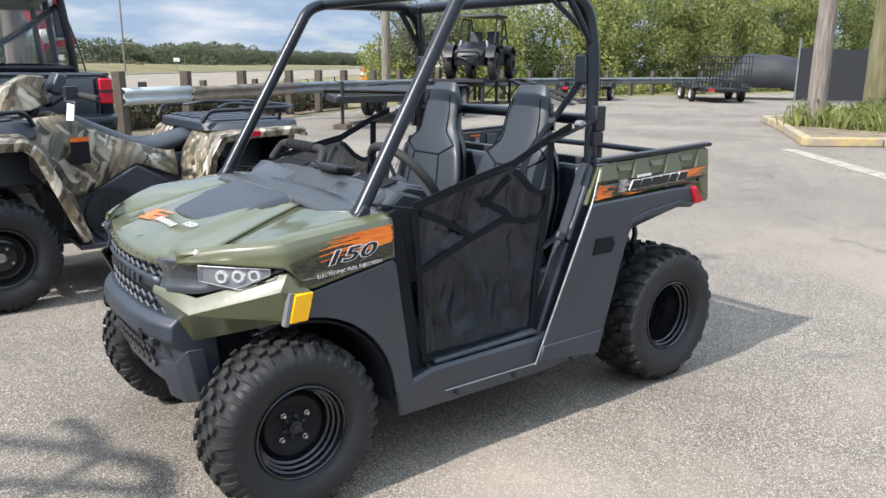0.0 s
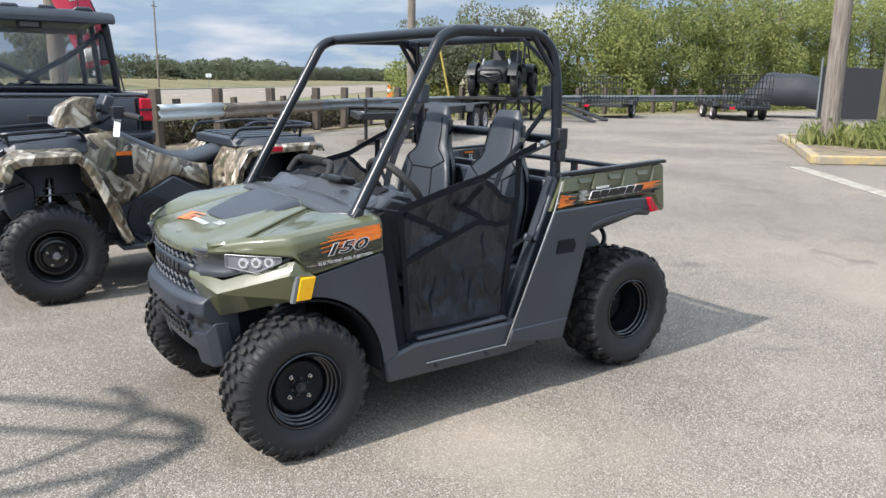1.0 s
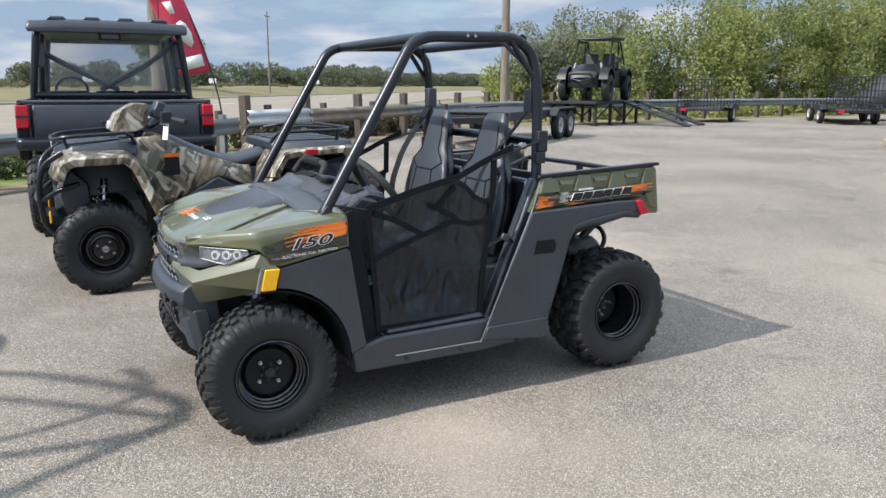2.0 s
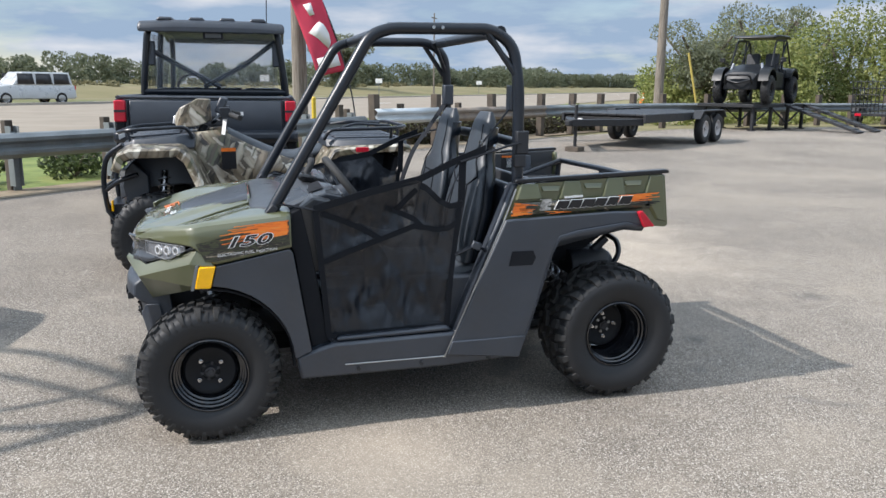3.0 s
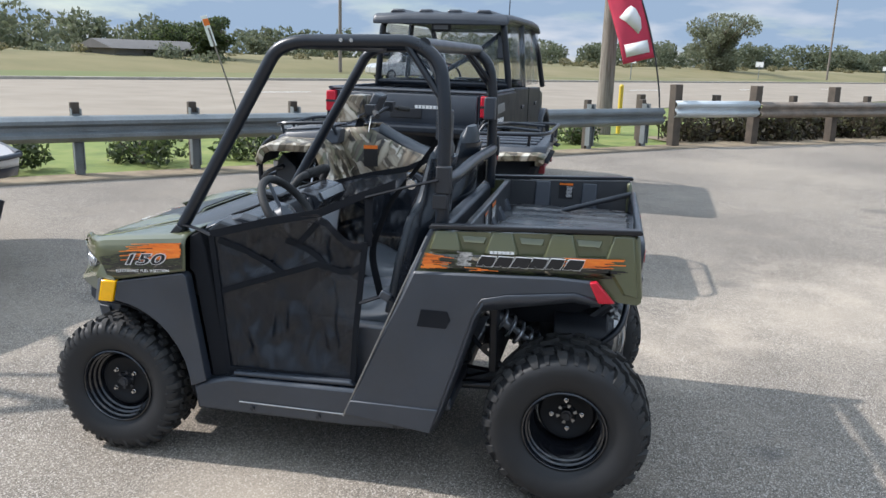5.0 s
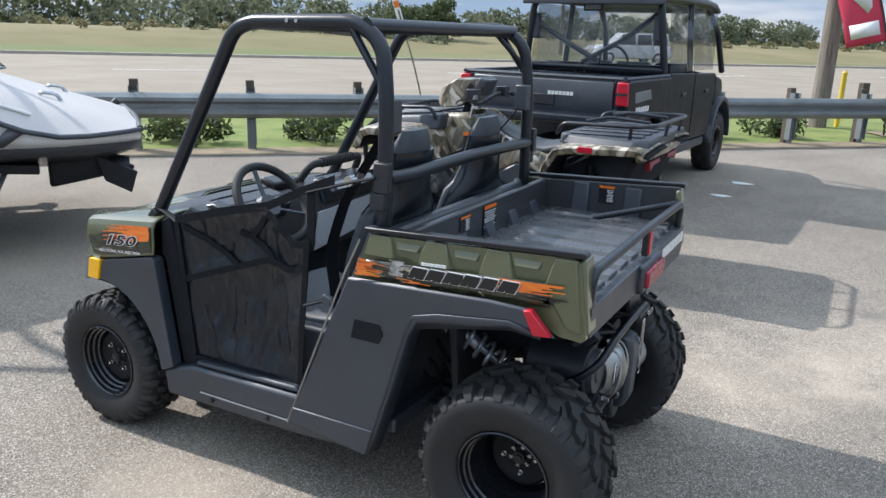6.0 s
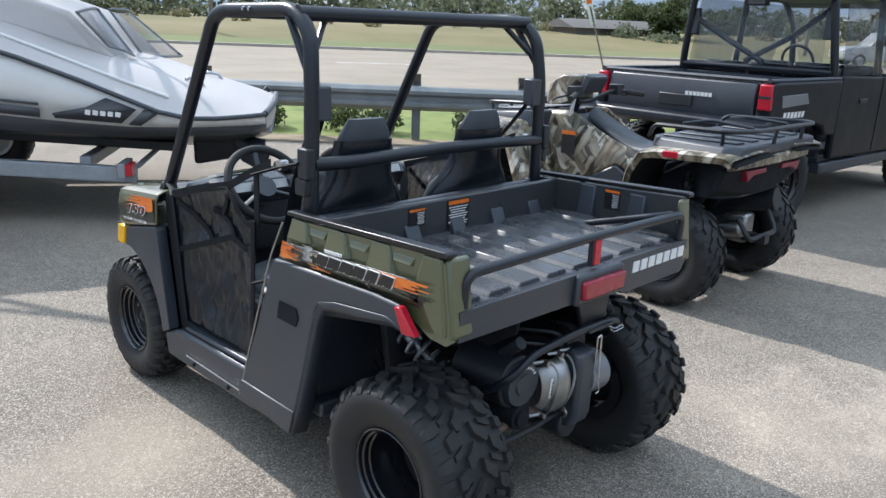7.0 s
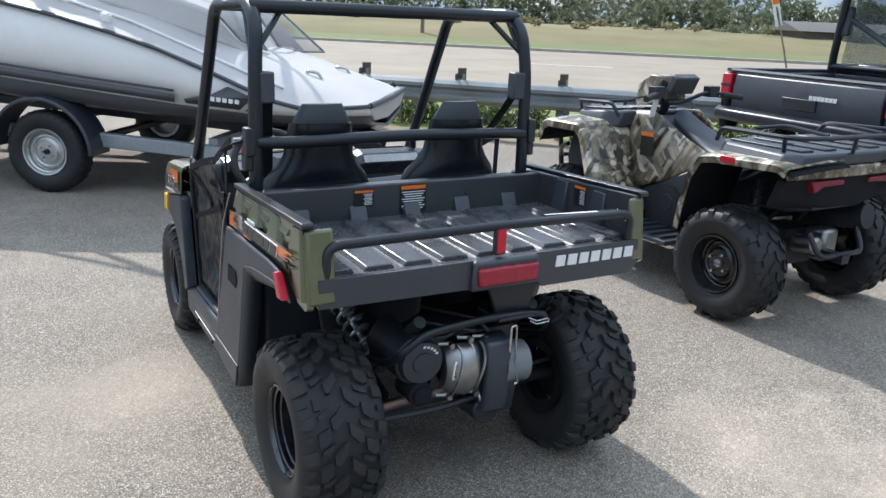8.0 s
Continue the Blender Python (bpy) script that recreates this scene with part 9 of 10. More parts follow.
for x, y in ((0.44, CY + 0.33), (0.40, CY - 0.5)):
    bm = bmesh.new()
    tube(bm, [(x - 0.06, y, crown(x) - 0.02), (x - 0.04, y, crown(x) + 0.03), (x + 0.05, y, crown(x) + 0.015), (x + 0.08, y, crown(x) - 0.03)], 0.014, 0.02, 8)
    part("cleat", bm, M_CHROME, boat, "bright mooring cleat")
bm = bmesh.new()
cyl(bm, (0.86, CY + 0.6, 0.83), (0.90, CY + 0.6, 0.87), 0.03, seg=12)
part("stern_light", bm, M_DARK, boat)
bm = bmesh.new()
box(bm, (-1.05, CY - half_at(-1.05) * 0.92, 1.38), (0.09, 0.05, 0.09))
part("side_vent", bm, M_GELG, boat, bevel=0.03)
bm = bmesh.new()
prism(bm, [(CY - 0.8, 0.80), (CY - 0.78, 0.74), (CY - 0.6, 0.66), (CY, 0.62), (CY + 0.6, 0.66), (CY + 0.78, 0.74), (CY + 0.8, 0.80), (CY, 0.82)], "x", 0.90, 0.956)
part("transom", bm, M_GEL, boat, "white transom", bevel=0.015)
# jet drive under the stern
bm = bmesh.new()
loft(bm, [[(0.35, CY - 0.34, 0.62), (0.35, CY + 0.34, 0.62), (0.35, CY + 0.3, 0.32), (0.35, CY - 0.3, 0.32)], [(0.75, CY - 0.3, 0.6), (0.75, CY + 0.3, 0.6), (0.75, CY + 0.22, 0.38), (0.75, CY - 0.22, 0.38)]])
drive = part("jet_drive", bm, M_DARK, boat, "black jet drive housing", bevel=0.03)
for y in (CY - 0.3, CY - 0.02):
    bm = bmesh.new()
    loft(bm, [[(0.66, y - 0.02, 0.56), (0.95, y - 0.015, 0.42), (0.95, y + 0.015, 0.42), (0.66, y + 0.02, 0.56)], [(0.72, y - 0.015, 0.36), (0.90, y - 0.01, 0.26), (0.90, y + 0.01, 0.26), (0.72, y + 0.015, 0.36)]])
    part("steering_fin", bm, M_DARK, drive, bevel=0.008)
bm = bmesh.new()
cyl(bm, (0.7, CY - 0.15, 0.46), (0.9, CY - 0.15, 0.44), 0.09, 0.075, 18)
part("jet_nozzle", bm, M_BLACK, drive)

# trailer
tr = thing("boat_trailer", "grey steel boat trailer with black mudguards under the boat", "trailer", BOAT)
for y in (-0.02, 1.86):
    bm = bmesh.new()
    prism(bm, [(-4.8, 0.56), (-4.8, 0.68), (0.05, 0.42), (0.05, 0.31)], "y", y - 0.04, y + 0.04)
    part("side_beam", bm, M_TRAIL, tr, bevel=0.01)
for x in (-3.2, -1.8, -0.3):
    bm = bmesh.new()
    box(bm, (x, CY, 0.45 - 0.05 * (x + 0.3)), (0.08, 1.84, 0.08))
    part("cross_beam", bm, M_TRAIL, tr, bevel=0.008)
for y in (CY - 0.45, CY + 0.45):
    bm = bmesh.new()
    prism(bm, [(-4.2, 0.72), (-4.2, 0.80), (0.3, 0.53), (0.3, 0.46)], "y", y - 0.06, y + 0.06)
    part("bunk", bm, M_DARK, tr, bevel=0.01)
    bm = bmesh.new()
    for x in (-3.2, -1.8, -0.3):
        box(bm, (x, y, 0.52 - 0.05 * (x + 0.3)), (0.06, 0.06, 0.14))
    part("bunk_bracket", bm, M_TRAIL, tr)
M_GALVRIM = mat("galvanised_rim", (0.5, 0.5, 0.49), 0.4, metal=0.8, vary=0.2, scale=15)
for s, y in ((-1, -0.10), (1, 1.96)):
    wheel(tr, (-1.62, y, 0.33), 0.335, 0.2, 0.185, s, lugs=32, lug_h=0.006, lug_w=0.02, style=1, rim_m=M_GALVRIM, hub_m=M_DARK, face=0.04)
    bm = bmesh.new()
    loft(bm, [[(-1.62 + 0.43 * math.cos(a), y - 0.14, 0.34 + 0.43 * math.sin(a)), (-1.62 + 0.43 * math.cos(a), y + 0.14, 0.34 + 0.43 * math.sin(a)), (-1.62 + 0.40 * math.cos(a), y + 0.14, 0.34 + 0.40 * math.sin(a)), (-1.62 + 0.40 * math.cos(a), y - 0.14, 0.34 + 0.40 * math.sin(a))] for a in [radians(d) for d in range(-2, 186, 12)]])
    part("mudguard", bm, M_BLACK, tr, "black plastic mudguard", bevel=0.008)
    bm = bmesh.new()
    box(bm, (-0.02, y + s * -0.05, 0.42), (0.05, 0.26, 0.10))
    tube(bm, [(0.05, y * 0.9 + 0.1, 0.42), (0.12, CY - s * 0.6, 0.5), (0.16, CY - s * -0.4, 0.5)], 0.02, 0.05, 8) if s < 0 else None
    part("lamp_bracket", bm, M_TRAIL, tr, bevel=0.008)
    bm = bmesh.new()
    box(bm, (0.02, y - s * 0.02, 0.42), (0.05, 0.16, 0.08))
    box(bm, (0.0, y + s * 0.06, 0.42), (0.1, 0.02, 0.08))
    part("tail_light", bm, M_RED, tr, "red trailer tail light", bevel=0.006)
bm = bmesh.new()
cyl(bm, (-1.62, -0.1, 0.33), (-1.62, 1.95, 0.33), 0.035)
part("axle", bm, M_DARK, tr)
bm = bmesh.new()
prism(bm, [(-6.3, CY - 0.06), (-4.7, -0.02), (-4.7, 0.1), (-6.2, CY), (-4.7, 1.76), (-4.7, 1.88), (-6.3, CY + 0.06)], "z", 0.55, 0.64)
cyl(bm, (-6.1, CY + 0.1, 0.0), (-6.1, CY + 0.1, 0.7), 0.035)
part("tongue", bm, M_TRAIL, tr)

# unseen tower added to cast the ground shadow: a flat hoop of tubes on two pairs of legs
bm = bmesh.new()
for y in (CY - 0.9, CY + 0.9):
    box(bm, (-1.75, y, 1.56), (0.16, 0.1, 0.06))
tw = part("added_tower_base", bm, M_ALU, boat, "feet of the unseen added tower", bevel=0.01)
TZ = 2.30
for name_, line, r_ in (("added_tower_bar", [(-1.0, 0.93), (-0.80, 0.87), (-0.68, 0.53), (-0.60, 0.0)], 0.034), ("added_tower_bar", [(-1.0, 0.93), (-1.16, 0.80), (-1.38, 0.43), (-1.50, 0.0)], 0.034), ("added_tower_bar", [(-0.96, 0.91), (-0.91, 0.43), (-0.89, 0.0)], 0.026)):
    bm = bmesh.new()
    full = [(x, CY - y, TZ) for x, y in line] + [(x, CY + y, TZ) for x, y in reversed(line[:-1])]
    tube(bm, full, r_, 0.12, 10)
    part(name_, bm, M_ALU, tw)
for s in (-1, 1):
    for line, r_ in (([(-1.0, s * 0.93, TZ), (-1.35, s * 0.94, 1.95), (-1.75, s * 0.90, 1.57)], 0.03), ([(-1.16, s * 0.80, TZ), (-1.7, s * 0.86, 1.95), (-2.3, s * 0.88, 1.70)], 0.024), ([(-1.30, s * 0.30, TZ), (-1.0, s * 0.55, TZ), (-0.68, s * 0.66, TZ), (-0.46, s * 0.40, TZ)], 0.024)):
        bm = bmesh.new()
        tube(bm, [(x, CY + y, z) for x, y, z in line], r_, 0.15, 8)
        part("added_tower_leg", bm, M_ALU, tw)

# ---- trailers and vehicles farther off ----
# flat car trailer
ft = thing("flat_trailer", "black tandem-axle flat trailer standing on its tongue jack", "trailer", pose(6.82, 11.36, 0, 0, 0, 37))
bm = bmesh.new()
prism(bm, [(0.0, -0.06), (1.5, -0.95), (1.5, -0.82), (0.3, 0.0), (1.5, 0.82), (1.5, 0.95), (0.0, 0.06)], "z", 0.52, 0.66)
box(bm, (0.05, 0, 0.59), (0.35, 0.1, 0.1))
part("tongue", bm, M_STEELB, ft, bevel=0.01)
bm = bmesh.new()
cyl(bm, (0.25, 0, 0.03), (0.25, 0, 0.95), 0.035)
box(bm, (0.25, 0, 0.02), (0.16, 0.16, 0.04))
tube(bm, [(0.25, 0, 0.93), (0.25, 0.16, 0.95), (0.25, 0.16, 1.03)], 0.012, 0.03, 6)
part("tongue_jack", bm, M_STEELB, ft)
bm = bmesh.new()
box(bm, (0.25, 0, 0.05), (0.3, 0.3, 0.1))
part("jack_block", bm, M_TIMBER, ft, "wooden block under the jack", bevel=0.01)
bm = bmesh.new()
for y in (-0.98, 0.98):
    box(bm, (3.75, y, 0.66), (4.6, 0.07, 0.18))
for k in range(6):
    box(bm, (1.55 + k * 0.86, 0, 0.63), (0.07, 1.9, 0.10))
part("frame", bm, M_STEELB, ft, bevel=0.008)
for k in range(9):
    bm = bmesh.new()
    box(bm, (3.75, -0.86 + k * 0.215, 0.735), (4.55, 0.2, 0.04))
    part("deck_board", bm, M_STEELB, ft, bevel=0.005)
for s in (-1, 1):
    for x in (4.55, 5.42):
        wheel(ft, (x, s * 1.13, 0.355), 0.36, 0.2, 0.19, s, lugs=32, lug_h=0.006, lug_w=0.02, style=1, rim_m=M_GEL, hub_m=M_DARK, face=0.04)
    bm = bmesh.new()
    prism(bm, [(4.02, 0.60), (4.26, 0.80), (5.71, 0.80), (5.95, 0.60), (5.88, 0.60), (5.68, 0.765), (4.29, 0.765), (4.09, 0.60)], "y", s * 1.02, s * 1.25)
    part("mudguard", bm, M_STEELB, ft, bevel=0.01)
    bm = bmesh.new()
    box(bm, (1.38, s * 0.6, 0.60), (0.03, 0.3, 0.08))
    part("marker_plate", bm, M_WHITE, ft, "pale plate")

# black side-by-side on a raised display stand with ramps
st = thing("display_stand", "black steel display stand on legs with two ramps", "stand", pose(17.2, 19.4, 0, 0, 0, 24))
bm = bmesh.new()
box(bm, (0, 0, 0.79), (3.7, 2.0, 0.10))
part("deck", bm, M_STEELB, st, bevel=0.01)
for x in (-1.6, -0.5, 0.6, 1.6):
    for y in (-0.85, 0.85):
        bm = bmesh.new()
        box(bm, (x, y, 0.37), (0.09, 0.09, 0.75))
        box(bm, (x, y, 0.015), (0.2, 0.2, 0.03))
        part("leg", bm, M_STEELB, st, bevel=0.006)
for y in (-0.85, 0.85):
    bm = bmesh.new()
    tube(bm, [(-1.6, y, 0.2), (-0.5, y, 0.72), (0.6, y, 0.2), (1.6, y, 0.72)], 0.03, 0, 8)
    part("brace", bm, M_STEELB, st)
for s in (-1, 1):
    bm = bmesh.new()
    cx = 0.9 + s * 0.62
    prism(bm, [(-0.98, 0.77), (-1.01, 0.84), (-3.45, 0.05), (-3.35, 0.0)], "x", cx - 0.22, cx + 0.22)
    ramp = part("ramp", bm, M_STEELB, st, "black steel ramp", bevel=0.006)
    for k in range(7):
        bm = bmesh.new()
        u = (k + 0.5) / 7
        box(bm, (cx, -1.01 - 2.4 * u, 0.85 - 0.79 * u), (0.42, 0.04, 0.03), pose(0, 0, 0, 18, 0, 0))
        part("cleat", bm, M_STEELB, ramp)
M_SPORT = mat("black_sport_bodywork", (0.006, 0.0072, 0.0095), 0.4, vary=0.3, scale=8, spec=0.4)
su = thing("sport_side_by_side", "black open sport side-by-side with a flat roof on a raised stand", "utility vehicle", pose(17.2, 19.4, 0.84, 0, 0, 36) @ Matrix.Diagonal((1.05, 1.05, 1.25, 1)))
for s in (-1, 1):
    for x in (-1.25, 1.2):
        wheel(su, (x, s * 0.72, 0.36), 0.37, 0.27, 0.19, s, lugs=18, lug_h=0.022, lug_w=0.06, style=1, face=0.06)
    bm = bmesh.new()
    tube(bm, [(-0.75, s * 0.62, 0.95), (-0.35, s * 0.58, 1.62), (0.75, s * 0.58, 1.65), (1.3, s * 0.6, 1.0)], 0.028, 0.12, 8)
    tube(bm, [(0.4, s * 0.6, 0.6), (0.45, s * 0.58, 1.64)], 0.028, 0, 8)
    tube(bm, [(0.75, s * 0.58, 1.62), (0.1, s * 0.6, 0.9)], 0.022, 0, 8)
    part("cage_tube", bm, M_SPORT, su)
    bm = bmesh.new()
    loft(bm, [[(-1.25 + 0.5 * math.cos(a), s * 0.55, 0.45 + 0.48 * math.sin(a)), (-1.25 + 0.5 * math.cos(a), s * 0.84, 0.45 + 0.46 * math.sin(a)), (-1.25 + 0.45 * math.cos(a), s * 0.84, 0.45 + 0.42 * math.sin(a))] for a in [radians(d) for d in range(20, 165, 18)]])
    part("fender", bm, M_SPORT, su)
    bm = bmesh.new()
    prism(bm, [(-0.7, 0.4), (-0.65, 0.85), (0.35, 0.8), (0.5, 0.42)], "y", s * 0.62, s * 0.68)
    part("door", bm, M_SPORT, su, bevel=0.02)
bm = bmesh.new()
loft(bm, [[(x, -w_, 0.36), (x, -w_, z), (x, -w_ * 0.5, z + 0.06), (x, w_ * 0.5, z + 0.06), (x, w_, z), (x, w_, 0.36)] for x, w_, z in ((-1.75, 0.35, 0.55), (-1.6, 0.5, 0.75), (-0.7, 0.6, 0.95), (-0.55, 0.6, 0.5), (0.5, 0.6, 0.48), (0.7, 0.6, 0.9), (1.55, 0.55, 0.92), (1.7, 0.4, 0.7))])
part("body", bm, M_SPORT, su, bevel=0.02)
bm = bmesh.new()
loft(bm, [[(x, -w_, z), (x, w_, z), (x, w_ * 0.96, z + 0.05), (x, -w_ * 0.96, z + 0.05)] for x, w_, z in ((-0.62, 0.60, 1.66), (-0.5, 0.70, 1.70), (0.6, 0.72, 1.72), (0.95, 0.66, 1.69))])
part("roof", bm, M_SPORT, su, bevel=0.02)
bm = bmesh.new()
tube(bm, [(-1.72, -0.42, 0.50), (-1.88, -0.34, 0.72), (-1.88, 0.34, 0.72), (-1.72, 0.42, 0.50)], 0.028, 0.08, 8)
tube(bm, [(-1.80, -0.36, 0.60), (-1.92, 0.0, 0.52), (-1.80, 0.36, 0.60)], 0.024, 0.08, 8)
part("front_bumper", bm, M_SPORT, su)
for s in (-1, 1):
    for x0, x1 in ((-1.22, -1.05), (1.18, 0.98)):
        bm = bmesh.new()
        tube(bm, [(x0, s * 0.60, 0.42), (x1, s * 0.42, 1.02)], 0.045, 0, 10)
        part("shock", bm, M_SPRING, su, "bright coil-over shock")
        bm = bmesh.new()
        tube(bm, [(x0 - 0.12, s * 0.25, 0.40), (x0, s * 0.64, 0.36), (x0 + 0.15, s * 0.25, 0.40)], 0.022, 0.03, 8)
        part("suspension_arm", bm, M_SPORT, su)
    bm = bmesh.new()
    loft(bm, [[(1.2 + 0.52 * math.cos(a), s * 0.52, 0.45 + 0.50 * math.sin(a)), (1.2 + 0.52 * math.cos(a), s * 0.82, 0.45 + 0.48 * math.sin(a)), (1.2 + 0.47 * math.cos(a), s * 0.82, 0.45 + 0.44 * math.sin(a))] for a in [radians(d) for d in range(25, 160, 18)]])
    part("rear_fender", bm, M_SPORT, su)
    bm = bmesh.new()
    box(bm, (-1.55, s * 0.36, 0.72), (0.10, 0.20, 0.07), pose(0, 0, 0, 0, -20, s * 14))
    part("headlight", bm, M_CHROMELAMP, su, bevel=0.015)
    bm = bmesh.new()
    tube(bm, [(-0.62, s * 0.66, 0.98), (-0.70, s * 0.86, 1.05), (-0.66, s * 0.90, 1.14)], 0.016, 0.05, 6)
    box(bm, (-0.66, s * 0.92, 1.12), (0.05, 0.16, 0.11))
    part("mirror", bm, M_SPORT, su, bevel=0.01)
for y in (-0.3, 0.3):
    bm = bmesh.new()
    box(bm, (0.1, y, 0.62), (0.45, 0.42, 0.16))
    box(bm, (0.36, y, 0.98), (0.14, 0.42, 0.66), pose(0, 0, 0, 0, 10, 0))
    part("bucket_seat", bm, M_DARK, su, bevel=0.04)


def mesh_trailer(x, y, turn, length, width, wall, label):
    t = thing("utility_trailer", label, "trailer", pose(x, y, 0, 0, 0, turn), group="utility trailers at the lot edge")
    bm = bmesh.new()
    box(bm, (0, 0, 0.48), (length, width, 0.1))
    prism(bm, [(-length / 2 - 1.2, -0.06), (-length / 2, -width * 0.4), (-length / 2, width * 0.4), (-length / 2 - 1.2, 0.06)], "z", 0.42, 0.5)
    part("frame", bm, M_STEELB, t, bevel=0.01)
    for s in (-1, 1):
        bm = bmesh.new()
        for z in (0.56, 0.8):
            tube(bm, [(-length / 2, s * width / 2, z), (length / 2, s * width / 2, z)], 0.025, 0, 6)
        for k in range(7):
            xx = -length / 2 + length * k / 6
            tube(bm, [(xx, s * width / 2, 0.5), (xx, s * width / 2, 0.8)], 0.02, 0, 6)
        part("side_rail", bm, M_STEELB, t)
        wheel(t, (0.25, s * (width / 2 + 0.14), 0.32), 0.325, 0.19, 0.18, s, lugs=24, lug_h=0.006, lug_w=0.02, style=1, rim_m=M_GEL, hub_m=M_DARK, face=0.04)
        bm = bmesh.new()
        prism(bm, [(-0.22, 0.52), (-0.08, 0.70), (0.58, 0.70), (0.72, 0.52)], "y", s * (width / 2 + 0.02), s * (width / 2 + 0.26))
        part("mudguard", bm, M_STEELB, t, bevel=0.02)
    gate = None
    bars = [([(length / 2, -width / 2 + width * k / 13, 0.5), (length / 2 + 0.1, -width / 2 + width * k / 13, 0.5 + wall)]) for k in range(14)]
    bars += [[(length / 2 + 0.1 * k / 5, -width / 2, 0.5 + wall * k / 5), (length / 2 + 0.1 * k / 5, width / 2, 0.5 + wall * k / 5)] for k in range(6)]
    for line in bars:
        bm = bmesh.new()
        tube(bm, line, 0.014, 0, 5)
        bar_ = part("ramp_gate" if gate is None else "gate_bar", bm, M_STEELB, gate or t, "black mesh ramp gate standing up" if gate is None else "")
        gate = gate or bar_
    bm = bmesh.new()
    box(bm, (length / 2, -width * 0.36, 0.48), (0.03, 0.2, 0.09))
    part("tail_light", bm, M_RED, t)
    return t


mesh_trailer(26.2, 15.9, -130, 3.2, 1.6, 1.2, "black utility trailer with a mesh ramp gate")
mesh_trailer(27.9, 17.6, -128, 3.4, 1.7, 1.2, "black utility trailer beside a tarpaulin-covered load")
mesh_trailer(22.8, 19.4, -150, 3.0, 1.6, 1.1, "black utility trailer parked by the timber rail")
tp = thing("covered_trailer", "trailer load under a sagging black tarpaulin", "tarpaulin", pose(30.5, 16.5, 0, 0, 0, -60))
bm = bmesh.new()


def tarp(u, v):
    x, y = -1.8 + 3.6 * u, (v - 0.5) * 2.4
    ridge = lerp(u, (0, 0.75), (0.10, 1.25), (0.26, 1.86), (0.5, 1.93), (0.85, 1.80), (1, 1.45)) - 0.08 * math.sin(u * 9) ** 2
    drop = lerp(abs(2 * v - 1), (0, 0.0), (0.55, 0.06), (0.78, 0.22), (0.9, 0.7), (1.0, 1.35))
    return (x + 0.06 * noise.noise((v * 5, u * 3, 2)), y, max(0.25 + 0.1 * noise.noise((u * 7, 0, 3)), ridge - drop + 0.10 * noise.noise((u * 6, v * 5, 1))))


grid(bm, tarp, 30, 16)
part("tarpaulin", bm, mat("black_tarpaulin", (0.022, 0.025, 0.031), 0.6, vary=0.2, scale=3), tp, solid=0.02)
bm = bmesh.new()
for p in ((29.1, 14.2), (30.25, 12.05), (31.4, 9.9), (32.55, 7.75), (33.7, 5.6)):
    cyl(bm, (*p, 0), (*p, 2.45), 0.04, seg=10)
tagged(part("fence_posts", bm, M_GALV), "grey posts of a screened fence", "fence", kind="structure")
bm = bmesh.new()
loft(bm, [[(x, y, 0.08), (x + 0.03, y + 0.015, 0.08), (x + 0.03, y + 0.015, z), (x, y, z)] for x, y, z in [(29.12 + 4.6 * k / 20, 14.2 - 8.6 * k / 20, 2.12 - 0.10 * math.sin(math.pi * ((k * 0.92 - 1.2) % 4.6) / 4.6) + 0.04 * noise.noise((k * 0.7, 0, 0))) for k in range(21)]])
tagged(part("fence_screen", bm, mat("dark_fence_cloth", (0.018, 0.020, 0.024), 0.85, vary=0.3, scale=2, bump=0.3, bump_scale=30)), "dark cloth screen on a fence", "fence", kind="structure")


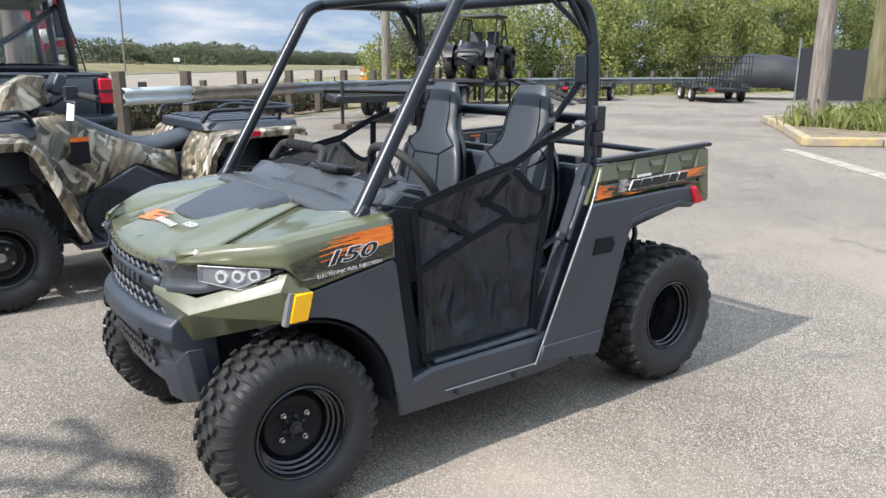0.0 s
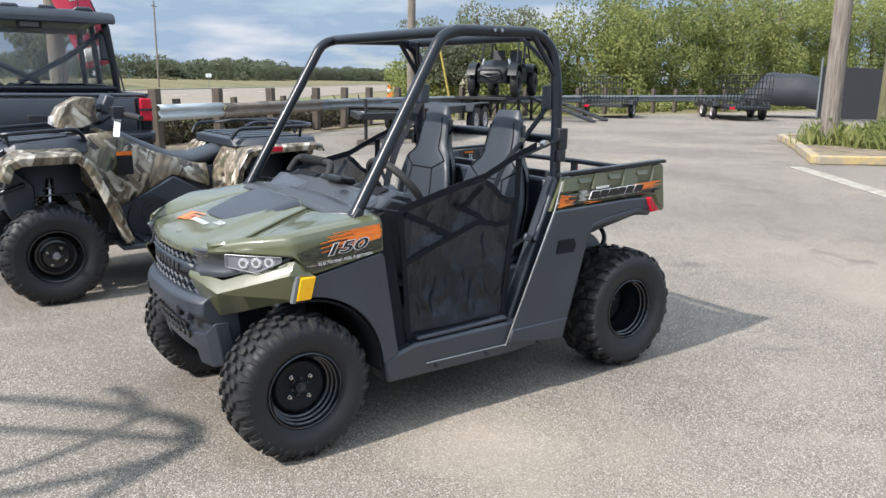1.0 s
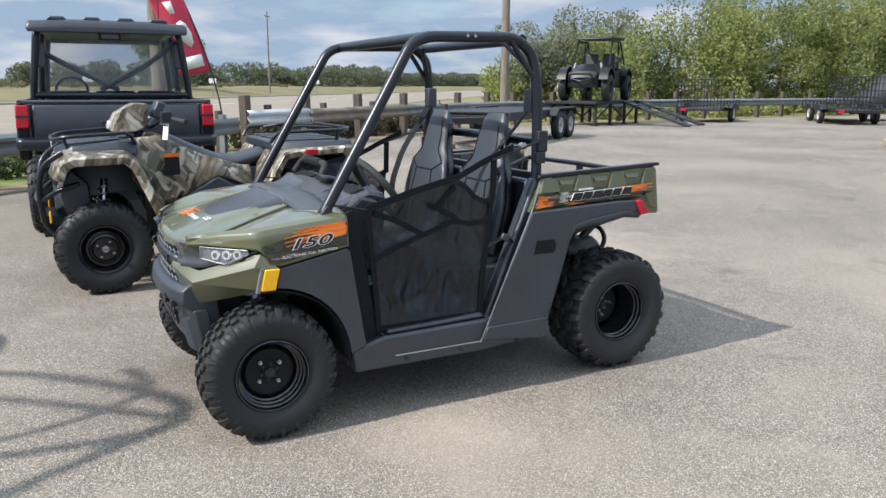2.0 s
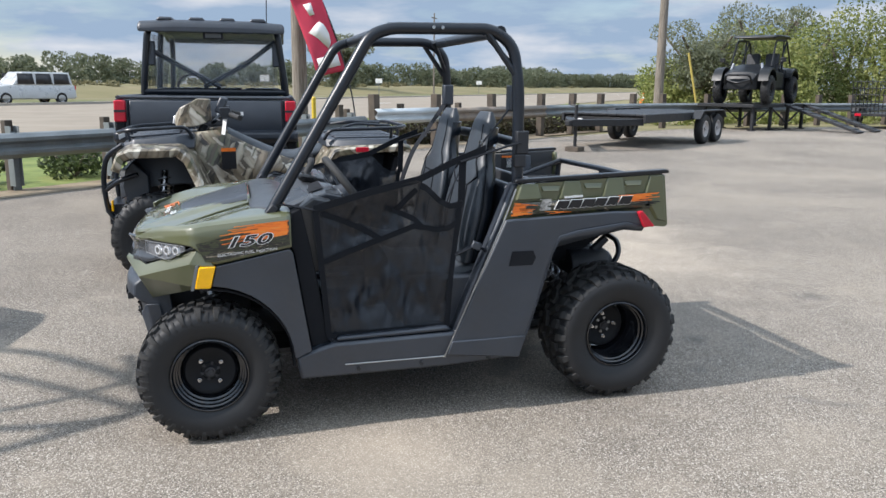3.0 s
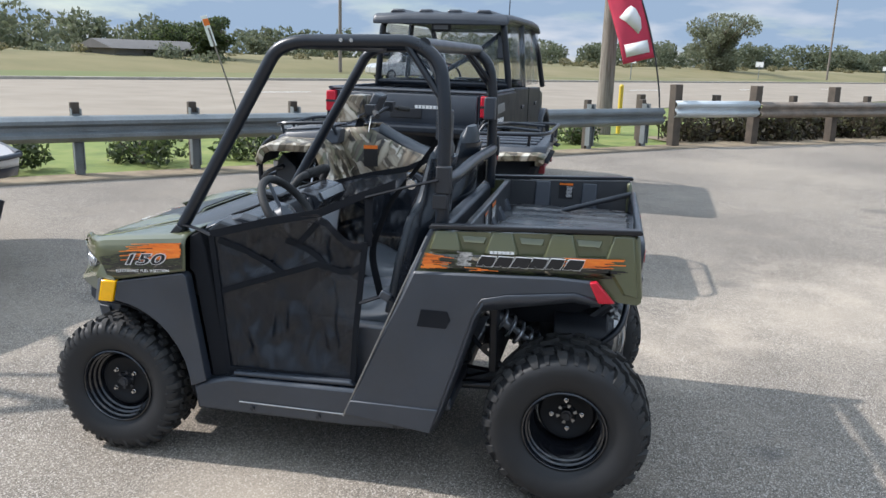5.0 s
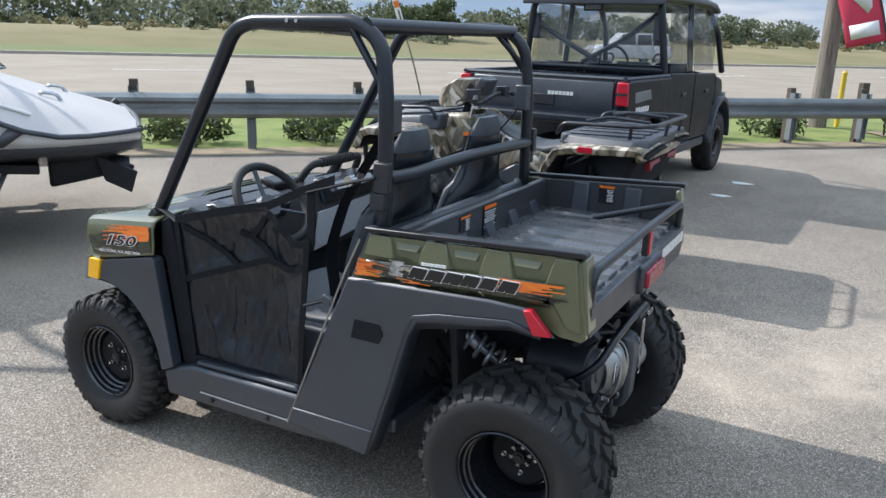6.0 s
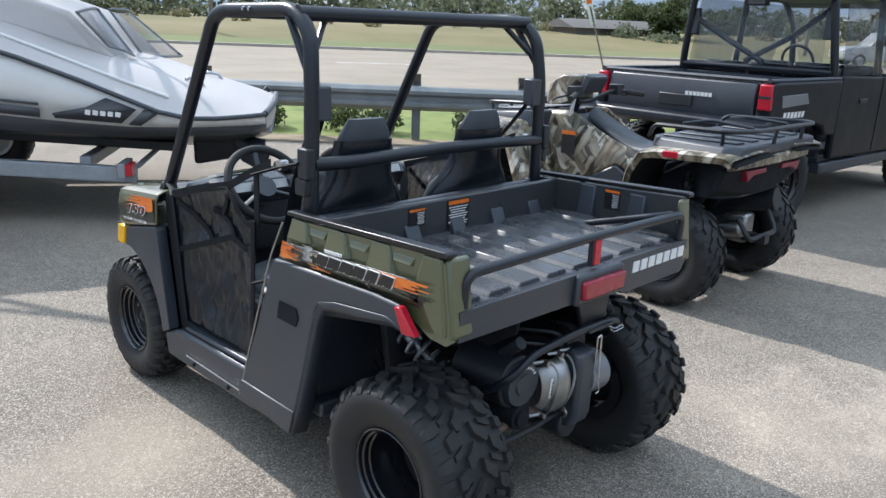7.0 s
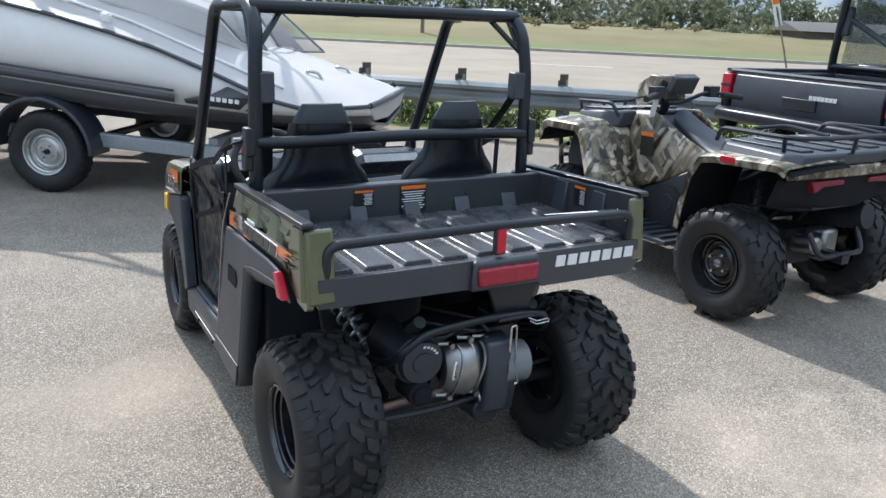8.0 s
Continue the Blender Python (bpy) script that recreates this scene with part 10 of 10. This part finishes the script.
def car(name, label, category, m, L, W, H, paint, kind_):
    """A plain road vehicle: body, cabin glass, wheels, lamps. Nose to +x."""
    c = thing(name, label, category, m)
    hl = L / 2
    bm = bmesh.new()
    z1 = H * (0.60 if kind_ != "pickup" else 0.52)
    st_ = [(-hl, 0.42, z1 * 0.9), (-hl + 0.08, 0.32, z1), (hl - 1.25, 0.3, z1), (hl - 0.25, 0.32, z1 * 0.9), (hl, 0.42, z1 * 0.74)]
    loft(bm, [[(x, -W / 2, z0), (x, -W / 2 * 0.98, (z0 + zt) / 2), (x, -W / 2 * 0.9, zt), (x, W / 2 * 0.9, zt), (x, W / 2 * 0.98, (z0 + zt) / 2), (x, W / 2, z0)] for x, z0, zt in st_])
    part("body", bm, paint, c, bevel=0.06, seg=3)
    a0, a1 = {"suv": (-hl + 0.1, hl - 1.85), "van": (-hl + 0.1, hl - 1.0), "pickup": (-hl + 1.9, hl - 1.6)}[kind_]
    bm = bmesh.new()
    loft(bm, [[(a0, -W * 0.44, z1 - 0.02), (a0 + 0.15, -W * 0.38, H), (a0 + 0.15, W * 0.38, H), (a0, W * 0.44, z1 - 0.02)], [(a1 + 0.45, -W * 0.44, z1 - 0.02), (a1 - 0.25, -W * 0.38, H), (a1 - 0.25, W * 0.38, H), (a1 + 0.45, W * 0.44, z1 - 0.02)]])
    part("cabin", bm, paint, c, bevel=0.08, seg=3)
    n_w = 2 if kind_ == "pickup" else 3
    for s in (-1, 1):
        for k in range(n_w):
            u0, u1 = a0 + 0.22 + (a1 - a0) * k / n_w, a0 + 0.12 + (a1 - a0) * (k + 1) / n_w
            bm = bmesh.new()
            g0 = 0.02
            f = [bm.verts.new((x, s * (W * (0.44 - 0.06 * t) + g0), z1 + 0.05 + (H - z1 - 0.14) * t)) for x, t in ((u0, 0), (u1, 0), (u1 - 0.05, 1), (u0 + 0.05, 1))]
            bm.faces.new(f)
            part("side_window", bm, M_INK if kind_ != "x" else M_TINT, c, solid=0.01)
        for x in (-hl + 0.95, hl - 0.95):
            wheel(c, (x, s * (W / 2 - 0.1), 0.35), 0.355, 0.22, 0.21, s, lugs=16, lug_h=0.003, lug_w=0.02, style=1, rim_m=M_ALU, hub_m=M_ALU, face=0.03)
        bm = bmesh.new()
        box(bm, (hl - 0.05, s * W * 0.36, z1 * 0.72), (0.12, 0.36, 0.16))
        part("headlight", bm, M_CHROMELAMP, c, bevel=0.02)
        bm = bmesh.new()
        box(bm, (-hl + 0.02, s * W * 0.42, z1 * 0.85), (0.06, 0.2, 0.26))
        part("tail_light", bm, M_RED, c, bevel=0.01)
    return c


ROAD_YAW = math.degrees(math.atan2(ROAD.y, ROAD.x))
M_SILVER = mat("silver_car_paint", (0.5, 0.5, 0.49), 0.28, metal=0.4, vary=0.05, scale=2, coat=0.5)
car("suburban_car", "silver estate car on the road", "car", pose(-11.4, 47.4, 0.01, 0, 0, ROAD_YAW + 180 - 10), 5.2, 2.0, 1.85, M_SILVER, "suv")

# low houses behind the far trees
for d, a, L, lab in ((66, 23.5, 9, "low grey house with a dark roof across the road"), (92, -62, 18, "low pale house with a brown roof across the road"), (96, -95, 16, "low reddish house across the road")):
    x, y = road_pt(d, a)
    h = thing("house", lab, "house", pose(x, y, -0.03, 0, 0, ROAD_YAW + 8), group="far houses")
    bm = bmesh.new()
    box(bm, (0, 0, 0.8), (L, 6, 1.6))
    part("wall", bm, mat("house_wall", (0.2, 0.185, 0.165) if a > -90 else (0.35, 0.14, 0.12), 0.9, vary=0.2, scale=1), h)
    bm = bmesh.new()
    prism(bm, [(-3.6, 1.55), (0, 2.3), (3.6, 1.55)], "x", -L / 2 - 0.5, L / 2 + 0.5)
    part("roof", bm, mat("house_roof", (0.1, 0.095, 0.09), 0.9, vary=0.2, scale=1), h)
    for k in range(0 if a > 0 else 4):
        bm = bmesh.new()
        box(bm, (-L * 0.36 + k * L * 0.24, -3.02, 0.95), (1.2, 0.08, 0.7))
        part("window", bm, M_INK, h)

# yellow guy-wire guard and an orange cone beyond the rail
bm = bmesh.new()
tube(bm, [(17.36, 22.8, -0.02), (17.02, 22.8, 1.3), (16.68, 22.8, 2.6)], 0.042, 0.3, 8)
tagged(part("guy_guard", bm, mat("yellow_plastic", (0.5, 0.38, 0.10), 0.6)), "leaning yellow plastic guy-wire guard", "guard tube")
cone = thing("traffic_cone", "orange traffic barrel with a white band across the rail", "traffic barrel", Matrix.Translation((22.5, 36, -0.03)))
bm = bmesh.new()
cyl(bm, (0, 0, 0), (0, 0, 1.15), 0.34, 0.26, 18)
part("barrel", bm, M_ORANGE, cone, bevel=0.02)
bm = bmesh.new()
cyl(bm, (0, 0, 0.75), (0, 0, 0.9), 0.297, 0.288, 18)
part("white_band", bm, M_WHITE, cone)

# bushes around the low house
g3 = random.Random(31)
cl = [(-37.5 + g3.uniform(-9, 8), 56.5 + g3.uniform(-2, 2.5), g3.uniform(0.2, 1.3), g3.uniform(0.5, 1.1)) for _ in range(46)]
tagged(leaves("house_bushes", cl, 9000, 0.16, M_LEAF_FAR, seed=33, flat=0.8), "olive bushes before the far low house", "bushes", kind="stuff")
